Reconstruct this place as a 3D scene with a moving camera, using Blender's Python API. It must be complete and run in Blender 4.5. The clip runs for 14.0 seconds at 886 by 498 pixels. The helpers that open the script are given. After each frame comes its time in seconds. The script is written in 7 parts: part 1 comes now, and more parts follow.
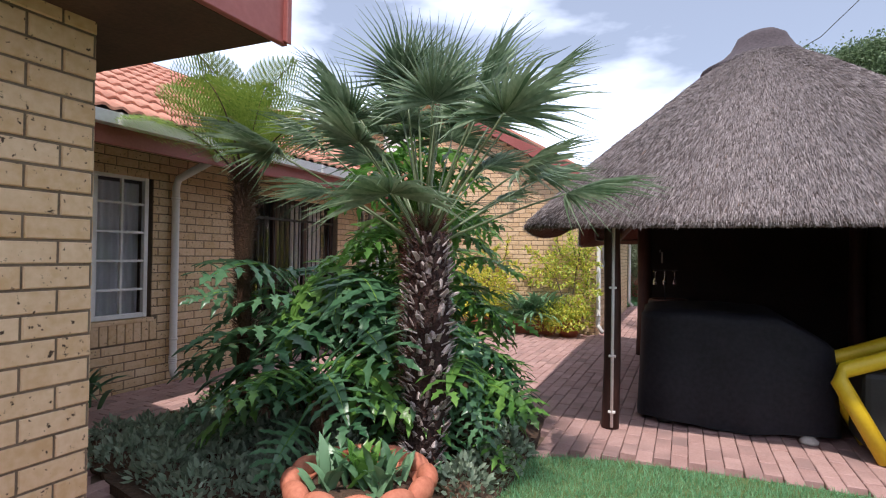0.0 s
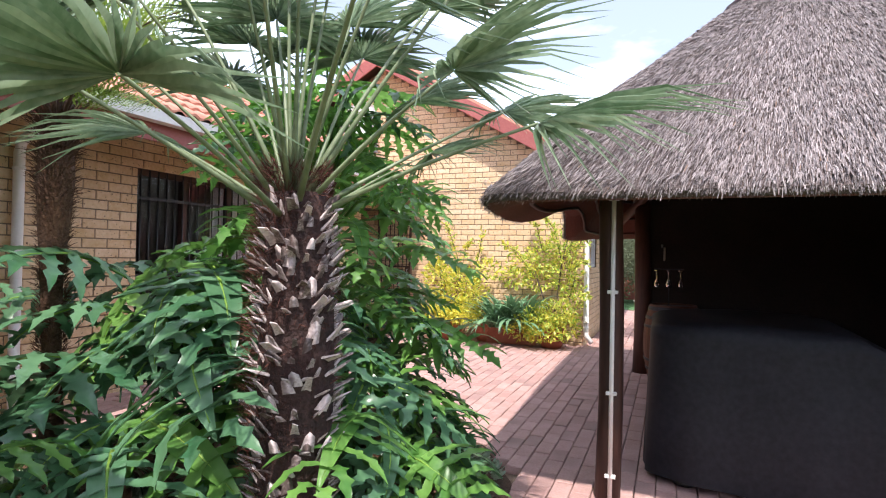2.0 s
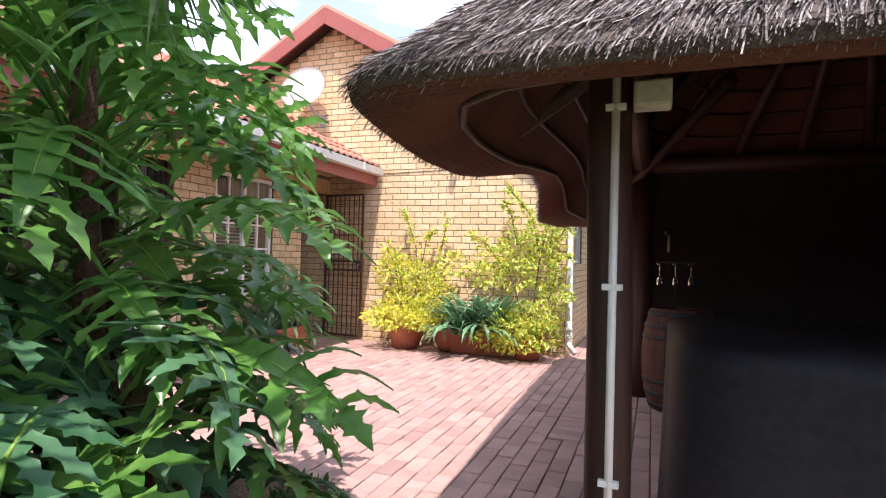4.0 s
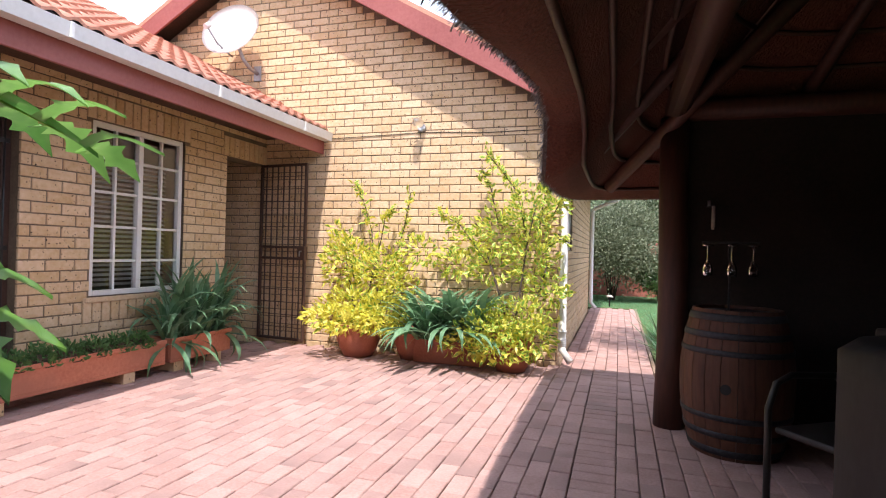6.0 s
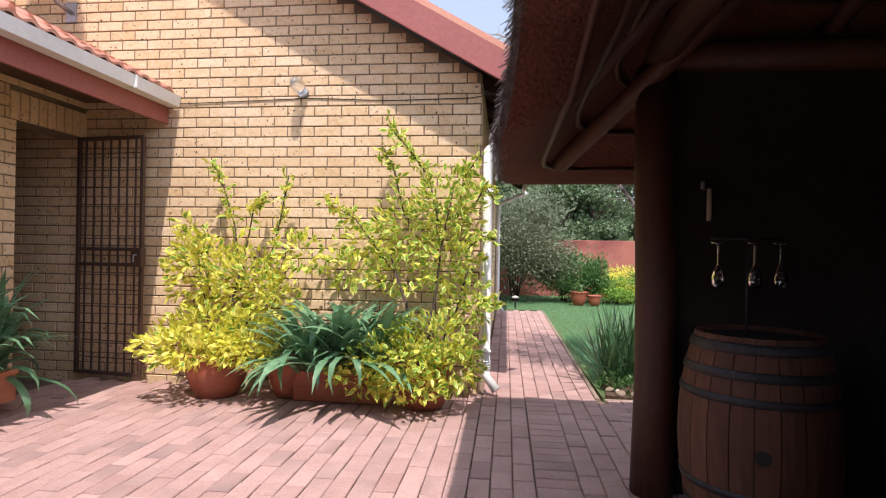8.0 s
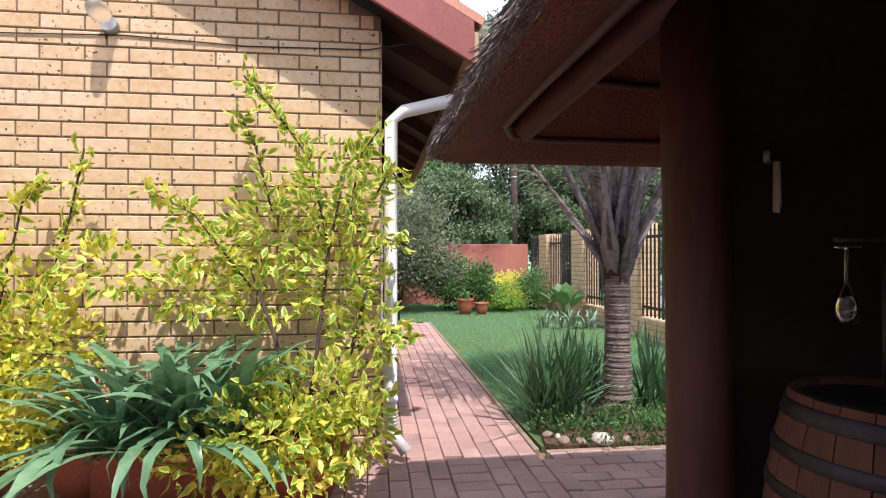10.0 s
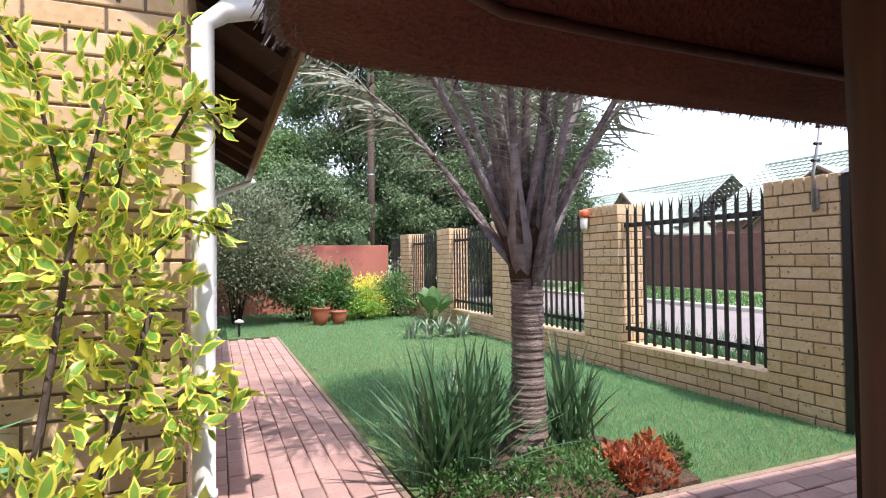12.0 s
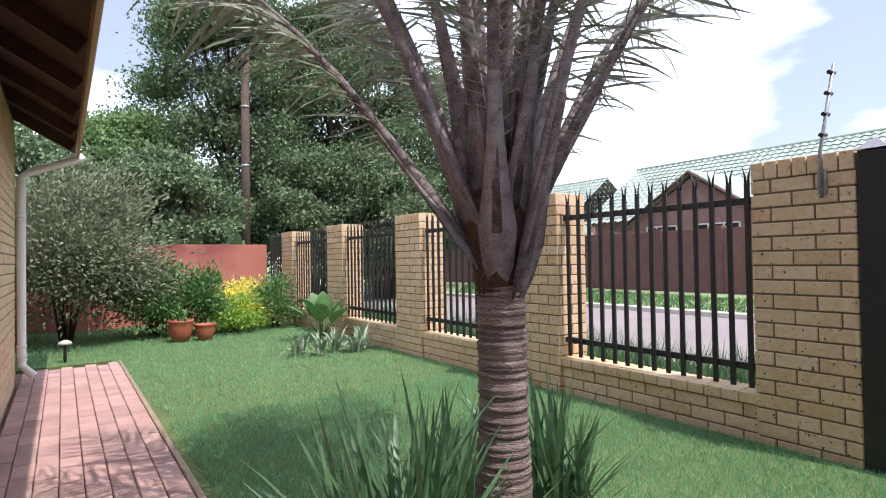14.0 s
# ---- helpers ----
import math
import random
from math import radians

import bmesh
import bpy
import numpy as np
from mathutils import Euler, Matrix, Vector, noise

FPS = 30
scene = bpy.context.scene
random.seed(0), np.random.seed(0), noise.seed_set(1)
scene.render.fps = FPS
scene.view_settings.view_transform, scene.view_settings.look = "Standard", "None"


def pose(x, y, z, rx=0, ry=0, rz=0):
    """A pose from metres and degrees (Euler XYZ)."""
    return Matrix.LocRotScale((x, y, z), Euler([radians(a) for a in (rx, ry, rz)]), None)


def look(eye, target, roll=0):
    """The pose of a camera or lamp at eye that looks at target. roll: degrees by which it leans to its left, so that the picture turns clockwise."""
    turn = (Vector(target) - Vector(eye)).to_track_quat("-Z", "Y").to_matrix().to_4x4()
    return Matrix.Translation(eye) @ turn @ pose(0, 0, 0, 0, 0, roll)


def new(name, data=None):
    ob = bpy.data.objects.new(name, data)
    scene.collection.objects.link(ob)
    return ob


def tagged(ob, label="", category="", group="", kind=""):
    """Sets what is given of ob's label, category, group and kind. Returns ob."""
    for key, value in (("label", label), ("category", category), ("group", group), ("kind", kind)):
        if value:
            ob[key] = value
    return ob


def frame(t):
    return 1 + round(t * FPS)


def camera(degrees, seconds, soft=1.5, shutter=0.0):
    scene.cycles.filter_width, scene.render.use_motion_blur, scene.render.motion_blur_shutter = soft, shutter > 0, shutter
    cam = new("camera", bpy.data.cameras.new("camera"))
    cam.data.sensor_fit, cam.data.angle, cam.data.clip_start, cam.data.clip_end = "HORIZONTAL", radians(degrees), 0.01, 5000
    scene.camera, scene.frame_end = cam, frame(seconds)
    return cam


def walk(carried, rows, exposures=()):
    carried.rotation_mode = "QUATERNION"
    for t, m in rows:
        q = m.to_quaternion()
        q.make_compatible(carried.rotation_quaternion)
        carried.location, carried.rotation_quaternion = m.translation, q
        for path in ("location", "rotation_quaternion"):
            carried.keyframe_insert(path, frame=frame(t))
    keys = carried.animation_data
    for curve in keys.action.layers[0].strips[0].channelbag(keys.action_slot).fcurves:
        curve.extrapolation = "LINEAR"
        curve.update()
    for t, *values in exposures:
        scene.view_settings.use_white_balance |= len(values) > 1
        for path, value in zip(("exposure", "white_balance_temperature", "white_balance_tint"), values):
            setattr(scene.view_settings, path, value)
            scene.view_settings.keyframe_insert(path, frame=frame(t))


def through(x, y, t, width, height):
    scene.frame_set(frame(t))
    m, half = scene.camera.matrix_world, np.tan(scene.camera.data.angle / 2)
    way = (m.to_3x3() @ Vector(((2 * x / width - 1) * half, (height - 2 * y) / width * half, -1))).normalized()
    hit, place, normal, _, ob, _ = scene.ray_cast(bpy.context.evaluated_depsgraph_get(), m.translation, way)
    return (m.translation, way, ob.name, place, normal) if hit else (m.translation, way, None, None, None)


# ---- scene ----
cam = camera(77.4, 14.0, soft=1.15)
METRES, EYE, TILT, LEAN, TURN = 9.3, 1.36, 0.0, 0.0, 23.6
ROWS = [
    (0.0, 0.0, 0.0, 0.0, -0.01, 0.6, -0.86),
    (0.5, 0.0074, 0.0361, -0.0006, -0.21, 0.58, -0.91),
    (1.0, 0.0179, 0.0752, -0.0013, -0.51, 0.64, -0.94),
    (1.5, 0.0283, 0.1151, -0.0033, -0.86, 0.67, -1.05),
    (2.0, 0.0394, 0.1549, -0.0069, -1.4, 0.72, -1.12),
    (2.5, 0.0532, 0.193, -0.0103, -1.74, 0.78, -1.26),
    (3.0, 0.0647, 0.2309, -0.0134, -2.05, 0.86, -1.4),
    (3.5, 0.0755, 0.2683, -0.0159, -2.51, 0.92, -1.43),
    (4.0, 0.0866, 0.3087, -0.0183, -2.81, 0.89, -1.49),
    (6.5, 0.1061, 0.4984, -0.0276, -8.12, -0.09, -1.39),
    (7.0, 0.1113, 0.5303, -0.0272, -10.99, -0.18, -1.24),
    (9.5, 0.1342, 0.6972, -0.0214, -26.9, 0.58, -0.22),
    (10.0, 0.1456, 0.726, -0.0215, -30.64, 0.77, -0.04),
    (10.5, 0.16, 0.7529, -0.0197, -35.34, 0.89, 0.14),
    (11.0, 0.1783, 0.7801, -0.0212, -40.06, 1.02, 0.51),
    (11.5, 0.1938, 0.8067, -0.024, -42.83, 1.06, 0.56),
    (12.0, 0.2084, 0.8335, -0.0248, -45.82, 1.07, 0.65),
    (12.5, 0.2263, 0.8603, -0.0268, -48.96, 1.12, 0.7),
    (13.0, 0.2448, 0.8889, -0.0258, -51.75, 1.13, 0.73),
    (13.5, 0.2637, 0.9144, -0.0247, -54.9, 1.04, 0.86),
    (14.0, 0.2872, 0.9367, -0.0257, -58.12, 1.02, 0.95),
]
SKY, SUN = 0.13, 5.0
KELVIN, TINT = 6550, 17
EXPOSURES = [(t, stops, KELVIN, TINT) for t, stops in [(0.0, -0.24), (1.0, 0.06), (2.0, 0.5), (3.0, 0.6), (4.0, 0.56), (6.5, 0.37), (7.2, 0.2), (9.5, 0.17), (11.0, 0.3), (12.0, 0.36), (13.0, 0.22), (14.0, 0.14)]]
walk(cam, [(t, pose(0, 0, EYE, TILT, LEAN, TURN) @ pose(METRES * x, METRES * y, METRES * z, 90 + pitch, roll, yaw)) for t, x, y, z, yaw, pitch, roll in ROWS], EXPOSURES)
# ---- world, sun ----
world = bpy.data.worlds.new("sky")
scene.world = world
world.use_nodes = True
wn = world.node_tree
for n in list(wn.nodes):
    wn.nodes.remove(n)
w_out = wn.nodes.new("ShaderNodeOutputWorld")
w_bg = wn.nodes.new("ShaderNodeBackground")
w_sky = wn.nodes.new("ShaderNodeTexSky")
w_sky.sky_type, w_sky.sun_disc = "NISHITA", False
w_sky.sun_elevation, w_sky.sun_rotation = radians(63.7), radians(164.0)
w_sky.air_density, w_sky.dust_density = 1.0, 1.0
w_co = wn.nodes.new("ShaderNodeTexCoord")
w_map = wn.nodes.new("ShaderNodeMapping")
w_map.inputs["Scale"].default_value = (1.0, 1.0, 2.6)
w_map.inputs["Location"].default_value = (1.7, 0.4, 0.6)
w_noise = wn.nodes.new("ShaderNodeTexNoise")
w_noise.inputs["Scale"].default_value, w_noise.inputs["Detail"].default_value = 2.3, 6.0
w_ramp = wn.nodes.new("ShaderNodeValToRGB")
w_ramp.color_ramp.elements[0].position, w_ramp.color_ramp.elements[1].position = 0.45, 0.62
w_ramp.color_ramp.elements[0].color = (0.21, 0.21, 0.21, 1)
w_mix = wn.nodes.new("ShaderNodeMix")
w_mix.data_type = "RGBA"
w_mix.inputs["B"].default_value = (14.5, 16.6, 20.0, 1)
wn.links.new(w_co.outputs["Generated"], w_map.inputs["Vector"])
wn.links.new(w_map.outputs["Vector"], w_noise.inputs["Vector"])
wn.links.new(w_noise.outputs["Fac"], w_ramp.inputs["Fac"])
wn.links.new(w_ramp.outputs["Color"], w_mix.inputs["Factor"])
wn.links.new(w_sky.outputs["Color"], w_mix.inputs["A"])
wn.links.new(w_mix.outputs["Result"], w_bg.inputs["Color"])
w_bg.inputs["Strength"].default_value = SKY
wn.links.new(w_bg.outputs["Background"], w_out.inputs["Surface"])

sun = new("sun", bpy.data.lights.new("sun", "SUN"))
sun.data.energy, sun.data.angle, sun.data.color = SUN, radians(0.55), (1.0, 0.96, 0.90)
sun.matrix_world = look((2.7, -9.4, 20.0), (0, 0, 0))


# ---- materials ----
def mat(name, a, b, rough=0.8, scale=4.0, fine=60.0, bump=0.3, dist=0.004, metal=0.0, spots=None, stretch=(1, 1, 1), vary=0.0, spec=0.5, through=0.0, stain=None, spot_size=55.0, spot_from=0.66):
    """A surface between the colours a and b, with coarse and fine variation, relief, and piece-to-piece variation."""
    m = bpy.data.materials.new(name)
    m.use_nodes = True
    nt = m.node_tree
    p = nt.nodes["Principled BSDF"]
    out = nt.nodes["Material Output"]
    N = nt.nodes.new
    L = nt.links.new
    co = N("ShaderNodeTexCoord")
    mp = N("ShaderNodeMapping")
    mp.inputs["Scale"].default_value = stretch
    L(co.outputs["Object"], mp.inputs["Vector"])
    info = N("ShaderNodeObjectInfo")
    geo = N("ShaderNodeNewGeometry")
    add = N("ShaderNodeMath")
    L(info.outputs["Random"], add.inputs[0])
    L(geo.outputs["Random Per Island"], add.inputs[1])
    fr = N("ShaderNodeMath")
    fr.operation = "FRACT"
    L(add.outputs[0], fr.inputs[0])
    off = N("ShaderNodeVectorMath")
    off.operation = "ADD"
    sc = N("ShaderNodeMath")
    sc.operation = "MULTIPLY"
    sc.inputs[1].default_value = 37.0 if vary else 0.0
    L(fr.outputs[0], sc.inputs[0])
    L(mp.outputs["Vector"], off.inputs[0])
    L(sc.outputs[0], off.inputs[1])
    n1 = N("ShaderNodeTexNoise")
    n1.inputs["Scale"].default_value, n1.inputs["Detail"].default_value = scale, 5.0
    n2 = N("ShaderNodeTexNoise")
    n2.inputs["Scale"].default_value, n2.inputs["Detail"].default_value = fine, 4.0
    L(off.outputs[0], n1.inputs["Vector"])
    L(off.outputs[0], n2.inputs["Vector"])
    av = N("ShaderNodeMath")
    av.operation = "MULTIPLY_ADD"
    av.inputs[1].default_value = 0.5
    L(n1.outputs["Fac"], av.inputs[0])
    hv = N("ShaderNodeMath")
    hv.operation = "MULTIPLY"
    hv.inputs[1].default_value = 0.5
    L(n2.outputs["Fac"], hv.inputs[0])
    L(hv.outputs[0], av.inputs[2])
    mr = N("ShaderNodeMapRange")
    mr.inputs["From Min"].default_value, mr.inputs["From Max"].default_value = 0.33, 0.67
    L(av.outputs[0], mr.inputs["Value"])
    vr = N("ShaderNodeMath")
    vr.operation = "MULTIPLY_ADD"
    vr.inputs[1].default_value = vary
    L(fr.outputs[0], vr.inputs[0])
    L(mr.outputs["Result"], vr.inputs[2])
    ce = N("ShaderNodeMath")
    ce.operation = "SUBTRACT"
    ce.use_clamp = True
    ce.inputs[1].default_value = vary * 0.5
    L(vr.outputs[0], ce.inputs[0])
    mx = N("ShaderNodeMix")
    mx.data_type = "RGBA"
    mx.inputs["A"].default_value, mx.inputs["B"].default_value = (*a, 1), (*b, 1)
    L(ce.outputs[0], mx.inputs["Factor"])
    col = mx.outputs["Result"]
    for extra, size, lo, hi in ([(spots, spot_size, spot_from, spot_from + 0.06)] if spots else []) + ([(stain, 1.3, 0.52, 0.72)] if stain else []):
        sn = N("ShaderNodeTexNoise")
        sn.inputs["Scale"].default_value, sn.inputs["Detail"].default_value = size, 3.0
        L(off.outputs[0], sn.inputs["Vector"])
        sr = N("ShaderNodeMapRange")
        sr.inputs["From Min"].default_value, sr.inputs["From Max"].default_value = lo, hi
        L(sn.outputs["Fac"], sr.inputs["Value"])
        m2 = N("ShaderNodeMix")
        m2.data_type = "RGBA"
        m2.inputs["B"].default_value = (*extra, 1)
        L(sr.outputs["Result"], m2.inputs["Factor"])
        L(col, m2.inputs["A"])
        col = m2.outputs["Result"]
    L(col, p.inputs["Base Color"])
    p.inputs["Roughness"].default_value, p.inputs["Metallic"].default_value = rough, metal
    p.inputs["Specular IOR Level"].default_value = spec
    if bump:
        bp = N("ShaderNodeBump")
        bp.inputs["Strength"].default_value, bp.inputs["Distance"].default_value = bump, dist
        L(n2.outputs["Fac"], bp.inputs["Height"])
        L(bp.outputs["Normal"], p.inputs["Normal"])
    if through:
        tl = N("ShaderNodeBsdfTranslucent")
        L(col, tl.inputs["Color"])
        ms = N("ShaderNodeMixShader")
        ms.inputs["Fac"].default_value = through
        L(p.outputs["BSDF"], ms.inputs[1])
        L(tl.outputs["BSDF"], ms.inputs[2])
        L(ms.outputs["Shader"], out.inputs["Surface"])
    return m


def glass(name, tint=(1, 1, 1), rough=0.0):
    m = bpy.data.materials.new(name)
    m.use_nodes = True
    p = m.node_tree.nodes["Principled BSDF"]
    p.inputs["Base Color"].default_value = (*tint, 1)
    p.inputs["Transmission Weight"].default_value, p.inputs["Roughness"].default_value, p.inputs["IOR"].default_value = 1.0, rough, 1.45
    return m


BRICK = mat("golden face brick", (0.56, 0.365, 0.19), (0.72, 0.535, 0.355), 0.85, 3.0, 30.0, 0.35, 0.003, spots=(0.06, 0.035, 0.02), vary=0.42, spot_size=42.0, spot_from=0.645)
MORTAR = mat("brown grey mortar", (0.125, 0.09, 0.06), (0.23, 0.17, 0.118), 0.95, 6, 90, 0.5, 0.003)
PAVER = mat("red clay paver", (0.345, 0.203, 0.178), (0.475, 0.305, 0.272), 0.85, 5.0, 70.0, 0.4, 0.003, vary=0.5, stain=(0.27, 0.175, 0.16))
JOINT = mat("sandy paving joint", (0.13, 0.085, 0.06), (0.24, 0.17, 0.12), 0.95, 8, 90, 0.4)
SOIL = mat("dark garden soil", (0.045, 0.028, 0.018), (0.13, 0.075, 0.045), 0.97, 6, 40, 0.9, 0.02)
LAWNBED = mat("lawn thatch and soil", (0.06, 0.10, 0.03), (0.13, 0.18, 0.06), 0.95, 5, 60, 0.8, 0.01)
GRASS = mat("lawn grass", (0.115, 0.315, 0.14), (0.245, 0.50, 0.27), 0.6, 1.2, 30, 0.0, vary=0.6, through=0.3)
DRYGRASS = mat("verge grass", (0.14, 0.20, 0.085), (0.26, 0.33, 0.17), 0.9, 0.8, 14, 0.6, 0.03)
MAROON = mat("maroon painted board", (0.26, 0.065, 0.055), (0.34, 0.10, 0.085), 0.55, 2, 40, 0.1, 0.002)
WHITE = mat("white painted metal", (0.72, 0.70, 0.67), (0.82, 0.81, 0.79), 0.4, 2, 30, 0.05)
CREAM = mat("cream weathered barge board", (0.42, 0.27, 0.16), (0.55, 0.38, 0.25), 0.6, 3, 40, 0.1)
DARKWOOD = mat("dark stained timber", (0.045, 0.022, 0.014), (0.10, 0.048, 0.03), 0.7, 4, 60, 0.3, stretch=(1, 1, 0.2))
POLE = mat("red brown gum pole", (0.034, 0.012, 0.008), (0.085, 0.028, 0.017), 0.6, 3, 50, 0.35, stretch=(1, 1, 0.15), vary=0.3)
TILE = mat("terracotta roof tile", (0.46, 0.19, 0.13), (0.62, 0.30, 0.21), 0.8, 3, 60, 0.3, vary=0.7)
GREENTILE = mat("green grey roof tile", (0.24, 0.30, 0.255), (0.37, 0.43, 0.385), 0.8, 2, 30, 0.2, vary=0.5)
THATCH = mat("weathered grey thatch", (0.085, 0.069, 0.071), (0.44, 0.385, 0.375), 0.95, 1.6, 45, 0.8, 0.02, vary=0.9, stain=(0.20, 0.15, 0.14), spots=(0.36, 0.20, 0.10), spot_size=2.6, spot_from=0.69)
THATCHBODY = mat("packed thatch", (0.055, 0.040, 0.036), (0.15, 0.115, 0.105), 0.97, 2, 60, 1.0, 0.03)
UNDERTHATCH = mat("red brown thatch underside", (0.075, 0.021, 0.013), (0.165, 0.048, 0.028), 0.95, 3, 70, 0.9, 0.02)
CAP = mat("dark cement ridge cap", (0.036, 0.028, 0.033), (0.082, 0.064, 0.070), 0.9, 3, 40, 0.5, 0.01)
STEEL = mat("black painted steel", (0.012, 0.011, 0.011), (0.03, 0.027, 0.026), 0.45, 4, 60, 0.1)
GATESTEEL = mat("dark brown painted steel", (0.05, 0.025, 0.018), (0.09, 0.045, 0.03), 0.5, 4, 60, 0.1)
POTRED = mat("dark red terracotta", (0.30, 0.075, 0.04), (0.44, 0.14, 0.08), 0.6, 4, 50, 0.2, stain=(0.24, 0.08, 0.05))
TERRA = mat("terracotta pot clay", (0.42, 0.125, 0.07), (0.58, 0.22, 0.13), 0.75, 4, 50, 0.2, stain=(0.36, 0.14, 0.09))
PINK = mat("brick red plaster", (0.36, 0.115, 0.085), (0.47, 0.175, 0.13), 0.9, 1.0, 40, 0.3, 0.004, stain=(0.24, 0.07, 0.06))
PALMLEAF = mat("grey green palm leaf", (0.10, 0.175, 0.09), (0.33, 0.425, 0.28), 0.34, 2, 30, 0.0, vary=0.7, through=0.25)
PALMSTEM = mat("yellow green palm stalk", (0.085, 0.125, 0.055), (0.22, 0.265, 0.14), 0.5, 2, 20, 0.1)
PHILO = mat("deep green glossy leaf", (0.036, 0.118, 0.050), (0.118, 0.245, 0.122), 0.30, 2, 12, 0.0, vary=0.7, through=0.22, spec=0.4)
# brighter copy of PHILO: on philodendron leaves its colour stands for sunlight
PHILOBRIGHT = mat("bright green glossy leaf", (0.07, 0.205, 0.04), (0.205, 0.41, 0.09), 0.3, 2, 12, 0.0, vary=0.6, through=0.4)
FERN = mat("yellow green fern leaflet", (0.13, 0.24, 0.035), (0.33, 0.42, 0.085), 0.55, 2, 20, 0.0, vary=0.6, through=0.4)
FIBRE = mat("red brown palm fibre", (0.045, 0.014, 0.009), (0.15, 0.05, 0.03), 0.95, 6, 60, 0.6, 0.01, vary=0.6)
FERNTRUNK = mat("hairy brown fern trunk", (0.05, 0.024, 0.014), (0.14, 0.07, 0.038), 0.95, 6, 70, 1.0, 0.02)
PALMTRUNK = mat("dark fibrous palm trunk", (0.016, 0.008, 0.007), (0.055, 0.025, 0.02), 0.95, 6, 60, 1.0, 0.02)
STUB = mat("pale cut palm leaf base", (0.10, 0.07, 0.062), (0.60, 0.51, 0.49), 0.85, 12, 70, 0.6, vary=1.1)
RINGTRUNK = mat("ringed grey palm trunk", (0.09, 0.06, 0.052), (0.40, 0.31, 0.275), 0.9, 4, 60, 0.8, 0.01, stretch=(1, 1, 6))
BOOT = mat("grey brown palm sheath", (0.075, 0.050, 0.046), (0.40, 0.34, 0.345), 0.75, 5, 50, 0.4, vary=0.6, stretch=(4, 4, 0.5))
FEATHER = mat("dull green palm leaflet", (0.15, 0.17, 0.115), (0.36, 0.375, 0.28), 0.5, 2, 20, 0.0, vary=0.6, through=0.2)
VARGREEN = mat("fresh green leaf", (0.14, 0.31, 0.04), (0.32, 0.50, 0.09), 0.4, 2, 20, 0.0, vary=0.7, through=0.35)
VARYELLOW = mat("yellow leaf margin", (0.66, 0.63, 0.06), (0.86, 0.80, 0.20), 0.4, 2, 20, 0.0, vary=0.7, through=0.35)
AGAP = mat("strappy green leaf", (0.075, 0.18, 0.085), (0.20, 0.36, 0.20), 0.35, 2, 20, 0.0, vary=0.6, through=0.2)
REED = mat("sword green leaf", (0.04, 0.11, 0.045), (0.135, 0.25, 0.115), 0.45, 2, 20, 0.0, vary=0.6, through=0.2)
BUSH = mat("olive shrub leaf", (0.10, 0.13, 0.07), (0.24, 0.27, 0.165), 0.6, 2, 20, 0.0, vary=0.6, through=0.25)
BUSHGREEN = mat("green shrub leaf", (0.05, 0.135, 0.04), (0.145, 0.28, 0.085), 0.5, 2, 20, 0.0, vary=0.6, through=0.3)
LIGHTLEAF = mat("light green tree leaf", (0.09, 0.18, 0.06), (0.26, 0.38, 0.16), 0.6, 0.5, 10, 0.0, vary=0.7, through=0.3)
TREELEAF = mat("tree leaf", (0.045, 0.09, 0.038), (0.19, 0.27, 0.13), 0.62, 0.5, 10, 0.0, vary=0.7, through=0.25)
BARK = mat("dark bark", (0.045, 0.03, 0.024), (0.12, 0.085, 0.065), 0.95, 3, 30, 1.0, 0.03, stretch=(1, 1, 0.3))
REDLEAF = mat("red orange succulent leaf", (0.30, 0.06, 0.03), (0.52, 0.17, 0.065), 0.5, 2, 20, 0.0, vary=0.6, through=0.2)
GREYCOVER = mat("grey green ground cover leaf", (0.17, 0.25, 0.16), (0.38, 0.46, 0.34), 0.6, 2, 20, 0.0, vary=0.6, through=0.2)
STONE = mat("pale river stone", (0.40, 0.34, 0.28), (0.66, 0.60, 0.53), 0.85, 6, 60, 0.3)
STONEDARK = mat("brown river stone", (0.20, 0.14, 0.10), (0.36, 0.27, 0.20), 0.85, 6, 60, 0.3)
COVER = mat("black vinyl cover", (0.008, 0.008, 0.011), (0.020, 0.020, 0.026), 0.65, 2, 30, 0.2, 0.004, spec=0.25)
YELLOW = mat("yellow plastic", (0.62, 0.42, 0.01), (0.72, 0.52, 0.03), 0.45, 3, 40, 0.1)
OAK = mat("weathered barrel oak", (0.06, 0.022, 0.013), (0.13, 0.050, 0.028), 0.75, 3, 40, 0.4, vary=0.5, stretch=(1, 1, 0.2))
HOOP = mat("dark barrel hoop", (0.03, 0.03, 0.035), (0.07, 0.07, 0.08), 0.55, 4, 60, 0.2, metal=0.7)
CONCRETE = mat("pale concrete", (0.42, 0.38, 0.34), (0.58, 0.54, 0.50), 0.9, 2, 40, 0.4)
ROAD = mat("pinkish grey road surface", (0.20, 0.17, 0.168), (0.28, 0.24, 0.238), 0.95, 0.6, 60, 0.3)
HOUSEBRICK = mat("dull pink house brick", (0.25, 0.135, 0.12), (0.36, 0.21, 0.185), 0.9, 4, 50, 0.3, vary=0.6)
DARKBRICK = mat("dark red brick wall", (0.12, 0.055, 0.05), (0.20, 0.095, 0.085), 0.9, 4, 50, 0.3, vary=0.6)
CURTAIN = mat("white lace curtain", (0.66, 0.66, 0.70), (0.80, 0.80, 0.84), 0.9, 5, 60, 0.1, through=0.2)
BLIND = mat("pale blind slat", (0.36, 0.34, 0.31), (0.46, 0.44, 0.41), 0.6, 3, 30, 0.05)
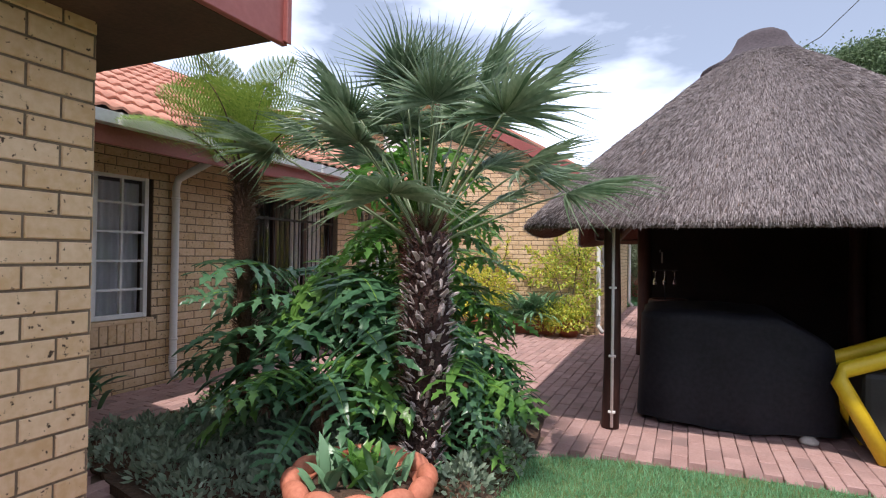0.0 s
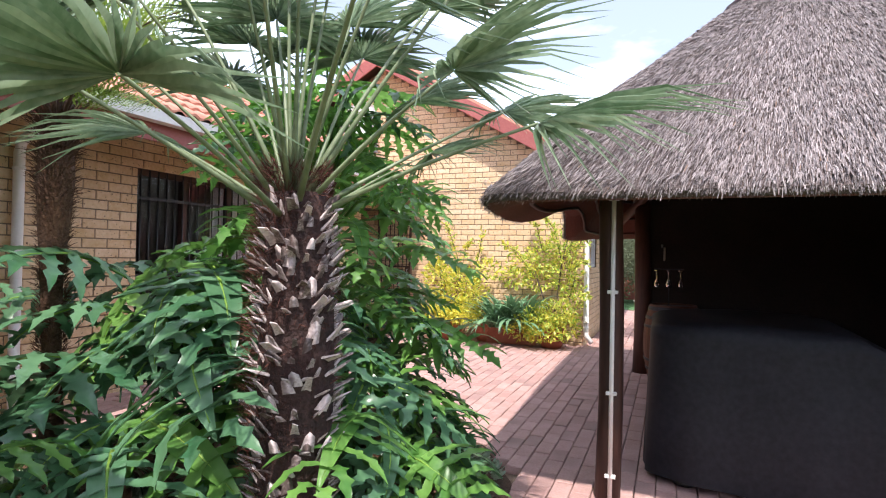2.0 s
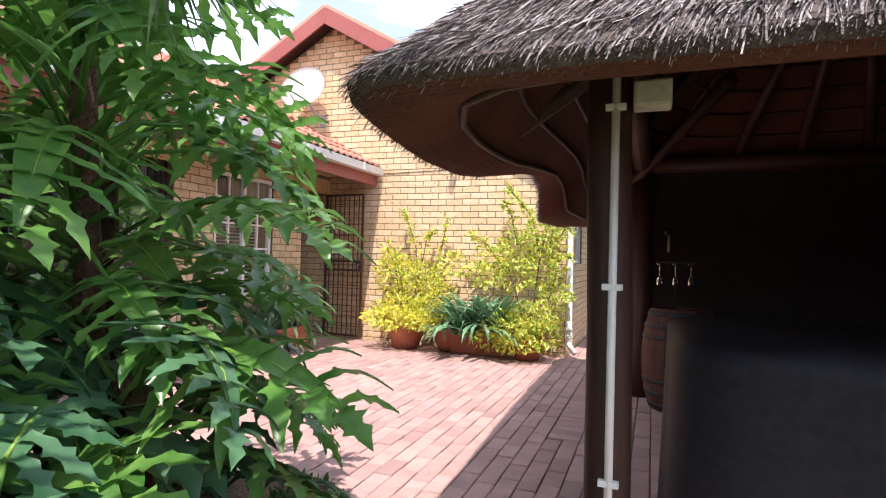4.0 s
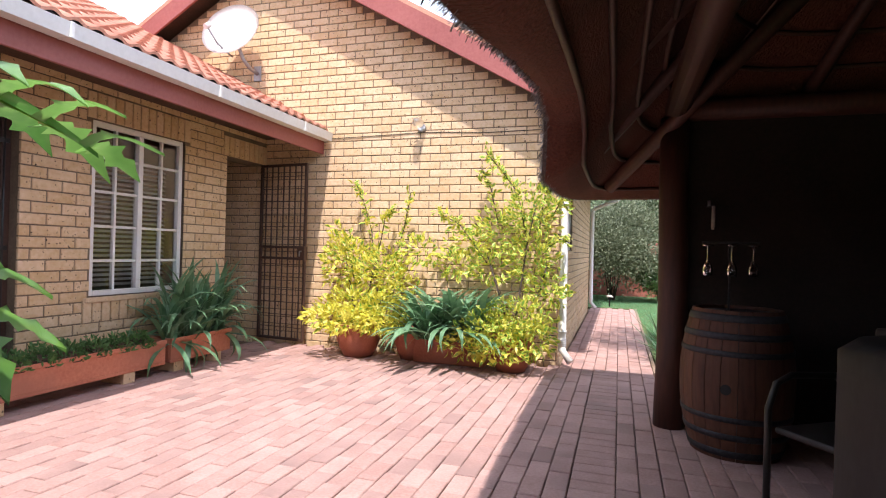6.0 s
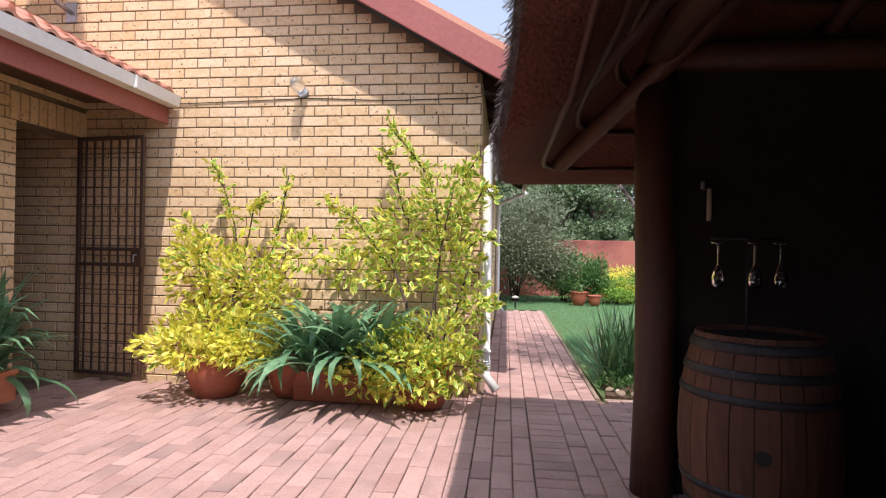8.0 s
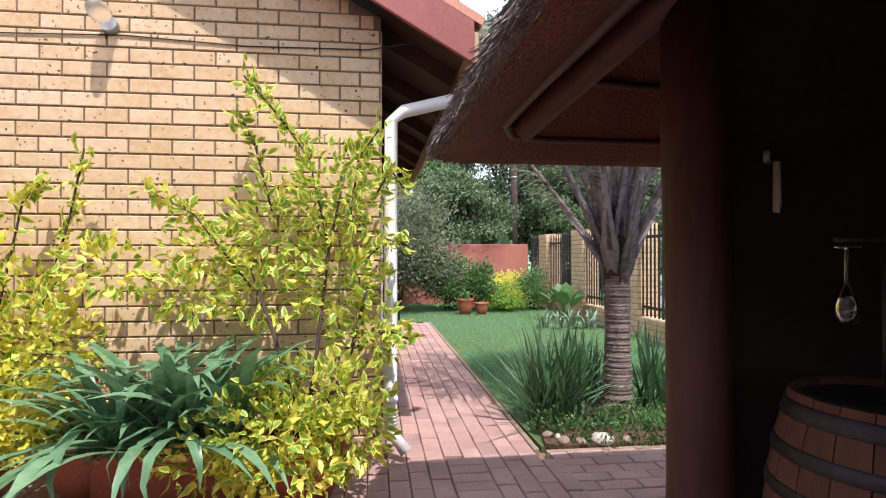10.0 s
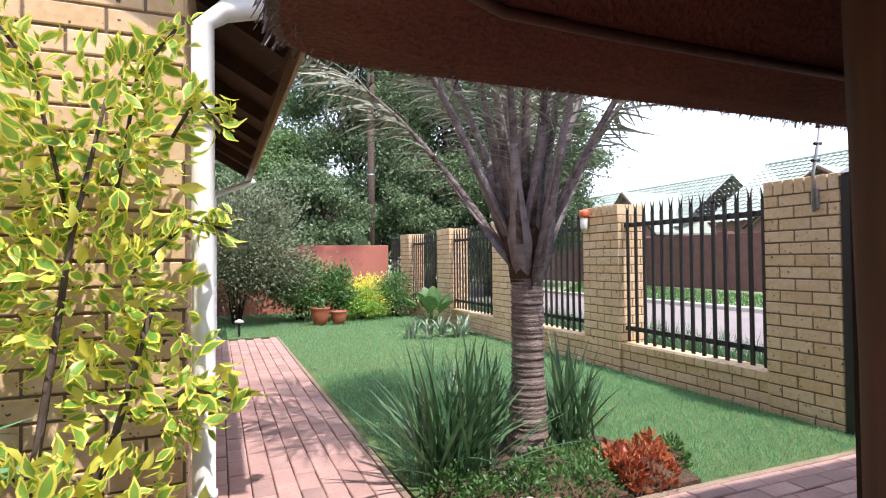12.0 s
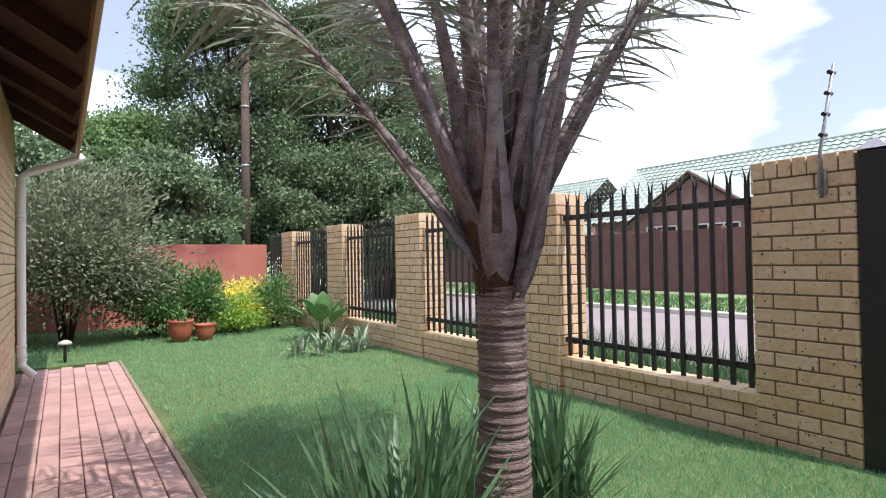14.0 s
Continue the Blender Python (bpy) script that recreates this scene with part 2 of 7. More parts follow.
# dark grey plaster: the shade of the rooms is in the colour
ROOM = mat("shade-dark room plaster", (0.10, 0.09, 0.08), (0.16, 0.145, 0.13), 0.9, 2, 30, 0.1)
DISH = mat("white dish paint", (0.70, 0.70, 0.70), (0.82, 0.82, 0.82), 0.4, 2, 30, 0.05)
GREYMETAL = mat("grey galvanised metal", (0.25, 0.25, 0.26), (0.42, 0.42, 0.43), 0.45, 4, 50, 0.1, metal=0.6)
PANE = glass("window glass")
LAMPGLASS = glass("frosted lamp glass", (0.95, 0.95, 0.92), 0.35)
# near-black so the shelter's inside reads unlit: shade put into the colour
SHADEWALL = mat("shade-black shelter screen", (0.010, 0.007, 0.006), (0.028, 0.018, 0.014), 0.9, 3, 40, 0.3)
BLACK = mat("matt black rubber", (0.01, 0.01, 0.01), (0.02, 0.02, 0.02), 0.7)
REDPLASTIC = mat("orange red plastic", (0.62, 0.13, 0.06), (0.70, 0.18, 0.09), 0.4)


# ---- mesh helpers ----
def link_mesh(name, me, mats, parent=None, label=""):
    ob = new(name, me)
    for m in mats if isinstance(mats, (list, tuple)) else [mats]:
        if len(me.materials) < (len(mats) if isinstance(mats, (list, tuple)) else 1):
            me.materials.append(m)
    if parent is not None:
        ob.parent = parent
    if label:
        ob["label"] = label
    return ob


def part(name, bm, mats, parent=None, label="", smooth=False):
    me = bpy.data.meshes.new(name)
    bm.to_mesh(me)
    bm.free()
    if smooth:
        me.polygons.foreach_set("use_smooth", [True] * len(me.polygons))
    return link_mesh(name, me, mats, parent, label)


def empty(name, loc, label, category, group="", kind=""):
    ob = new(name)
    ob.location = loc
    ob.empty_display_size = 0.1
    return tagged(ob, label, category, group, kind)


def add_box(bm, lo, hi, bevel=0.0, m=None):
    lo, hi = Vector(lo), Vector(hi)
    t = Matrix.Translation((lo + hi) / 2) @ Matrix.Diagonal((*(hi - lo), 1))
    vs = bmesh.ops.create_cube(bm, size=1.0, matrix=(m @ t) if m else t)["verts"]
    if bevel:
        es = list({e for v in vs for e in v.link_edges})
        bmesh.ops.bevel(bm, geom=es, offset=bevel, segments=2, affect="EDGES", profile=0.5)


def box(lo, hi, bevel=0.0, m=None):
    bm = bmesh.new()
    add_box(bm, lo, hi, bevel, m)
    return bm


def add_tube(bm, pts, radii, sides=10, caps=True, mi=0):
    """A tube through pts with a radius at each."""
    pts = [Vector(p) for p in pts]
    if not isinstance(radii, (list, tuple)):
        radii = [radii] * len(pts)
    radii = [float(r) for r in radii]
    rings, up = [], None
    for i, p in enumerate(pts):
        d = (pts[min(i + 1, len(pts) - 1)] - pts[max(i - 1, 0)]).normalized()
        if up is None:
            up = Vector((0, 0, 1)) if abs(d.z) < 0.9 else Vector((1, 0, 0))
        side = d.cross(up).normalized()
        up = side.cross(d).normalized()
        rings.append([bm.verts.new(p + radii[i] * (math.cos(a) * side + math.sin(a) * up)) for a in [2 * math.pi * k / sides for k in range(sides)]])
    for r0, r1 in zip(rings, rings[1:]):
        for k in range(sides):
            f = bm.faces.new((r0[k], r0[(k + 1) % sides], r1[(k + 1) % sides], r1[k]))
            f.smooth, f.material_index = True, mi
    if caps:
        bm.faces.new(rings[0][::-1]).material_index = mi
        bm.faces.new(rings[-1]).material_index = mi


def tube(pts, radii, sides=10):
    bm = bmesh.new()
    add_tube(bm, pts, radii, sides)
    return bm


def lathe(profile, sides=32, wobble=None):
    """A turned body from (radius, height) pairs."""
    bm = bmesh.new()
    rings = []
    for r, z in profile:
        ring = []
        for k in range(sides):
            a = 2 * math.pi * k / sides
            rr = r * (wobble(a, z) if wobble else 1)
            ring.append(bm.verts.new((rr * math.cos(a), rr * math.sin(a), z)))
        rings.append(ring)
    for r0, r1 in zip(rings, rings[1:]):
        for k in range(sides):
            bm.faces.new((r0[k], r0[(k + 1) % sides], r1[(k + 1) % sides], r1[k])).smooth = True
    bm.faces.new(rings[0][::-1])
    bm.faces.new(rings[-1])
    return bm


def frames_from(d, roll):
    """Rotation matrices whose second axis is d, rolled at random about it."""
    d = d / np.linalg.norm(d, axis=1, keepdims=True)
    ref = np.where(np.abs(d[:, 2:3]) > 0.95, np.array([[1.0, 0, 0]]), np.array([[0, 0, 1.0]]))
    x = np.cross(d, ref)
    x /= np.linalg.norm(x, axis=1, keepdims=True)
    z = np.cross(x, d)
    c, s = np.cos(roll)[:, None], np.sin(roll)[:, None]
    x2, z2 = c * x + s * z, -s * x + c * z
    return np.stack([x2, d, z2], axis=2)


def scatter(name, verts, faces, fmat, P, D, S, roll, mats, parent=None, label=""):
    """One mesh of many copies of a small template: at P, along D, of size S, rolled."""
    T = np.array(verts, float)
    n, v = len(P), len(T)
    R = frames_from(np.asarray(D, float), np.asarray(roll, float))
    V = np.einsum("nij,vj->nvi", R, T) * np.asarray(S, float)[:, None, None] + np.asarray(P, float)[:, None, :]
    sizes = [len(f) for f in faces]
    flat = np.concatenate([np.array(f) for f in faces])
    loops = (flat[None, :] + (np.arange(n) * v)[:, None]).ravel()
    me = bpy.data.meshes.new(name)
    me.vertices.add(n * v)
    me.vertices.foreach_set("co", V.ravel())
    me.loops.add(len(loops))
    me.loops.foreach_set("vertex_index", loops)
    tot = np.tile(np.array(sizes), n)
    me.polygons.add(len(tot))
    me.polygons.foreach_set("loop_start", np.concatenate([[0], np.cumsum(tot)[:-1]]))
    me.polygons.foreach_set("loop_total", tot)
    me.polygons.foreach_set("material_index", np.tile(np.array(fmat), n))
    me.update(calc_edges=True)
    return link_mesh(name, me, mats, parent, label)


rng = np.random.default_rng(7)
LEAF = ([(0, 0, 0), (-0.20, 0.35, 0.03), (0.20, 0.35, 0.03), (-0.15, 0.7, 0.02), (0.15, 0.7, 0.02), (0, 1, -0.06), (0, 0.35, -0.02), (0, 0.7, -0.01)],
        [(0, 6, 1), (0, 2, 6), (1, 6, 7, 3), (6, 2, 4, 7), (3, 7, 5), (7, 4, 5)], [0] * 6)
BLADE = ([(-0.5, 0, 0), (0.5, 0, 0), (0.3, 0.6, 0.05), (-0.3, 0.6, 0.05), (0, 1, 0.16)], [(0, 1, 2, 3), (3, 2, 4)], [0, 0])


def scaled(template, w, l=1.0):
    v, f, m = template
    return [(x * w, y * l, z * l) for x, y, z in v], f, m


# ---- ground ----
bm = bmesh.new()
bmesh.ops.create_grid(bm, x_segments=40, y_segments=40, size=600.0, matrix=pose(0, 0, -0.16))
tagged(part("ground", bm, DRYGRASS), "grass and earth ground reaching to the horizon", "ground", kind="structure")
tagged(part("floor_bed", box((-9.5, -6.0, -0.155), (2.9, 16.6, -0.05)), JOINT), "sandy bedding under the brick paving", "paving bed", kind="structure")


def slab(name, outline, lo, hi, m, label, cat):
    bm = bmesh.new()
    f = bm.faces.new([bm.verts.new((x, y, lo)) for x, y in outline])
    r = bmesh.ops.extrude_face_region(bm, geom=[f])
    bmesh.ops.translate(bm, vec=(0, 0, hi - lo), verts=[g for g in r["geom"] if isinstance(g, bmesh.types.BMVert)])
    bmesh.ops.recalc_face_normals(bm, faces=bm.faces)
    return tagged(part(name, bm, m), label, cat, kind="structure")


LAWN_N = [(-0.44, 10.05), (-0.10, 9.98), (0.7, 9.98), (2.39, 9.98), (2.39, 20.39), (-9.0, 20.39), (-9.0, 16.62), (-0.58, 16.62)]
LAWN_S = [(-0.95, 3.75), (-1.02, 2.5), (-0.9, 1.0), (-0.9, -5.0), (4.5, -5.0), (4.5, 3.97), (0.6, 3.97), (-0.5, 3.9)]
BED = [(-3.75, 2.55), (-3.1, 2.2), (-2.2, 1.95), (-1.5, 1.9), (-1.0, 2.3), (-0.94, 3.2), (-0.97, 3.9), (-1.05, 4.55), (-1.4, 5.1), (-2.3, 5.4), (-3.3, 5.1), (-3.85, 4.3), (-3.95, 3.3)]
slab("lawn_bed_north", LAWN_N, -0.15, -0.012, LAWNBED, "soil under the walled lawn", "lawn")
slab("lawn_bed_south", LAWN_S, -0.15, -0.012, LAWNBED, "soil under the lawn before the thatched shelter", "lawn")
slab("planting_bed", BED, -0.15, 0.012, SOIL, "dark soil of the palm bed", "planting bed")
slab("palm_bed", [(-0.42, 10.04), (-0.30, 9.985), (0.5, 9.985), (0.92, 9.985), (1.0, 10.3), (0.85, 10.85), (0.3, 11.05), (-0.05, 10.75), (-0.38, 10.25)], -0.14, 0.012, SOIL, "dark soil round the ringed palm", "planting bed")
tagged(part("road", box((4.7, -80, -0.15), (9.4, 160, -0.10)), ROAD), "pale pinkish road beyond the fence", "road", kind="structure")
tagged(part("kerb", box((9.4, -80, -0.15), (9.62, 160, -0.0), 0.02), CONCRETE), "pale concrete kerb along the road", "kerb", kind="structure")
tagged(part("kerb", box((-0.510, 9.98, -0.12), (-0.474, 16.55, 0.002), 0.008), STONEDARK), "thin concrete edging between path and lawn", "kerb", kind="structure")


tagged(part("kerb", box((-0.44, 9.935, -0.12), (2.39, 9.975, -0.002), 0.006), STONEDARK), "thin edging between paving and lawn", "kerb", kind="structure")


def inside(poly, x, y):
    hit = False
    for (x0, y0), (x1, y1) in zip(poly, poly[1:] + poly[:1]):
        if (y0 > y) != (y1 > y) and x < (x1 - x0) * (y - y0) / (y1 - y0) + x0:
            hit = not hit
    return hit


# ---- brickwork ----
BL, BH, JT = 0.222, 0.075, 0.010


def brick_mesh(l, h, d=0.02):
    """One brick face, its front (towards -y) chamfered."""
    c = 0.004
    me = bpy.data.meshes.new("brick")
    v = [(0, d, 0), (l, d, 0), (l, d, h), (0, d, h), (0, c, 0), (l, c, 0), (l, c, h), (0, c, h), (c, 0, c), (l - c, 0, c), (l - c, 0, h - c), (c, 0, h - c)]
    f = [(8, 9, 10, 11), (4, 5, 9, 8), (5, 6, 10, 9), (6, 7, 11, 10), (7, 4, 8, 11), (0, 1, 5, 4), (1, 2, 6, 5), (2, 3, 7, 6), (3, 0, 4, 7)]
    me.from_pydata(v, [], f)
    me.materials.append(BRICK)
    return me


FULL = brick_mesh(BL, BH)


def lay_bricks(parent, m, length, height, spans, near=None, z0=0.0, phase=0.0, most=300):
    """Courses of brick on the plane m (x along, z up, front towards -y). spans(z): solid stretches of a course; near: (u0, u1, z0, z1) laid brick by brick."""
    vs, fs = [], []
    course, count = 0, 0
    z = z0
    while z + BH <= height + 0.001:
        shift = (0 if course % 2 else (BL + JT) / 2) + phase
        for a, b in spans(z + BH / 2):
            k = math.floor((a - shift) / (BL + JT))
            while k * (BL + JT) + shift < b:
                u0, u1 = k * (BL + JT) + shift, k * (BL + JT) + shift + BL
                k += 1
                c0, c1 = max(u0, a), min(u1, b)
                if c1 - c0 < 0.02:
                    continue
                jig = 0.0012 * math.sin(k * 12.9 + course * 78.2)
                whole = abs(c1 - c0 - BL) < 1e-4
                if near and whole and count < most and near[0] <= c0 and c1 <= near[1] and near[2] <= z <= near[3]:
                    ob = new("brick", FULL)
                    ob.parent = parent
                    ob.matrix_local = m @ Matrix.Translation((c0, -0.008 + jig, z))
                    count += 1
                else:
                    o = len(vs)
                    c, h = 0.004, BH
                    for p in [(c0, 0.012, z), (c1, 0.012, z), (c1, 0.012, z + h), (c0, 0.012, z + h), (c0, c - 0.008 + jig, z), (c1, c - 0.008 + jig, z), (c1, c - 0.008 + jig, z + h), (c0, c - 0.008 + jig, z + h),
                              (c0 + c, -0.008 + jig, z + c), (c1 - c, -0.008 + jig, z + c), (c1 - c, -0.008 + jig, z + h - c), (c0 + c, -0.008 + jig, z + h - c)]:
                        vs.append(tuple(m @ Vector(p)))
                    fs += [tuple(o + i for i in f) for f in [(8, 9, 10, 11), (4, 5, 9, 8), (5, 6, 10, 9), (6, 7, 11, 10), (7, 4, 8, 11), (0, 1, 5, 4), (1, 2, 6, 5), (2, 3, 7, 6), (3, 0, 4, 7)]]
        z += BH + JT
        course += 1
    if vs:
        me = bpy.data.meshes.new("brickwork")
        me.from_pydata(vs, [], fs)
        tagged(link_mesh("brickwork", me, BRICK, parent), kind="stuff")


def solid(length, holes):
    """Stretches of a course left by holes (u0, u1, z0, z1)."""
    def spans(z):
        out, a = [], 0.0
        for u0, u1, z0, z1 in sorted(holes):
            if z0 <= z <= z1:
                out.append((a, u0))
                a = u1
        out.append((a, length))
        return [(p, q) for p, q in out if q - p > 0.02]
    return spans


def holed_wall(m, length, height, thick, holes):
    """A wall with openings through it, its front at y = 0 of m."""
    bm = bmesh.new()
    us = sorted({0, length, *[h[0] for h in holes], *[h[1] for h in holes]})
    for a, b in zip(us, us[1:]):
        cut = sorted((h[2], h[3]) for h in holes if h[0] <= a and b <= h[1])
        z = 0.0
        for z0, z1 in cut:
            if z0 - z > 1e-4:
                add_box(bm, (a, 0, z), (b, thick, z0), m=m)
            z = z1
        if height - z > 1e-4:
            add_box(bm, (a, 0, z), (b, thick, height), m=m)
    return bm


def soldier(parent, m, u0, u1, z0, h=0.215, w=0.075):
    """Bricks on end in a row: a lintel or sill, as separate pieces."""
    n = max(1, round((u1 - u0) / (w + 0.01)))
    step = (u1 - u0) / n
    me = brick_mesh(step - 0.01, h, 0.03)
    for i in range(n):
        ob = new("brick", me)
        ob.parent = parent
        ob.matrix_local = m @ Matrix.Translation((u0 + i * step + 0.005, -0.014, z0))


YF, XF = 10.0, -4.9
# window wall: front towards +x, u runs along +y from y = -1
W_M = Matrix(((0, -1, 0, XF), (1, 0, 0, -1.0), (0, 0, 1, -0.05), (0, 0, 0, 1)))
W_HOLES = [(3.75, 4.92, 0.72, 2.15), (6.20, 8.15, 0.05, 2.15), (8.71, 9.70, 0.71, 2.15), (10.30, 11.0, 0.0, 2.12)]
ob = part("wall_west", holed_wall(W_M, 11.0, 2.66, 0.24, W_HOLES), MORTAR)
tagged(ob, "golden face brick house wall with white cottage windows", "wall", kind="structure")
lay_bricks(ob, W_M, 11.0, 2.64, solid(11.0, W_HOLES + [(3.69, 4.98, 0.5, 0.72), (8.65, 9.76, 0.49, 0.71), (8.65, 9.76, 2.15, 2.37), (10.24, 11, 2.12, 2.34)]), (7.9, 10.4, 0.2, 2.3))
soldier(ob, W_M, 8.65, 9.76, 2.152, 0.21)
soldier(ob, W_M, 10.24, 11.0, 2.122, 0.21)
soldier(ob, W_M, 3.69, 4.98, 0.52, 0.20)
soldier(ob, W_M, 8.65, 9.76, 0.505, 0.20)
# returns of the openings
for u0, u1, z0, z1 in (W_HOLES[3],):
    m = Matrix(((-1, 0, 0, XF), (0, -1, 0, -1.0 + u0), (0, 0, 1, -0.05), (0, 0, 0, 1)))
    lay_bricks(ob, m, 0.24, 2.12, lambda z: [(0.0, 0.24)])

# gable wing: its south face at y = YF
APEX_X, EAVE_X, EAVE_Z, SLOPE = -4.9, -0.92, 2.27, 0.577


def rake(x):
    return EAVE_Z + (abs(EAVE_X - APEX_X) - abs(x - APEX_X)) * SLOPE


G0, G1 = -8.37, -1.43
bm = bmesh.new()
ring = [(G0, 0), (G1, 0), (G1, rake(G1)), (APEX_X, rake(APEX_X)), (G0, rake(G0))]
f = bm.faces.new([bm.verts.new((x, YF, z - (0.05 if z == 0 else 0))) for x, z in ring])
r = bmesh.ops.extrude_face_region(bm, geom=[f])
bmesh.ops.translate(bm, vec=(0, 0.24, 0), verts=[g for g in r["geom"] if isinstance(g, bmesh.types.BMVert)])
bmesh.ops.recalc_face_normals(bm, faces=bm.faces)
gable = tagged(part("wall_gable", bm, MORTAR), "golden face brick gable wall", "wall", kind="structure")
G_M = Matrix(((1, 0, 0, G0), (0, 1, 0, YF), (0, 0, 1, -0.05), (0, 0, 0, 1)))


def gable_spans(z):
    half = (rake(APEX_X) - (z + 0.0)) / SLOPE
    a, b = max(G0, APEX_X - half), min(G1, APEX_X + half)
    return [(a - G0, b - G0)] if b - a > 0.05 else []


lay_bricks(gable, G_M, G1 - G0, 4.6, gable_spans, (4.05, 6.95, 0.9, 2.7), phase=(G1 - G0) % 0.232)
E_M = Matrix(((0, -1, 0, G1), (1, 0, 0, YF + 0.24), (0, 0, 1, -0.05), (0, 0, 0, 1)))
E_HOLES = [(0.55, 1.31, 1.2, 2.0)]
ob = tagged(part("wall_east", holed_wall(E_M, 5.6, 2.6, 0.24, E_HOLES), MORTAR), "golden face brick side wall along the path", "wall", kind="structure")
lay_bricks(ob, Matrix(((0, -1, 0, G1), (1, 0, 0, YF), (0, 0, 1, -0.05), (0, 0, 0, 1))), 5.84, 2.6, lambda z: [(max(a, 0.004), b) for a, b in solid(5.84, [(0.79, 1.55, 1.2, 2.0)])(z)], (0, 3.0, 0, 2.3))
tagged(part("wall_north_wing", box((G0, 15.6, -0.05), (G1 - 0.24, 15.84, 2.6)), BRICK), "brick end wall of the gable wing", "wall", kind="structure")
tagged(part("wall_wing_back", box((G0, YF + 0.24, -0.05), (G0 + 0.24, 15.6, 2.6)), BRICK), "brick back wall of the gable wing", "wall", kind="structure")
tagged(part("wall_house_back", box((-9.4, -1.0, -0.05), (-9.16, YF, 2.6)), BRICK), "brick back wall of the house", "wall", kind="structure")
tagged(part("wall_house_south", box((-9.16, -1.0, -0.05), (XF - 0.24, -0.76, 2.6)), BRICK), "brick end wall of the house", "wall", kind="structure")
# the rooms behind the openings, indoor shade put into their plaster colour
tagged(part("wall_room", box((-7.2, -0.7, -0.05), (-7.1, 9.1, 2.4)), ROOM), "plastered inner wall, coloured dark for indoor shade", "wall", kind="structure")
tagged(part("ceiling_room", box((-9.1, -0.7, 2.44), (XF - 0.26, 9.9, 2.5)), ROOM), "plaster ceiling, coloured dark for indoor shade", "ceiling", kind="structure")
ob = tagged(part("wall_passage", box((-7.0, 9.06, -0.05), (XF - 0.245, 9.29, 2.43)), MORTAR), "brick wall of the entrance passage", "wall", kind="structure")
tagged(part("door_passage", box((-6.5, 9.3, -0.04), (-6.44, 9.99, 2.1), 0.004), DARKWOOD), "dark timber door deep in the passage", "door", kind="structure")


# roofs
def roof_plane(name, x0, z0, x1, z1, y0, y1, thick, m, label):
    n = Vector((-(z1 - z0), 0, x1 - x0)).normalized()
    if n.z < 0:
        n = -n
    bm = bmesh.new()
    lo = [(x0, y0, z0), (x1, y0, z1), (x1, y1, z1), (x0, y1, z0)]
    vs = [bm.verts.new(p) for p in lo] + [bm.verts.new(Vector(p) + n * thick) for p in lo]
    for f in [(3, 2, 1, 0), (4, 5, 6, 7), (0, 1, 5, 4), (1, 2, 6, 5), (2, 3, 7, 6), (3, 0, 4, 7)]:
        bm.faces.new([vs[i] for i in f])
    bmesh.ops.recalc_face_normals(bm, faces=bm.faces)
    return tagged(part(name, bm, m), label, "roof", kind="structure")


roof_plane("roof_wing_east", EAVE_X, EAVE_Z + 0.10, APEX_X, rake(APEX_X) + 0.10, YF - 0.26, 16.5, 0.05, DARKWOOD, "dark boarded underside of the wing roof")
roof_plane("roof_wing_west", 2 * APEX_X - EAVE_X, EAVE_Z + 0.10, APEX_X, rake(APEX_X) + 0.10, YF - 0.26, 16.5, 0.05, DARKWOOD, "dark boarded underside of the wing roof")
GUT_X, GUT_Z = -4.12, 2.42
HS = 0.52
roof_plane("roof_house", GUT_X - 0.04, GUT_Z - 0.03, -8.0, GUT_Z - 0.03 + (GUT_X - 0.04 + 8.0) * HS, -1.6, YF - 0.002, 0.04, DARKWOOD, "dark boarded underside of the house roof")
roof_plane("roof_house_back", -11.9, GUT_Z - 0.03, -8.0, GUT_Z - 0.03 + (GUT_X - 0.04 + 8.0) * HS, -1.6, YF - 0.002, 0.04, DARKWOOD, "dark boarded underside of the house roof")


def board(name, p0, p1, depth, thick, m, label, cat="fascia", out=(0, -1, 0)):
    """A board along its upper edge from p0 to p1, hanging depth below, thick outward."""
    p0, p1, o = Vector(p0), Vector(p1), Vector(out) * thick
    d = Vector((0, 0, -depth))
    bm = bmesh.new()
    vs = [bm.verts.new(p) for p in (p0, p1, p1 + d, p0 + d, p0 + o, p1 + o, p1 + d + o, p0 + d + o)]
    for f in [(0, 1, 2, 3), (4, 5, 6, 7), (0, 1, 5, 4), (1, 2, 6, 5), (2, 3, 7, 6), (3, 0, 4, 7)]:
        bm.faces.new([vs[i] for i in f])
    bmesh.ops.recalc_face_normals(bm, faces=bm.faces)
    bmesh.ops.bevel(bm, geom=list(bm.edges), offset=0.004, segments=1, affect="EDGES")
    return tagged(part(name, bm, m), label, cat, kind="structure")


RZ = rake(APEX_X)
board("trim_rake_east", (EAVE_X, YF - 0.26, EAVE_Z + 0.19), (APEX_X, YF - 0.26, RZ + 0.19), 0.24, 0.03, MAROON, "sloping maroon barge board on the gable")
board("trim_rake_west", (APEX_X, YF - 0.26, RZ + 0.19), (2 * APEX_X - EAVE_X, YF - 0.26, EAVE_Z + 0.19), 0.24, 0.03, MAROON, "sloping maroon barge board on the gable")
board("trim_eave_east", (EAVE_X, YF - 0.28, EAVE_Z + 0.13), (EAVE_X, 16.5, EAVE_Z + 0.13), 0.19, 0.025, CREAM, "weathered cream fascia board over the path", out=(1, 0, 0))
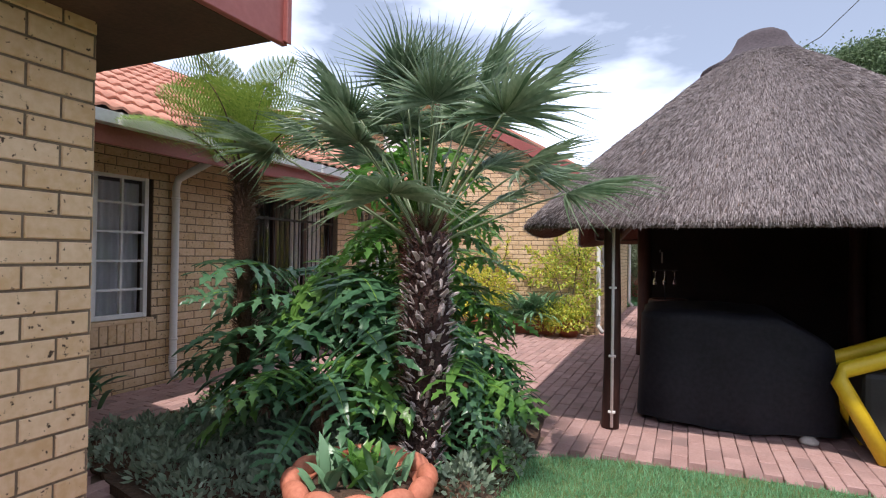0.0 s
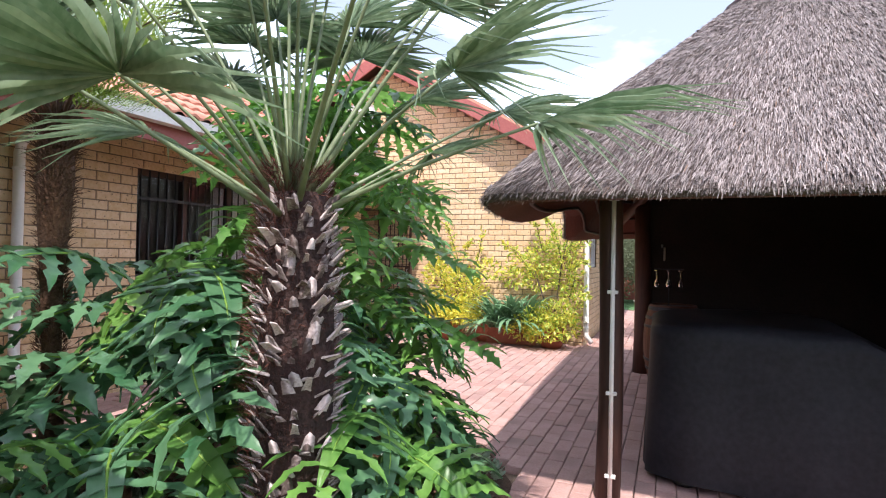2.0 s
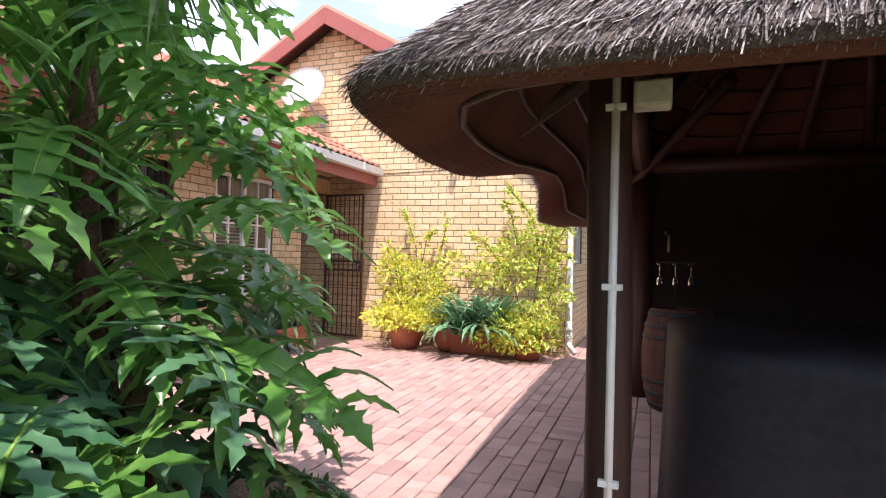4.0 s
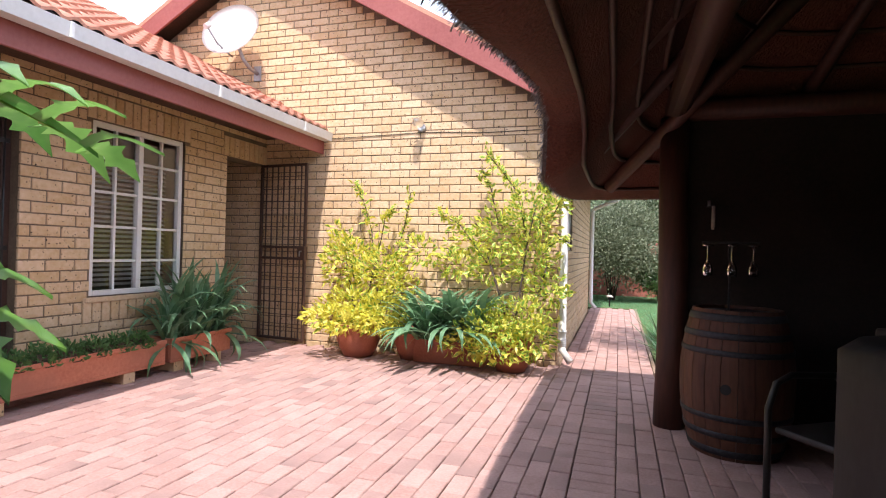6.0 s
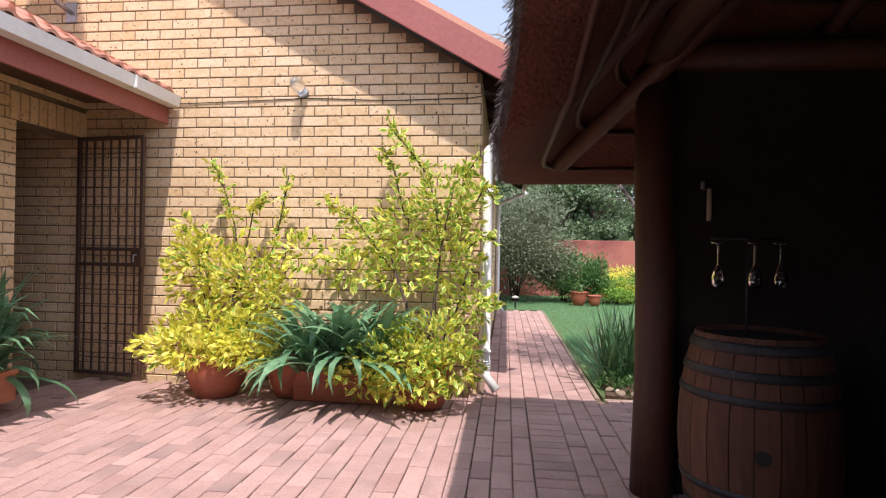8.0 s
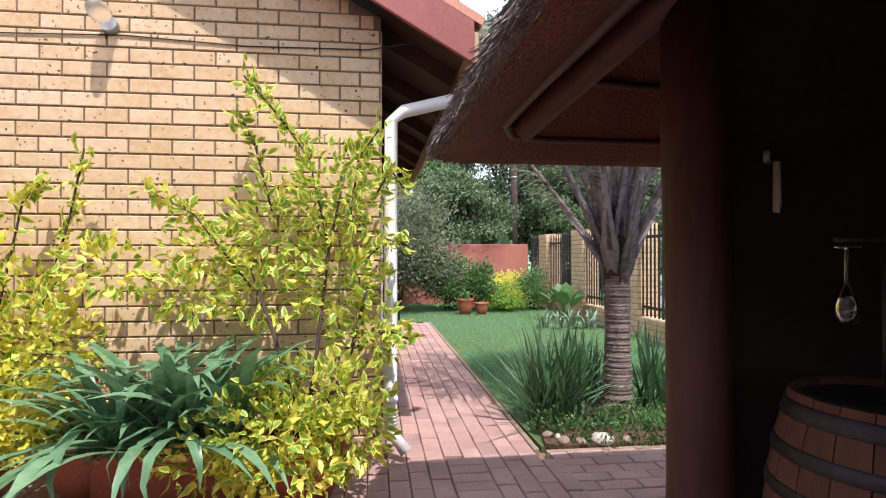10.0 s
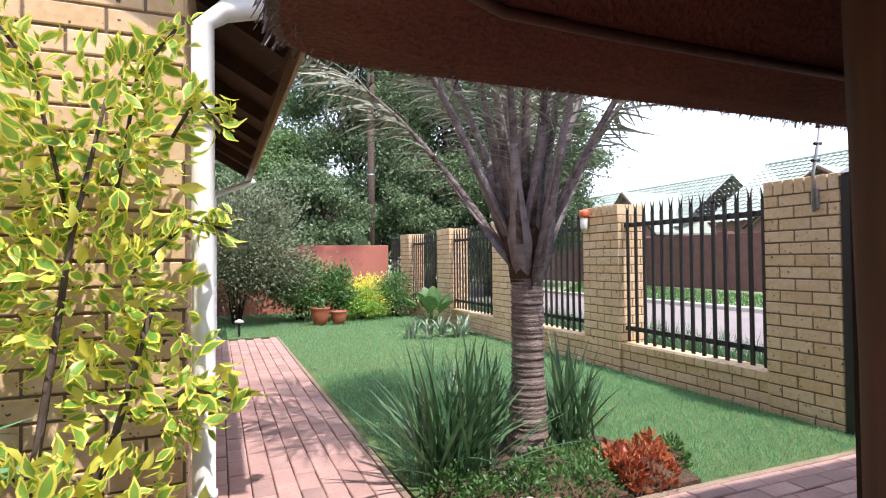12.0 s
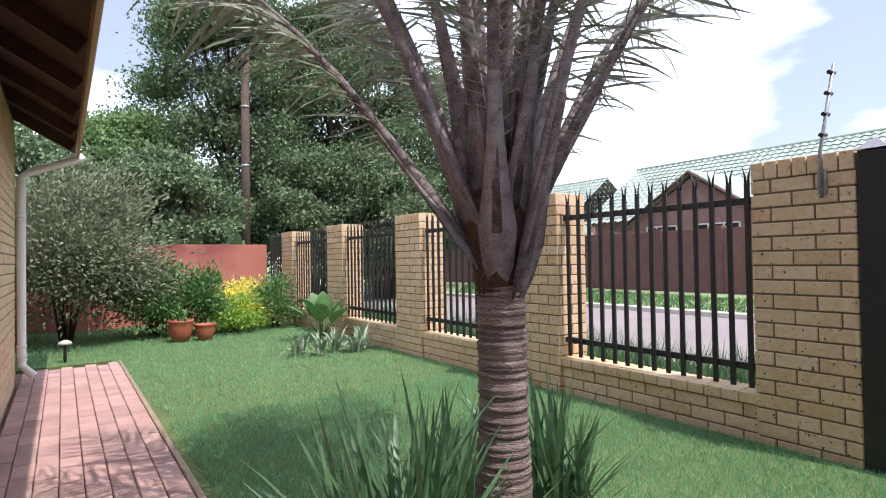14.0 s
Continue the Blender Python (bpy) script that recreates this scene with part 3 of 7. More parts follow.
board("trim_fascia_house", (GUT_X - 0.03, -1.6, GUT_Z - 0.05), (GUT_X - 0.03, YF - 0.004, GUT_Z - 0.05), 0.185, 0.025, MAROON, "maroon fascia board under the gutter", out=(1, 0, 0))
tagged(part("ceiling_eave_house", box((XF + 0.012, -1.6, 2.375), (GUT_X - 0.034, YF - 0.03, 2.39)), DARKWOOD), "dark boarded eave soffit", "soffit", kind="structure")
# verge tiles above the barge boards, seen edge on
for nm, x0, x1 in (("roof_edge_east", EAVE_X, APEX_X), ("roof_edge_west", 2 * APEX_X - EAVE_X, APEX_X)):
    roof_plane(nm, x0 + (0.04 if x0 > x1 else -0.04), EAVE_Z + 0.165, x1, RZ + 0.19, YF - 0.29, 16.52, 0.045, TILE, "terracotta tile edge along the gable")
# rafters under the wing eave
for i in range(8):
    y = YF + 0.35 + i * 0.78
    bm = bmesh.new()
    add_box(bm, (-0.05, -0.025, -0.06), (0.62, 0.025, 0.045))
    o = tagged(part("rafter", bm, DARKWOOD), "dark timber rafter end under the eave", "rafter", "wing rafters")
    o.matrix_world = Matrix.Translation((EAVE_X - 0.56, y, rake(EAVE_X - 0.56) + 0.05)) @ pose(0, 0, 0, 0, math.degrees(math.atan(SLOPE)), 0)

# gutter: a half-open channel
bm = bmesh.new()
prof = [(0.0, 0.0), (0.0, -0.09), (0.10, -0.09), (0.115, 0.0), (0.108, 0.002), (0.094, -0.083), (0.008, -0.083), (0.008, 0.0)]
a = [bm.verts.new((GUT_X + x, -1.6, GUT_Z + z)) for x, z in prof]
b = [bm.verts.new((GUT_X + x, YF - 0.02, GUT_Z + z)) for x, z in prof]
for i in range(8):
    bm.faces.new((a[i], a[(i + 1) % 8], b[(i + 1) % 8], b[i]))
bm.faces.new(a[::-1]), bm.faces.new(b)
gut = empty("gutter", (0, 0, 0), "white metal gutter along the tiled eave", "gutter")
part("channel", bm, WHITE, gut)
for i in range(9):
    part("bracket", box((GUT_X + 0.002, -1.0 + i * 1.3, GUT_Z - 0.094), (GUT_X + 0.118, -0.975 + i * 1.3, GUT_Z + 0.004), 0.002), WHITE, gut)


def downpipe(pts, label, clips):
    root = empty("downpipe", pts[-1], label, "downpipe")
    base = Vector(pts[-1])
    part("pipe", tube([Vector(p) - base for p in pts], 0.038, 14), WHITE, root)
    x, y = pts[-2][0], pts[-2][1]
    for z in clips:
        part("clip", tube([Vector((x, y, z - 0.012)) - base, Vector((x, y, z + 0.012)) - base], 0.044, 14), WHITE, root)
    shoe = [Vector(pts[-2]) - base + Vector((0, 0, d)) for d in (0.11, 0.09, 0.07, 0.05)]
    for p in shoe:
        part("shoe_rib", tube([p, p - Vector((0, 0, 0.008))], 0.043, 14), WHITE, root)
    return root


downpipe([(GUT_X + 0.05, 3.95, 2.33), (GUT_X + 0.03, 3.97, 2.26), (XF + 0.12, 4.12, 2.10), (XF + 0.06, 4.14, 2.02), (XF + 0.06, 4.14, 0.16), (XF + 0.12, 4.12, 0.05)], "white downpipe with an offset bend on the brick wall", (1.9, 0.45))
downpipe([(-0.84, 9.93, 2.20), (-0.88, 9.93, 2.11), (-1.30, 9.93, 2.00), (-1.37, 9.93, 1.94), (-1.37, 9.93, 0.16), (-1.28, 9.88, 0.05)], "white downpipe at the gable corner", (1.6, 0.34))
downpipe([(-0.86, 15.8, 2.24), (-0.90, 15.8, 2.2), (-1.30, 15.8, 2.04), (-1.37, 15.8, 1.98), (-1.37, 15.8, 0.16), (-1.27, 15.75, 0.05)], "white downpipe at the far end of the path", (1.6, 0.34))
o = tagged(part("cable", tube([(-0.95, 9.80, 2.30), (-1.1, 9.86, 2.37), (-1.3, 9.95, 2.40), (-1.5, 9.98, 2.37), (-2.2, 9.985, 2.36), (-2.85, 9.985, 2.39), (-3.6, 9.985, 2.37), (-4.05, 9.985, 2.36)], 0.004, 5), BLACK), "thin dark cable sagging along the gable wall", "cable")

# near building beside the start of the walk
N_M = Matrix(((0, -1, 0, -2.02), (1, 0, 0, -4.0), (0, 0, 1, -0.05), (0, 0, 0, 1)))
ob = tagged(part("wall_near", holed_wall(N_M, 5.36, 2.3, 0.24, []), MORTAR), "golden face brick corner of the near building", "wall", kind="structure")
lay_bricks(ob, N_M, 5.36, 2.3, lambda z: [(0.0, 5.36)], (3.2, 5.36, 0.2, 2.3), phase=5.36 % 0.232)
M2 = Matrix(((-1, 0, 0, -2.02), (0, -1, 0, 1.36), (0, 0, 1, -0.05), (0, 0, 0, 1)))
tagged(part("wall_near_end", holed_wall(Matrix(((-1, 0, 0, -2.26), (0, -1, 0, 1.36), (0, 0, 1, -0.05), (0, 0, 0, 1))), 2.2, 2.3, 0.24, []), MORTAR), "golden brick end wall of the near building", "wall", kind="structure")
lay_bricks(ob, M2, 2.44, 2.3, lambda z: [(0.004, 2.44)])
roof_plane("roof_near", -1.55, 2.30, -4.4, 2.30 + 2.85 * 0.5, -4.5, 1.76, 0.05, DARKWOOD, "dark boarded underside of the near roof")
tagged(part("ceiling_near", box((-4.4, -4.5, 2.205), (-1.53, 1.745, 2.225)), DARKWOOD), "dark eave soffit of the near building", "soffit", kind="structure")
board("trim_near_fascia", (-1.52, -4.5, 2.42), (-1.52, 1.80, 2.42), 0.22, 0.03, MAROON, "maroon fascia of the near building", out=(1, 0, 0))
board("trim_near_barge", (-1.47, 1.77, 2.44), (-4.4, 1.76, 2.44 + 1.45), 0.24, 0.03, MAROON, "sloping maroon barge board of the near building", out=(0, 1, 0))
tagged(part("wall_near_gable", box((-4.4, 1.2, 2.25), (-2.3, 1.3, 3.4)), MORTAR), "dark gable infill of the near building", "wall", kind="structure")

# pink boundary wall and plain closing walls out of view
ob = tagged(part("wall_pink", box((-9.5, 20.4, -0.15), (2.4, 20.62, 1.47), 0.01), PINK), "brick red plastered boundary wall", "wall", kind="structure")
tagged(part("wall_south", box((-2.0, -6.2, -0.15), (4.7, -6.0, 1.8)), PINK), "plain plastered garden wall behind", "wall", kind="structure")
tagged(part("wall_south_east", box((4.5, -6.0, -0.15), (4.65, 4.2, 1.8)), PINK), "plain plastered garden wall beside the lawn", "wall", kind="structure")

# ---- fence with brick pillars ----
FX = 2.4
PILLARS = [10.17 + 2.18 * k for k in range(5)]
PW = 0.58


def pillar(y0, x0=FX, w=PW, h=1.60, d=0.35):
    root = empty("fence_pillar", (x0, y0, -0.05), "golden face brick fence pillar with a brick-on-edge cap", "pillar", "fence pillars")
    part("core", box((0.010, 0.010, 0), (d - 0.010, w - 0.010, h + 0.05)), MORTAR, root)
    faces = [Matrix(((0, 1, 0, 0), (-1, 0, 0, w), (0, 0, 1, 0), (0, 0, 0, 1))), Matrix(((1, 0, 0, 0), (0, 1, 0, 0), (0, 0, 1, 0), (0, 0, 0, 1))),
             Matrix(((-1, 0, 0, d), (0, -1, 0, w), (0, 0, 1, 0), (0, 0, 0, 1))), Matrix(((0, -1, 0, d), (1, 0, 0, 0), (0, 0, 1, 0), (0, 0, 0, 1)))]
    for k, m in enumerate(faces):
        L = w if k in (0, 3) else d
        lay_bricks(root, m @ Matrix.Translation((0, 0.010, 0)), L, h + 0.006, (lambda L: lambda z: [(0.0, L)])(L), (0, L, 0, 3) if k < 2 else None, phase=0.058 * k)
    n = 7
    for i in range(n):
        part("cap_brick", box((-0.004, i * w / n + 0.004, h + 0.012), (d + 0.004, (i + 1) * w / n - 0.004, h + 0.115), 0.005), BRICK, root)
    return root


def panel(y0, y1):
    """Palisade between two pillars on its dwarf wall."""
    wall = empty("dwarf_wall", (FX + 0.03, y0, -0.05), "low golden brick wall with a brick sill under the palisade", "wall", "dwarf walls")
    L = y1 - y0
    part("core", box((0.010, 0, 0), (0.22, L, 0.252)), MORTAR, wall)
    lay_bricks(wall, Matrix(((0, 1, 0, 0.01), (-1, 0, 0, L), (0, 0, 1, 0), (0, 0, 0, 1))), L, 0.246, lambda z: [(0.0, L)], (0, L, 0, 1))
    n = round(L / 0.115)
    for i in range(n):
        part("sill_brick", box((-0.012, i * L / n + 0.004, 0.254), (0.23, (i + 1) * L / n - 0.004, 0.32), 0.005), BRICK, wall)
    f = empty("palisade_panel", (FX + 0.10, y0, 0.26), "black steel palisade panel with forked spear tops", "fence", "palisade panels")
    for z in (0.16, 1.19):
        part("rail", box((-0.02, -0.06, z - 0.022), (0.02, L + 0.06, z + 0.022), 0.003), STEEL, f)
    k = max(8, round(L / 0.118))
    bm = bmesh.new()
    add_box(bm, (-0.010, -0.016, 0.03), (0.010, 0.016, 1.30), 0.003)
    for s in (-1, 1):
        add_tube(bm, [(0, s * 0.008, 1.29), (0, s * 0.012, 1.35), (0.0, s * 0.028, 1.41)], [0.009, 0.007, 0.001], 5)
    pale = part("pale", bm, STEEL, f)
    pale.location = (-0.028, L * 0.5 / k, 0)
    for i in range(1, k):
        o = pale.copy()
        scene.collection.objects.link(o)
        o.location = (-0.028, L * (i + 0.5) / k, 0)


pillar(PILLARS[0] + 0.04, w=PW - 0.04)
for y in PILLARS[1:]:
    pillar(y)
for y in PILLARS[:-1]:
    panel(y + PW, y + 2.18)
panel(PILLARS[-1] + PW, 20.4)

gp = empty("gate_post", (FX + 0.055, 10.135, -0.05), "black square steel gate post with a pyramid cap", "gate post")
part("post", box((-0.065, -0.065, 0), (0.065, 0.065, 1.70), 0.006), STEEL, gp)
bm = bmesh.new()
bmesh.ops.create_cone(bm, cap_ends=True, segments=4, radius1=0.105, radius2=0.01, depth=0.06, matrix=pose(0, 0, 1.735, 0, 0, 45))
part("cap", bm, GREYMETAL, gp)
gt = empty("driveway_gate", (FX + 0.16, 6.2, -0.05), "black steel palisade driveway gate", "gate")
for z in (0.12, 0.8, 1.55):
    part("rail", box((-0.02, 0.0, z - 0.025), (0.02, 3.72, z + 0.025), 0.003), STEEL, gt)
part("stile", box((-0.03, 3.69, 0.04), (0.03, 3.76, 1.68), 0.004), STEEL, gt)
bm = box((-0.010, -0.015, 0.05), (0.010, 0.015, 1.66), 0.003)
p0 = part("pale", bm, STEEL, gt)
for i in range(1, 30):
    o = p0.copy()
    scene.collection.objects.link(o)
    o.location = (0.0, i * 0.125, 0)
st = empty("fence_insulator_pole", (FX + 0.02, 10.36, 1.42), "thin grey electric fence pole with insulators", "fence pole")
part("pole", tube([(-0.05, 0, 0), (-0.05, 0, 0.25), (-0.03, -0.07, 0.72)], 0.010, 8), GREYMETAL, st)
for i in range(4):
    part("insulator", tube([(-0.07, -0.012 - 0.016 * i, 0.34 + 0.11 * i), (-0.005, -0.012 - 0.016 * i, 0.345 + 0.11 * i)], 0.012, 8), STEEL, st)
part("bracket", box((-0.045, -0.02, 0.02), (-0.015, 0.02, 0.16), 0.003), GREYMETAL, st)

tagged(part("wall_side_close", box((2.75, 6.0, -0.15), (4.65, 6.15, 1.8)), PINK), "plain plastered wall beside the gate", "wall", kind="structure")
tagged(part("wall_side_east", box((4.5, 4.2, -0.15), (4.65, 6.0, 1.8)), PINK), "plain plastered side wall", "wall", kind="structure")


# ---- windows and doors of the house ----
def cottage_window(name, y0, y1, z0, z1, cols, rows, label, x=XF - 0.05):
    """White steel window in a wall that faces +x: frame, centre mullion, glazing bars, panes."""
    root = empty(name, (x, y0, z0), label, "window", kind="structure")
    w, h = y1 - y0, z1 - z0
    for lo, hi in [((-0.02, 0, 0), (0.03, 0.045, h)), ((-0.02, w - 0.045, 0), (0.03, w, h)), ((-0.02, 0.045, 0), (0.03, w - 0.045, 0.045)), ((-0.02, 0.045, h - 0.045), (0.03, w - 0.045, h)), ((-0.022, w / 2 - 0.025, 0.045), (0.034, w / 2 + 0.025, h - 0.045))]:
        part("window_frame", box(lo, hi, 0.005), WHITE, root)
    for i in range(1, cols):
        if i * 2 != cols:
            part("glazing_bar", box((-0.012, w * i / cols - 0.011, 0.045), (0.022, w * i / cols + 0.011, h - 0.045), 0.003), WHITE, root)
    for j in range(1, rows):
        part("glazing_bar", box((-0.010, 0.045, h * j / rows - 0.011), (0.020, w - 0.045, h * j / rows + 0.011), 0.003), WHITE, root)
    for i in range(2):
        p = part("pane", box((-0.004, 0.03 + i * w / 2, 0.03), (0.0, w / 2 + (i * w / 2) - 0.03, h - 0.03)), PANE, root)
        p.visible_shadow = False
    part("window_sill", box((-0.10, -0.05, -0.05), (0.075, w + 0.05, -0.006), 0.01), BRICK, root)
    return root


cottage_window("window_1", 2.78, 3.89, 0.70, 2.09, 4, 5, "white steel cottage pane window with lace curtains")
cottage_window("window_2", 7.715, 8.695, 0.665, 2.095, 4, 5, "white steel cottage pane window with blinds behind")
cottage_window("window_3", 10.80, 11.54, 1.155, 1.945, 2, 2, "white steel window in the side wall along the path", x=G1 - 0.05)


def wavy(y0, y1, z0, z1, x, n, amp):
    bm = bmesh.new()
    k = n * 8
    a = [bm.verts.new((x + amp * math.sin(i / 8 * 2 * math.pi) + 0.3 * amp * math.sin(i * 0.7), y0 + (y1 - y0) * i / k, z0)) for i in range(k + 1)]
    b = [bm.verts.new((x + amp * 0.8 * math.sin(i / 8 * 2 * math.pi + 0.2), y0 + (y1 - y0) * i / k, z1)) for i in range(k + 1)]
    for i in range(k):
        bm.faces.new((a[i], a[i + 1], b[i + 1], b[i])).smooth = True
    return bm


for y0, y1 in ((2.80, 3.30), (3.36, 3.86)):
    tagged(part("curtain", wavy(y0, y1, 0.72, 2.02, XF - 0.135, 6, 0.012), CURTAIN), "white lace curtain behind the window", "curtain", "lace curtains")
bl = empty("venetian_blind", (XF - 0.20, 7.76, 0.74), "pale horizontal venetian blind behind the window", "blind")
s0 = part("slat", box((-0.018, 0, 0), (0.018, 0.90, 0.003), m=pose(0, 0, 0, 0, 35, 0)), BLIND, bl)
for i in range(1, 27):
    o = s0.copy()
    scene.collection.objects.link(o)
    o.location = (0, 0, i * 0.042)

# dark sliding door with burglar bars
sd = empty("door_sliding", (XF - 0.12, 5.20, 0.0), "dark framed glass sliding door behind black security bars", "door", kind="structure")
for y in (0.03, 0.64, 1.28, 1.92):
    part("stile", box((-0.03, y - 0.035, 0), (0.03, y + 0.035, 2.1), 0.004), GATESTEEL, sd)
for z in (0.04, 2.06):
    part("rail", box((-0.028, 0.06, z - 0.035), (0.028, 1.89, z + 0.035), 0.004), GATESTEEL, sd)
for i in range(3):
    g = part("pane", box((-0.006, 0.07 + i * 0.63, 0.08), (0.0, 0.62 + i * 0.63, 2.02)), PANE, sd)
    g.visible_shadow = False
b0 = part("bar", tube([(0.07, 0.08, 0.02), (0.07, 0.08, 2.08)], 0.008, 6), STEEL, sd)
for i in range(1, 19):
    o = b0.copy()
    scene.collection.objects.link(o)
    o.location = (0, i * 0.10, 0)
for z in (0.3, 1.05, 1.8):
    part("cross_bar", box((0.06, 0.04, z - 0.015), (0.075, 1.91, z + 0.015)), STEEL, sd)
tagged(part("curtain", wavy(6.4, 7.1, -0.045, 2.05, XF - 0.3, 7, 0.02), CURTAIN), "pale curtain drawn aside behind the sliding door", "curtain")

# open security gate folded against the gable
gate = empty("security_gate", (XF - 0.03, YF - 0.045, 0.03), "open dark brown steel security gate with a lock box", "gate")
GW, GH = 0.68, 2.04
for lo, hi in [((0, -0.015, 0), (0.03, 0.015, GH)), ((GW - 0.03, -0.015, 0), (GW, 0.015, GH)), ((0.03, -0.015, 0), (GW - 0.03, 0.015, 0.03)), ((0.03, -0.015, GH - 0.03), (GW - 0.03, 0.015, GH)), ((0.03, -0.015, 0.93), (GW - 0.03, 0.015, 0.96)), ((0.03, -0.015, 1.06), (GW - 0.03, 0.015, 1.09))]:
    part("gate_frame", box(lo, hi, 0.003), GATESTEEL, gate)
for i in range(1, 8):
    part("bar", box((GW * i / 8 - 0.006, -0.006, 0.03), (GW * i / 8 + 0.006, 0.006, GH - 0.03)), GATESTEEL, gate)
for i in range(1, 14):
    if i != 7:
        part("cross_bar", box((0.03, -0.004, GH * i / 14 - 0.004), (GW - 0.03, 0.004, GH * i / 14 + 0.004)), GATESTEEL, gate)
part("lock_box", box((GW - 0.10, -0.03, 0.93), (GW + 0.004, 0.03, 1.09), 0.006), GATESTEEL, gate)
part("handle", tube([(GW - 0.04, -0.03, 1.03), (GW - 0.04, -0.06, 1.03), (GW - 0.04, -0.065, 0.97)], 0.008, 8), GREYMETAL, gate)
gate.rotation_euler = (0, 0, radians(-7))

# tiled roof of the house, tile by tile near the gable
HA = math.atan(HS)


def tile_mesh(m, w=0.30, l=0.38):
    bm = bmesh.new()
    n = 16
    rows = []
    for v, lift in ((0.0, 0.030), (l, 0.0)):
        rows.append([bm.verts.new((w * i / n, v, lift + 0.026 * (0.5 - 0.5 * math.cos(4 * math.pi * i / n)))) for i in range(n + 1)])
    low = [bm.verts.new((x.co.x, 0.0, x.co.z - 0.022)) for x in rows[0]]
    for i in range(n):
        bm.faces.new((rows[0][i], rows[0][i + 1], rows[1][i + 1], rows[1][i])).smooth = True
        bm.faces.new((low[i], low[i + 1], rows[0][i + 1], rows[0][i]))
    me = bpy.data.meshes.new("tile")
    bm.to_mesh(me)
    bm.free()
    me.materials.append(m)
    return me


tiles_root = empty("roof_tiles", (GUT_X + 0.03, YF, GUT_Z + 0.02), "wavy terracotta tiles on the house roof", "roof", kind="structure")
TM = tile_mesh(TILE)
base = Matrix(((0, -math.cos(HA), 0, 0), (-1, 0, 0, -0.02), (0, 0, 1, 0), (0, 0, 0, 1)))
slope_m = Matrix.Rotation(HA, 4, "Y")
for r_ in range(11):
    for c_ in range(27):
        o = new("tile", TM)
        o.parent = tiles_root
        d = r_ * 0.335
        o.matrix_local = Matrix.Translation((-d * math.cos(HA), -0.01 - c_ * 0.302, d * math.sin(HA))) @ slope_m @ Matrix(((0, -1, 0, 0), (-1, 0, 0, 0), (0, 0, 1, 0), (0, 0, 0, 1)))

# satellite dish on the gable
dish = empty("satellite_dish", (-5.05, YF, 3.18), "white round satellite dish on a bent wall arm", "satellite dish")
part("wall_plate", box((-0.05, -0.02, -0.09), (0.05, 0.0, 0.09), 0.004), GREYMETAL, dish)
part("arm", tube([(0, -0.02, 0), (0, -0.16, 0.02), (-0.03, -0.25, 0.10), (-0.10, -0.27, 0.28), (-0.13, -0.27, 0.40)], 0.022, 10), GREYMETAL, dish)
bm = bmesh.new()
rings = []
for k in range(7):
    r_ = 0.345 * k / 6
    rings.append([bm.verts.new((r_ * math.cos(a), -0.55 * r_ * r_, r_ * 1.05 * math.sin(a))) for a in [2 * math.pi * j / 36 for j in range(36)]] if k else [bm.verts.new((0, 0, 0))])
for j in range(36):
    bm.faces.new((rings[0][0], rings[1][j], rings[1][(j + 1) % 36]))
for k in range(1, 6):
    for j in range(36):
        bm.faces.new((rings[k][j], rings[k + 1][j], rings[k + 1][(j + 1) % 36], rings[k][(j + 1) % 36])).smooth = True
bmesh.ops.solidify(bm, geom=list(bm.faces), thickness=0.012)
o = part("reflector", bm, DISH, dish, smooth=True)
o.matrix_local = Matrix.Translation((-0.14, -0.30, 0.40)) @ pose(0, 0, 0, -22, 0, 8)
part("feed_arm", tube([(-0.14, -0.30, 0.12), (-0.18, -0.50, 0.20), (-0.22, -0.64, 0.36)], 0.010, 8), GREYMETAL, dish)
part("feed_horn", tube([(-0.22, -0.66, 0.34), (-0.21, -0.60, 0.38)], 0.03, 10), DISH, dish)

# bulkhead lamp on the gable
wl = empty("wall_lamp", (-2.92, YF, 2.44), "frosted glass bulkhead wall lamp, unlit", "wall lamp")
part("base", tube([(0, 0.0, -0.01), (0, -0.05, 0.0)], 0.045, 14), GREYMETAL, wl)
bm = bmesh.new()
bmesh.ops.create_uvsphere(bm, u_segments=16, v_segments=10, radius=0.055)
for v in bm.verts:
    v.co.y *= 1.7
    v.co += Vector((-0.015, -0.12, 0.035))
part("globe", bm, LAMPGLASS, wl, smooth=True)

# ---- thatched shelter ----
CX, CY, HX, HY = 0.72, 6.57, 1.93, 2.56
EZ, TOPZ = 1.60, 3.62


def outline(a, s):
    """Rounded rectangle at shrink s (1 at the eave), by angle."""
    c, n = math.cos(a), math.sin(a)
    p = 22.0 * s ** 6 + 2.8 * (1 - s ** 6)
    k = (abs(c) ** p + abs(n) ** p) ** (-1 / p)
    x, y = HX * s * k * c, HY * s * k * n
    return x + west(x, s) * np.interp(y + CY, *EAVE_OUT), y


# the western eave sags, lifts over the way in, and juts out farther on
EAVE_LIFT = ([3.95, 4.3, 4.7, 5.1, 5.4, 6.0, 6.6, 6.95, 7.2, 7.45, 8.3, 9.15], [0.01, -0.02, -0.05, -0.04, 0.0, 0.13, 0.23, 0.17, -0.07, -0.08, -0.06, 0.0])
EAVE_OUT = ([4.2, 5.2, 7.0, 7.3, 9.0], [0.05, 0.03, 0.0, -0.05, -0.05])


def west(x, s):
    """How far a point belongs to the western eave: 0 to 1."""
    return max(0.0, min(1.0, (-x - 0.78 * HX * s) / (0.16 * HX))) * max(0.0, (s - 0.70) / 0.30) ** 1.5


def lift(x, y, s):
    return west(x, s) * float(np.interp(y + CY, *EAVE_LIFT))


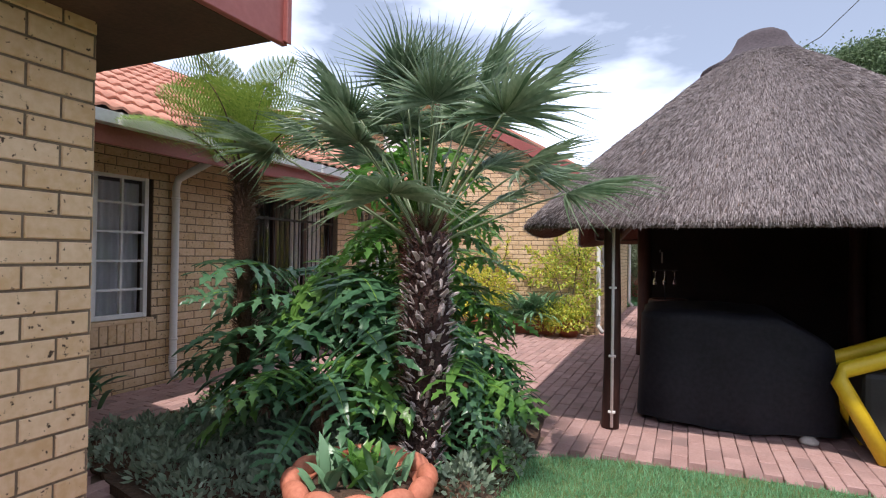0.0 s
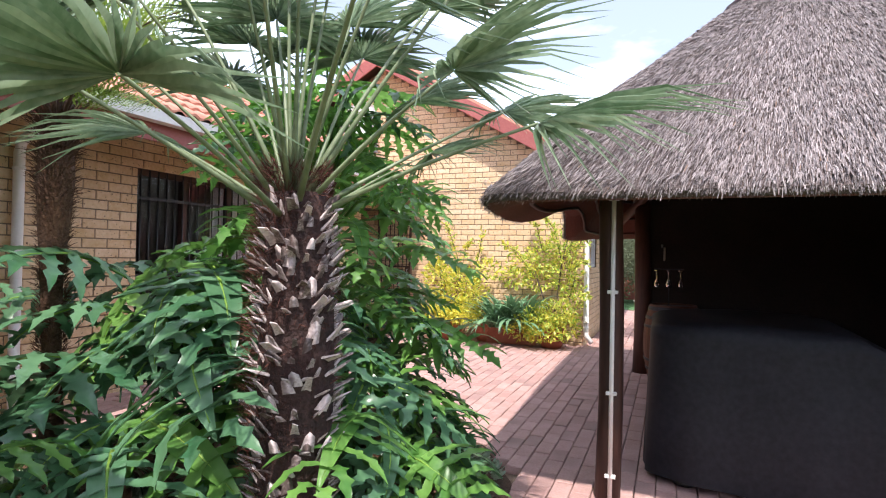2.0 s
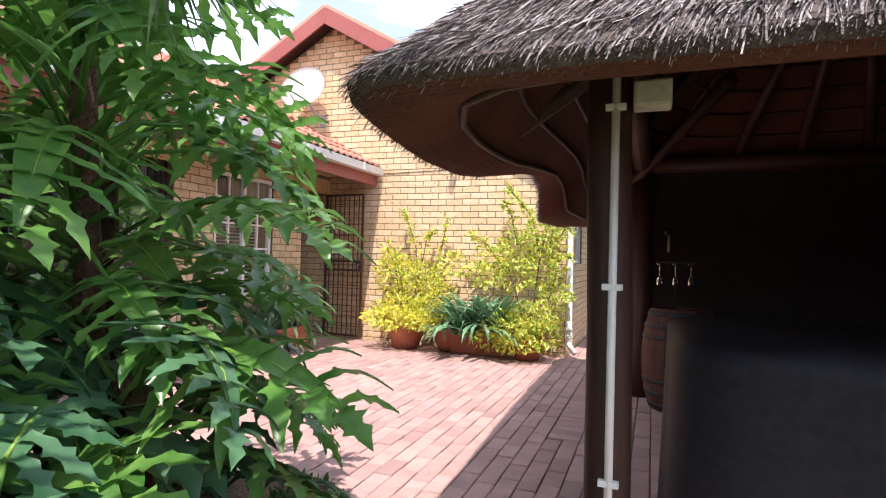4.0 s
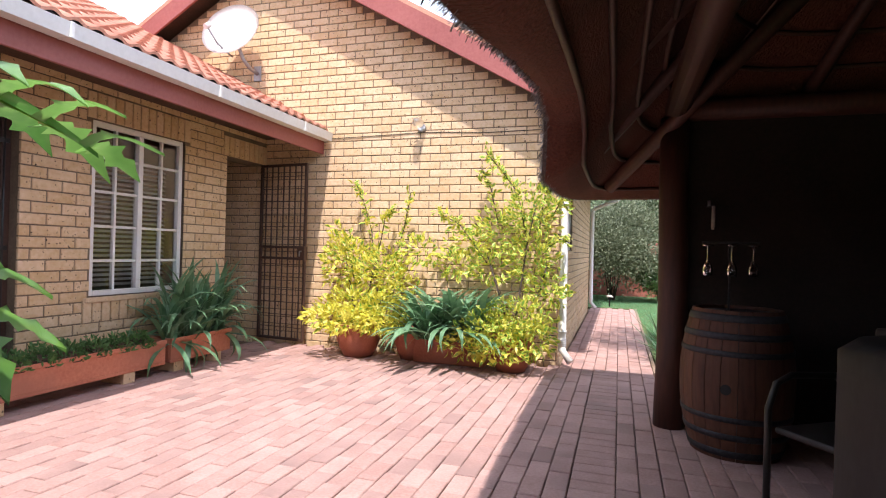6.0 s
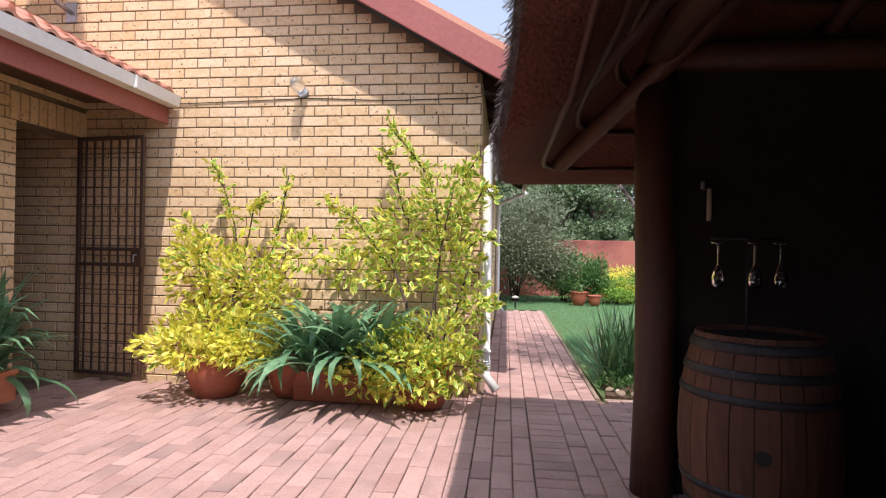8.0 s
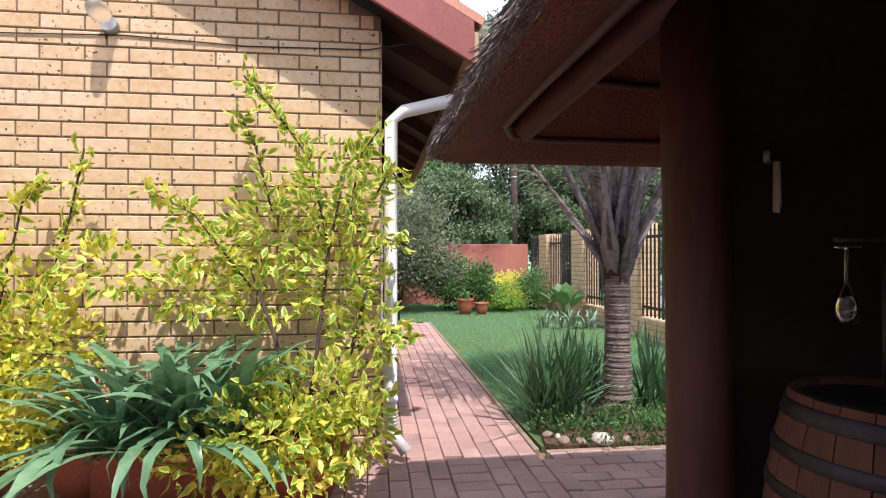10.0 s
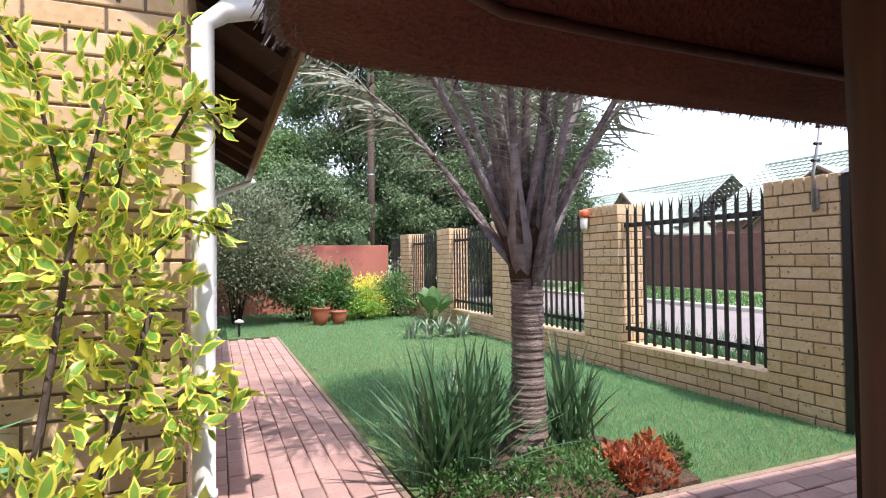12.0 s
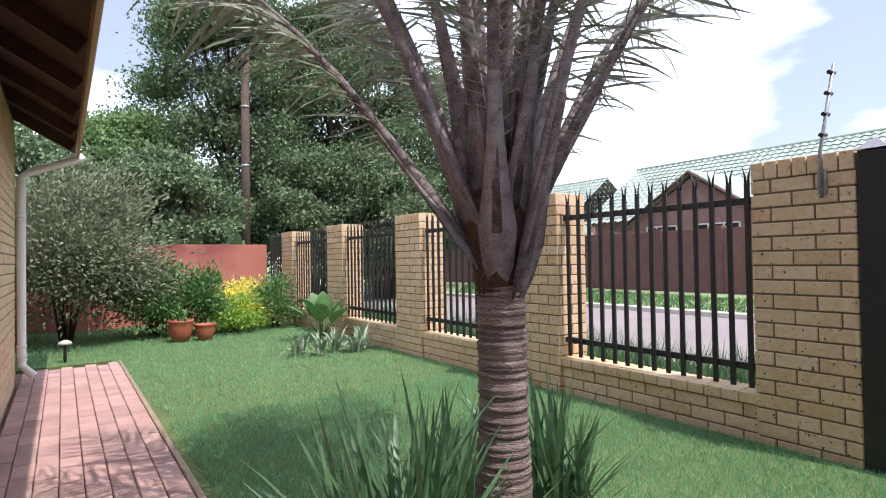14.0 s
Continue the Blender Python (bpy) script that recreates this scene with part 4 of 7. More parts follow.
lapa = empty("thatched_roof", (CX, CY, EZ), "thick weathered grey thatched roof with a cement ridge cap", "thatched roof")


def roof_shell(prof, m, name, seg=288):
    bm = bmesh.new()
    rings = []
    for s, z in prof:
        ring = [outline(2 * math.pi * k / seg, s) for k in range(seg)]
        rings.append([bm.verts.new((x, y, z + lift(x, y, s) - EZ)) for x, y in ring])
    for r0, r1 in zip(rings, rings[1:]):
        for k in range(seg):
            bm.faces.new((r0[k], r0[(k + 1) % seg], r1[(k + 1) % seg], r1[k])).smooth = True
    return part(name, bm, m, lapa)


def slope_z(s):
    return EZ + (TOPZ - EZ) * ((1 - s) + 0.115 * math.sin(math.pi * (1 - s)))


roof_shell([(s, slope_z(s)) for s in np.linspace(1.0, 0.08, 28)] , THATCHBODY, "thatch_body")
under = [(1.0, EZ), (0.998, EZ - 0.02), (0.99, EZ - 0.033)]
roof_shell(under, THATCHBODY, "thatch_edge")
roof_shell([(0.99, EZ - 0.033), (0.95, EZ - 0.03), (0.90, EZ + 0.03)] + [(s, slope_z(s) - 0.23) for s in np.linspace(0.84, 0.05, 16)], UNDERTHATCH, "thatch_underside")
# straw ends over the slope
n = 240000
ang = rng.uniform(0, 2 * np.pi, n)
ss = np.sqrt(rng.uniform(0.02, 1.0, n)) * 0.995
P, D = [], []
for a, s in zip(ang, ss):
    x, y = outline(a, s)
    x1, y1 = outline(a, min(1.0, s + 0.02))
    P.append((x, y, slope_z(s) - EZ + 0.007 + lift(x, y, s)))
    D.append((x1 - x, y1 - y, slope_z(min(1.0, s + 0.02)) + lift(x1, y1, min(1.0, s + 0.02)) - slope_z(s) - lift(x, y, s) if s < 0.97 else -0.04))
P, D = np.array(P), np.array(D)
D = D / np.linalg.norm(D, axis=1, keepdims=True) + rng.normal(0, 0.09, (n, 3)) + np.array([0, 0, 0.09])
straw_v = [(-0.5, 0, 0), (0.5, 0, 0), (0.4, 1, 0), (-0.4, 1, 0), (0, 0, -0.7), (0, 1, -0.5)]
sv = [(x * 0.06, y, z * 0.06) for x, y, z in straw_v]
scatter("straw", sv, [(0, 1, 2, 3), (3, 2, 5)], [0] * 2, P, D, rng.uniform(0.035, 0.08, n), rng.normal(0, 0.5, n), [THATCH], lapa)["kind"] = "stuff"
# ragged straw fringe at the eave
n = 14000
ang = rng.uniform(0, 2 * np.pi, n)
P = []
for a, u in zip(ang, rng.uniform(0, 1, n)):
    x, y = outline(a, 0.975 + 0.025 * u)
    P.append((x, y, -0.015 + 0.02 * u + lift(x, y, 0.975 + 0.025 * u)))
P = np.array(P)
D = np.array([(math.cos(a) * 0.8, math.sin(a) * 0.8, -0.7) for a in ang]) + rng.normal(0, 0.18, (n, 3))
scatter("straw", sv, [(0, 1, 2, 3), (3, 2, 5)], [0] * 2, P, D, rng.uniform(0.025, 0.045, n), rng.normal(0, 0.6, n), [THATCH], lapa)["kind"] = "stuff"
bm = lathe([(0.50, 3.24 - EZ), (0.615, 3.255 - EZ), (0.61, 3.30 - EZ), (0.545, 3.335 - EZ), (0.40, 3.42 - EZ), (0.295, 3.52 - EZ), (0.25, 3.60 - EZ), (0.225, 3.66 - EZ), (0.14, 3.72 - EZ), (0.02, 3.735 - EZ)], 28, lambda a, z: 1 + 0.06 * math.sin(3 * a + 5 * z))
part("ridge_cap", bm, CAP, lapa, "dark cement ridge cap", True)
# rafters and laths under the thatch
for k in range(18):
    a = 2 * math.pi * (k + 0.5) / 18
    x0, y0 = outline(a, 0.94)
    x1, y1 = outline(a, 0.08)
    part("rafter", tube([(x0, y0, slope_z(0.94) - 0.10 - EZ + lift(x0, y0, 0.94)), (x1, y1, slope_z(0.08) - 0.27 - EZ)], [0.045, 0.035], 8), POLE, lapa)
for s in np.linspace(0.90, 0.2, 12):
    pts = [(*outline(2 * math.pi * k / 96, s), slope_z(s) - 0.245 - EZ + lift(*outline(2 * math.pi * k / 96, s), s)) for k in range(97)]
    part("lath", tube(pts, 0.014, 6), POLE, lapa)

POSTS = [(-0.53, 4.62), (-0.515, 8.27), (1.95, 4.62), (1.95, 8.25)]
PLATE = 2.02


def post(x, y, k=1.0):
    bm = bmesh.new()
    zs = [0, 0.5, 1.0, 1.5, PLATE]
    add_tube(bm, [(0.008 * math.sin(z * 3 + x), 0.008 * math.cos(z * 2 + y), z) for z in zs], [k * q for q in (0.098, 0.094, 0.092, 0.09, 0.088)], 18)
    o = tagged(part("gum_pole_post", bm, POLE), "dark red-brown round gum pole post", "post", "shelter posts")
    o.location = (x, y, 0.0)
    return o


for x, y in POSTS:
    post(x, y, 0.70 if (x < 0 and y < 5) else 1.0)
for p, q in ((POSTS[0], POSTS[1]), (POSTS[2], POSTS[3]), (POSTS[0], POSTS[2]), (POSTS[1], POSTS[3])):
    o = tagged(part("wall_plate_beam", tube([(p[0], p[1], PLATE + 0.05), (q[0], q[1], PLATE + 0.05)], 0.075, 12), POLE), "gum pole beam resting on the posts", "beam", "shelter beams")
for x, y in POSTS:
    sx, sy = (1 if x < CX else -1), (1 if y < CY else -1)
    tagged(part("corner_pole", tube([(x - sx * 0.42, y - sy * 0.42, 1.62), (x + sx * 0.62, y + sy * 0.85, 2.55)], [0.05, 0.05], 10), POLE), "gum pole hip rafter", "rafter", "shelter hips")
# white conduit on the front post
cd = empty("conduit", (-0.575, 4.575, 0.0), "white conduit pipe clipped to the post", "conduit")
part("pipe", tube([(0.06, -0.025, 0.02), (0.06, -0.025, 1.95)], 0.012, 10), WHITE, cd)
for z in (0.14, 0.58, 1.12, 1.62):
    part("clip", box((0.032, -0.036, z - 0.009), (0.088, -0.014, z + 0.009), 0.003), WHITE, cd)
jb = empty("junction_box", (-0.42, 4.595, 1.62), "small pale grey electrical box on the front post", "junction box")
part("body", box((-0.05, -0.035, 0.0), (0.05, 0.035, 0.075), 0.006), CONCRETE, jb)
part("lid", box((-0.044, -0.042, 0.006), (0.044, -0.0355, 0.069), 0.003), CONCRETE, jb)
# screen walls at the back of the shelter, shade put into their colour
# the east wall is added to close off the dark inside
tagged(part("wall_shelter_east", box((2.05, 4.4, -0.05), (2.2, 8.6, 1.95)), SHADEWALL), "added timber back wall of the shelter, coloured near-black for shade", "wall", kind="structure")

tagged(part("wall_shelter_north", box((-0.44, 8.27, -0.05), (2.05, 8.42, 2.02)), SHADEWALL), "timber screen wall of the shelter, coloured near-black for shade", "wall", kind="structure")

# covered bulky thing under the roof
bm = bmesh.new()


def cover_pt(u, v):
    """Cloth over a box: u round the box, v from hem to the middle of the top."""
    a = 2 * math.pi * u
    c, s_ = math.cos(a), math.sin(a)
    k = (abs(c) ** 7 + abs(s_) ** 7) ** (-1 / 7)
    hx, hy, hz = 0.70, 0.62, 0.94
    fold = 0.018 * math.sin(a * 9 + 1) + 0.012 * math.sin(a * 17)
    if v < 0.6:
        t = v / 0.6
        flare = 1 + (1 - t) * (0.03 + fold * 1.2)
        z = 0.03 + 0.02 * math.sin(a * 5) + t * (hz - 0.05)
        x, y = hx * k * c * flare, hy * k * s_ * flare
    else:
        t = (v - 0.6) / 0.4
        x, y = hx * k * c * (1 - t), hy * k * s_ * (1 - t)
        z = hz - 0.02 + 0.02 * min(1, t * 6) + 0.008 * math.sin(7 * x + 5 * y)
    if x > 0.30:
        z -= max(0, z - 0.5) * (x - 0.30) * 1.35
    return x, y, z


NU, rows = 96, []
for j in range(25):
    rows.append([bm.verts.new(cover_pt(i / NU, j / 24 * 0.995)) for i in range(NU)])
for r0, r1 in zip(rows, rows[1:]):
    for i in range(NU):
        bm.faces.new((r0[i], r0[(i + 1) % NU], r1[(i + 1) % NU], r1[i])).smooth = True
bm.faces.new(rows[-1])
ct = empty("covered_table", (0.36, 5.50, 0.0), "bulky games table under a draped black cover", "covered table")
part("cover", bm, COVER, ct)
for fx_, fy_ in ((0.5, -0.63), (-0.5, -0.5), (-0.5, 0.5), (0.5, 0.5)):
    part("foot", lathe([(0.06, 0.0), (0.065, 0.02), (0.03, 0.05)], 14), CONCRETE if fy_ < -0.6 else STEEL, ct).location = (fx_, fy_, 0)

# yellow framed trolley
yt = empty("yellow_play_frame", (1.15, 4.62, 0.0), "yellow plastic play frame with a dark inside", "play frame")
YP = [(0.10, -0.05, 0.02), (-0.16, 0.0, 0.53), (-0.13, 0.02, 0.60), (0.28, 0.05, 0.76), (0.75, 0.05, 0.78)]
part("frame", tube(YP, 0.055, 12), YELLOW, yt)
part("frame", tube([(0.10, -0.05, 0.04), (0.75, -0.05, 0.04)], 0.055, 12), YELLOW, yt)
part("frame", tube([(x, y + 0.45, z) for x, y, z in YP], 0.055, 12), YELLOW, yt)
part("inner_panel", box((-0.02, 0.0, 0.08), (0.7, 0.42, 0.60), 0.04), BLACK, yt)

# barrel with a glass rack
BARX, BARY = -0.19, 7.93
br = empty("wine_barrel", (BARX, BARY, 0.0), "old oak wine barrel with dark hoops", "barrel")


def bar_r(z):
    return 0.235 + 0.065 * (1 - ((z - 0.41) / 0.41) ** 2)


NS = 22
for k in range(NS):
    bm = bmesh.new()
    prev = None
    for z in np.linspace(0, 0.82, 9):
        a0, a1 = 2 * math.pi * (k + 0.02) / NS, 2 * math.pi * (k + 0.98) / NS
        rr = bar_r(z)
        cur = [bm.verts.new((q * math.cos(a), q * math.sin(a), z)) for a, q in ((a0, rr), ((a0 + a1) / 2, rr * 1.003), (a1, rr), (a1, rr - 0.02), (a0, rr - 0.02))]
        if prev:
            for i in range(5):
                bm.faces.new((prev[i], prev[(i + 1) % 5], cur[(i + 1) % 5], cur[i]))
        else:
            bm.faces.new(cur[::-1])
        prev = cur
    bm.faces.new(prev)
    bmesh.ops.recalc_face_normals(bm, faces=bm.faces)
    part("stave", bm, OAK, br)
bm = lathe([(0.215, 0.76), (0.215, 0.78)], 30)
part("head", bm, OAK, br)
for z0, z1 in ((0.02, 0.06), (0.12, 0.155), (0.22, 0.25), (0.575, 0.605), (0.665, 0.70), (0.76, 0.80)):
    bm = lathe([(bar_r(z0) + 0.001, z0), (bar_r(z0) + 0.005, z0 + 0.002), (bar_r(z1) + 0.005, z1 - 0.002), (bar_r(z1) + 0.001, z1)], 36)
    part("hoop", bm, HOOP, br)
ba = math.atan2(5.6 - BARY, -1.0 - BARX)
part("bung", tube([(0.29 * math.cos(ba), 0.29 * math.sin(ba), 0.40), (0.305 * math.cos(ba), 0.305 * math.sin(ba), 0.40)], 0.028, 12), BLACK, br)
rk = empty("glass_rack", (BARX - 0.045, BARY - 0.02, 0.78), "metal rack with hanging wine glasses on the barrel", "glass rack")
part("foot", lathe([(0.09, 0.0), (0.09, 0.008), (0.02, 0.016)], 20), GREYMETAL, rk)
part("stem", tube([(0, 0.02, 0.01), (0, 0.02, 0.42)], 0.006, 8), HOOP, rk)
part("arm", tube([(-0.15, 0, 0.42), (0.15, 0, 0.42)], 0.006, 8), HOOP, rk)
for x, y in ((-0.12, 0.0), (0.0, -0.05), (0.12, 0.0)):
    bm = lathe([(0.032, 0.40), (0.030, 0.395), (0.005, 0.39), (0.005, 0.31), (0.018, 0.29), (0.028, 0.26), (0.026, 0.22), (0.024, 0.22), (0.026, 0.26), (0.016, 0.285)], 18)
    g = part("wine_glass", bm, PANE, rk, "clear stemmed wine glass")
    g.location = (x, y, 0.005)
ho = empty("wall_tap", (-0.33, 8.255, 1.44), "old white tap on the dark screen wall", "tap")
part("body", tube([(0.01, 0, 0.0), (0.05, -0.03, 0.0)], 0.009, 10), HOOP, ho)
part("drop", tube([(0.045, -0.03, 0.0), (0.045, -0.03, -0.13), (0.042, -0.03, -0.15)], [0.010, 0.012, 0.009], 10), STONE, ho)
part("knob", tube([(0.02, -0.02, 0.0), (0.02, -0.02, 0.035)], 0.010, 10), GREYMETAL, ho)

# metal garden chair
ch = empty("metal_chair", (0.10, 6.85, 0.0), "dark metal tube armchair with a slatted seat", "chair")
for s_ in (-1, 1):
    part("arm_loop", tube([(-0.26, s_ * 0.25, 0.02), (-0.26, s_ * 0.25, 0.50), (-0.22, s_ * 0.25, 0.60), (-0.14, s_ * 0.25, 0.63), (0.10, s_ * 0.25, 0.62), (0.18, s_ * 0.25, 0.56), (0.22, s_ * 0.25, 0.02)], 0.014, 10), STEEL, ch)
part("seat", box((-0.24, -0.24, 0.40), (0.22, 0.24, 0.43), 0.012), STEEL, ch)
part("backrest", box((0.20, -0.24, 0.45), (0.23, 0.24, 0.86), 0.012, pose(0, 0, 0, 0, 8, 0)), STEEL, ch)
ch.rotation_euler = (0, 0, radians(35))


# ---- plants ----
def rand_dirs(n, up=0.0, spread=1.0):
    d = rng.normal(0, spread, (n, 3))
    d[:, 2] += up
    return d


def grass(name, poly, n, h0, h1, m, label, z=-0.012, width=0.085):
    xs = [p[0] for p in poly]
    ys = [p[1] for p in poly]
    P = []
    while len(P) < n:
        x, y = rng.uniform(min(xs), max(xs)), rng.uniform(min(ys), max(ys))
        if inside(poly, x, y):
            P.append((x, y, z))
    v, f, mi = scaled(BLADE, width)
    return tagged(scatter(name, v, f, mi, P, rand_dirs(n, 1.0, 0.42), rng.uniform(h0, h1, n), rng.uniform(0, 6.28, n), [m]), label, "grass", kind="stuff")


grass("lawn_grass", [(-0.42, 10.1), (0.88, 9.99), (2.38, 9.99), (2.38, 13.4), (-0.43, 13.4)], 80000, 0.018, 0.042, GRASS, "short dense green lawn grass")
grass("lawn_grass", [(-0.42, 13.4), (2.36, 13.4), (2.36, 20.3), (-3.0, 20.3), (-3.0, 16.65), (-0.55, 16.62)], 60000, 0.02, 0.048, GRASS, "short dense green lawn grass", width=0.12)
grass("lawn_grass", [(-0.98, 3.72), (-1.0, 2.2), (2.6, 2.2), (2.6, 3.95), (0.6, 3.95), (-0.5, 3.88)], 42000, 0.025, 0.055, GRASS, "short dense green lawn grass")
grass("verge_plants", [(2.85, 9.5), (3.7, 9.5), (3.7, 20.0), (2.85, 20.0)], 9000, 0.35, 0.62, REED, "long grass tufts along the outside of the fence", z=-0.16, width=0.035)


def fan_frond(seed, lp, lf, nseg=36):
    """A stalk with a fan of stiff folded blades."""
    r = np.random.default_rng(seed)
    bm = bmesh.new()
    sag = 0.07
    pts = [(0, lp * t, -sag * t * t) for t in (0, 0.25, 0.5, 0.75, 1.0)]
    add_tube(bm, pts, [0.014, 0.009, 0.007, 0.006, 0.005], 6, mi=1)
    hub = Vector(pts[-1])
    for i in range(nseg):
        a = radians(-98 + 196 * i / (nseg - 1)) + r.normal(0, 0.02)
        l = lf * (0.80 + 0.20 * math.cos(a * 0.8)) * float(r.uniform(0.92, 1.05))
        d = Vector((math.sin(a), math.cos(a), -0.15 - 0.10 * abs(math.sin(a)) + r.normal(0, 0.03)))
        side = Vector((math.cos(a), -math.sin(a), 0))
        w = lf * 0.021
        prof = [(0.02, 0.25), (0.28, 1.0), (0.46, 0.80), (0.72, 0.34), (1.0, 0.03)]
        prev = None
        for t, k in prof:
            droop = Vector((0, 0, -0.16 * l * max(0, t - 0.40) ** 2 * 4 * float(r.uniform(0.4, 1.4))))
            c = hub + d * l * t + droop
            cur = [bm.verts.new(c - side * w * k + Vector((0, 0, 0.010 * k))), bm.verts.new(c - Vector((0, 0, 0.012 * k))), bm.verts.new(c + side * w * k + Vector((0, 0, 0.010 * k)))]
            if prev:
                bm.faces.new((prev[0], prev[1], cur[1], cur[0]))
                bm.faces.new((prev[1], prev[2], cur[2], cur[1]))
            prev = cur
    me = bpy.data.meshes.new("frond")
    bm.to_mesh(me)
    bm.free()
    me.materials.append(PALMLEAF)
    me.materials.append(PALMSTEM)
    return me


def along(d, roll=0.0):
    """Rotation that takes local +y to d, with local z up."""
    y = Vector(d).normalized()
    ref = Vector((0, 0, 1)) if abs(y.z) < 0.97 else Vector((0, -1, 0))
    x = y.cross(ref).normalized()
    z = x.cross(y)
    return Matrix((x, y, z)).transposed().to_4x4() @ Matrix.Rotation(roll, 4, "Y")


def fan_palm(x, y, h):
    root = empty("fan_palm", (x, y, 0.0), "fan palm with a shaggy trunk of pale cut leaf bases", "palm tree")
    bm = bmesh.new()
    zs = np.linspace(0, h, 12)
    add_tube(bm, [(0.03 * math.sin(z * 1.5), 0, z) for z in zs], [0.085 + 0.045 * math.sin(math.pi * min(1, z / h * 0.75 + 0.12)) for z in zs], 20)
    part("trunk", bm, PALMTRUNK, root)
    # leaf bases: flat, torn across, splayed from the trunk
    bm = bmesh.new()
    pr = [(0.0, 0.034, 0.007), (0.03, 0.026, 0.006), (0.065, 0.021, 0.005), (0.105, 0.019, 0.003)]
    prev = None
    for t, w, th in pr:
        b = 0.10 * t * t * 5
        cur = [bm.verts.new((sx * w, t * 1.15 + 0.012 * sx * (t > 0.1), b + sz * th)) for sx, sz in ((-1, -1), (0, -0.4), (1, -1), (1, 1), (0, 1.6), (-1, 1))]
        if prev:
            for i in range(6):
                bm.faces.new((prev[i], prev[(i + 1) % 6], cur[(i + 1) % 6], cur[i]))
        prev = cur
    bm.faces.new(prev)
    me = bpy.data.meshes.new("leaf_base")
    bm.to_mesh(me)
    bm.free()
    me.materials.append(STUB)
    n = 298
    for i in range(n):
        z = 0.06 + (h - 0.10) * i / n + random.gauss(0, 0.015)
        a = i * 2.39996 + random.gauss(0, 0.25)
        rad = 0.080 + 0.045 * math.sin(math.pi * min(1, z / h * 0.75 + 0.12))
        up = 0.25 + 0.9 * random.random()
        o = new("leaf_base", me)
        o.parent = root
        s = random.uniform(0.36, 0.66)
        o.matrix_local = Matrix.Translation((rad * math.cos(a) + 0.03 * math.sin(z * 1.5), rad * math.sin(a), z)) @ along((math.cos(a), math.sin(a), up), random.uniform(-0.4, 0.4)) @ Matrix.Diagonal((s, s, s, 1))
    # small frayed stubs between the leaf bases
    n = 300
    aa, zz = rng.uniform(0, 6.28, n), rng.uniform(0.04, h + 0.02, n)
    rr = 0.085 + 0.045 * np.sin(np.pi * np.minimum(1, zz / h * 0.75 + 0.12))
    P = np.stack([rr * np.cos(aa) + 0.03 * np.sin(zz * 1.5), rr * np.sin(aa), zz], 1)
    D = np.stack([np.cos(aa), np.sin(aa), rng.uniform(0.4, 1.4, n)], 1) + rng.normal(0, 0.15, (n, 3))
    sv_ = [(-0.32, 0, -0.08), (0.32, 0, -0.08), (0.22, 0.8, 0.12), (-0.22, 0.8, 0.12), (0, 0, 0.12), (0.05, 1.0, 0.2)]
    scatter("stub", sv_, [(0, 1, 2, 3), (0, 3, 5, 4), (1, 4, 5, 2), (3, 2, 5)], [0] * 4, P, D, rng.uniform(0.035, 0.075, n), rng.normal(0, 0.3, n), [STUB], root)["kind"] = "stuff"
    # fibres
    n = 5200
    aa, zz = rng.uniform(0, 6.28, n), h + 0.08 - (h - 0.05) * rng.uniform(0, 1, n) ** 1.7
    rr = 0.085 + 0.045 * np.sin(np.pi * np.minimum(1, zz / h * 0.75 + 0.12))
    P = np.stack([rr * np.cos(aa), rr * np.sin(aa), zz], 1)
    D = np.stack([np.cos(aa), np.sin(aa), rng.normal(0.6, 0.5, n)], 1) + rng.normal(0, 0.4, (n, 3))
    v, f, mi = scaled(BLADE, 0.04)
    scatter("fibre", v, f, mi, P, D, rng.uniform(0.03, 0.085, n), rng.uniform(0, 6.28, n), [FIBRE], root)["kind"] = "stuff"
    kinds = [fan_frond(s, lp, lf) for s, lp, lf in ((1, 0.86, 0.46), (2, 0.94, 0.44), (3, 0.76, 0.48), (4, 1.00, 0.43))]
    nf = 30
    for i in range(nf):
        t = i / (nf - 1)
        el = radians(84 - 62 * t ** 0.9) + random.gauss(0, 0.05)
        a = i * 2.39996 + 0.6
        o = new("frond", kinds[i % 4])
        o.parent = root
        s = random.uniform(0.88, 1.12)
        if math.sin(a) > 0.4 and math.cos(a) < 0.2:
            el = max(el, radians(60))
        if i == nf - 1:
            a, el, s = radians(70), radians(33), 0.76
        d = (math.cos(a) * math.cos(el), math.sin(a) * math.cos(el), math.sin(el))
        o.matrix_local = Matrix.Translation((0.06 * d[0], 0.06 * d[1], h + 0.02 - 0.12 * t)) @ along(d, random.uniform(-0.35, 0.35)) @ Matrix.Diagonal((s, s, s, 1))
    return root


fan_palm(-1.455, 3.05, 1.50)


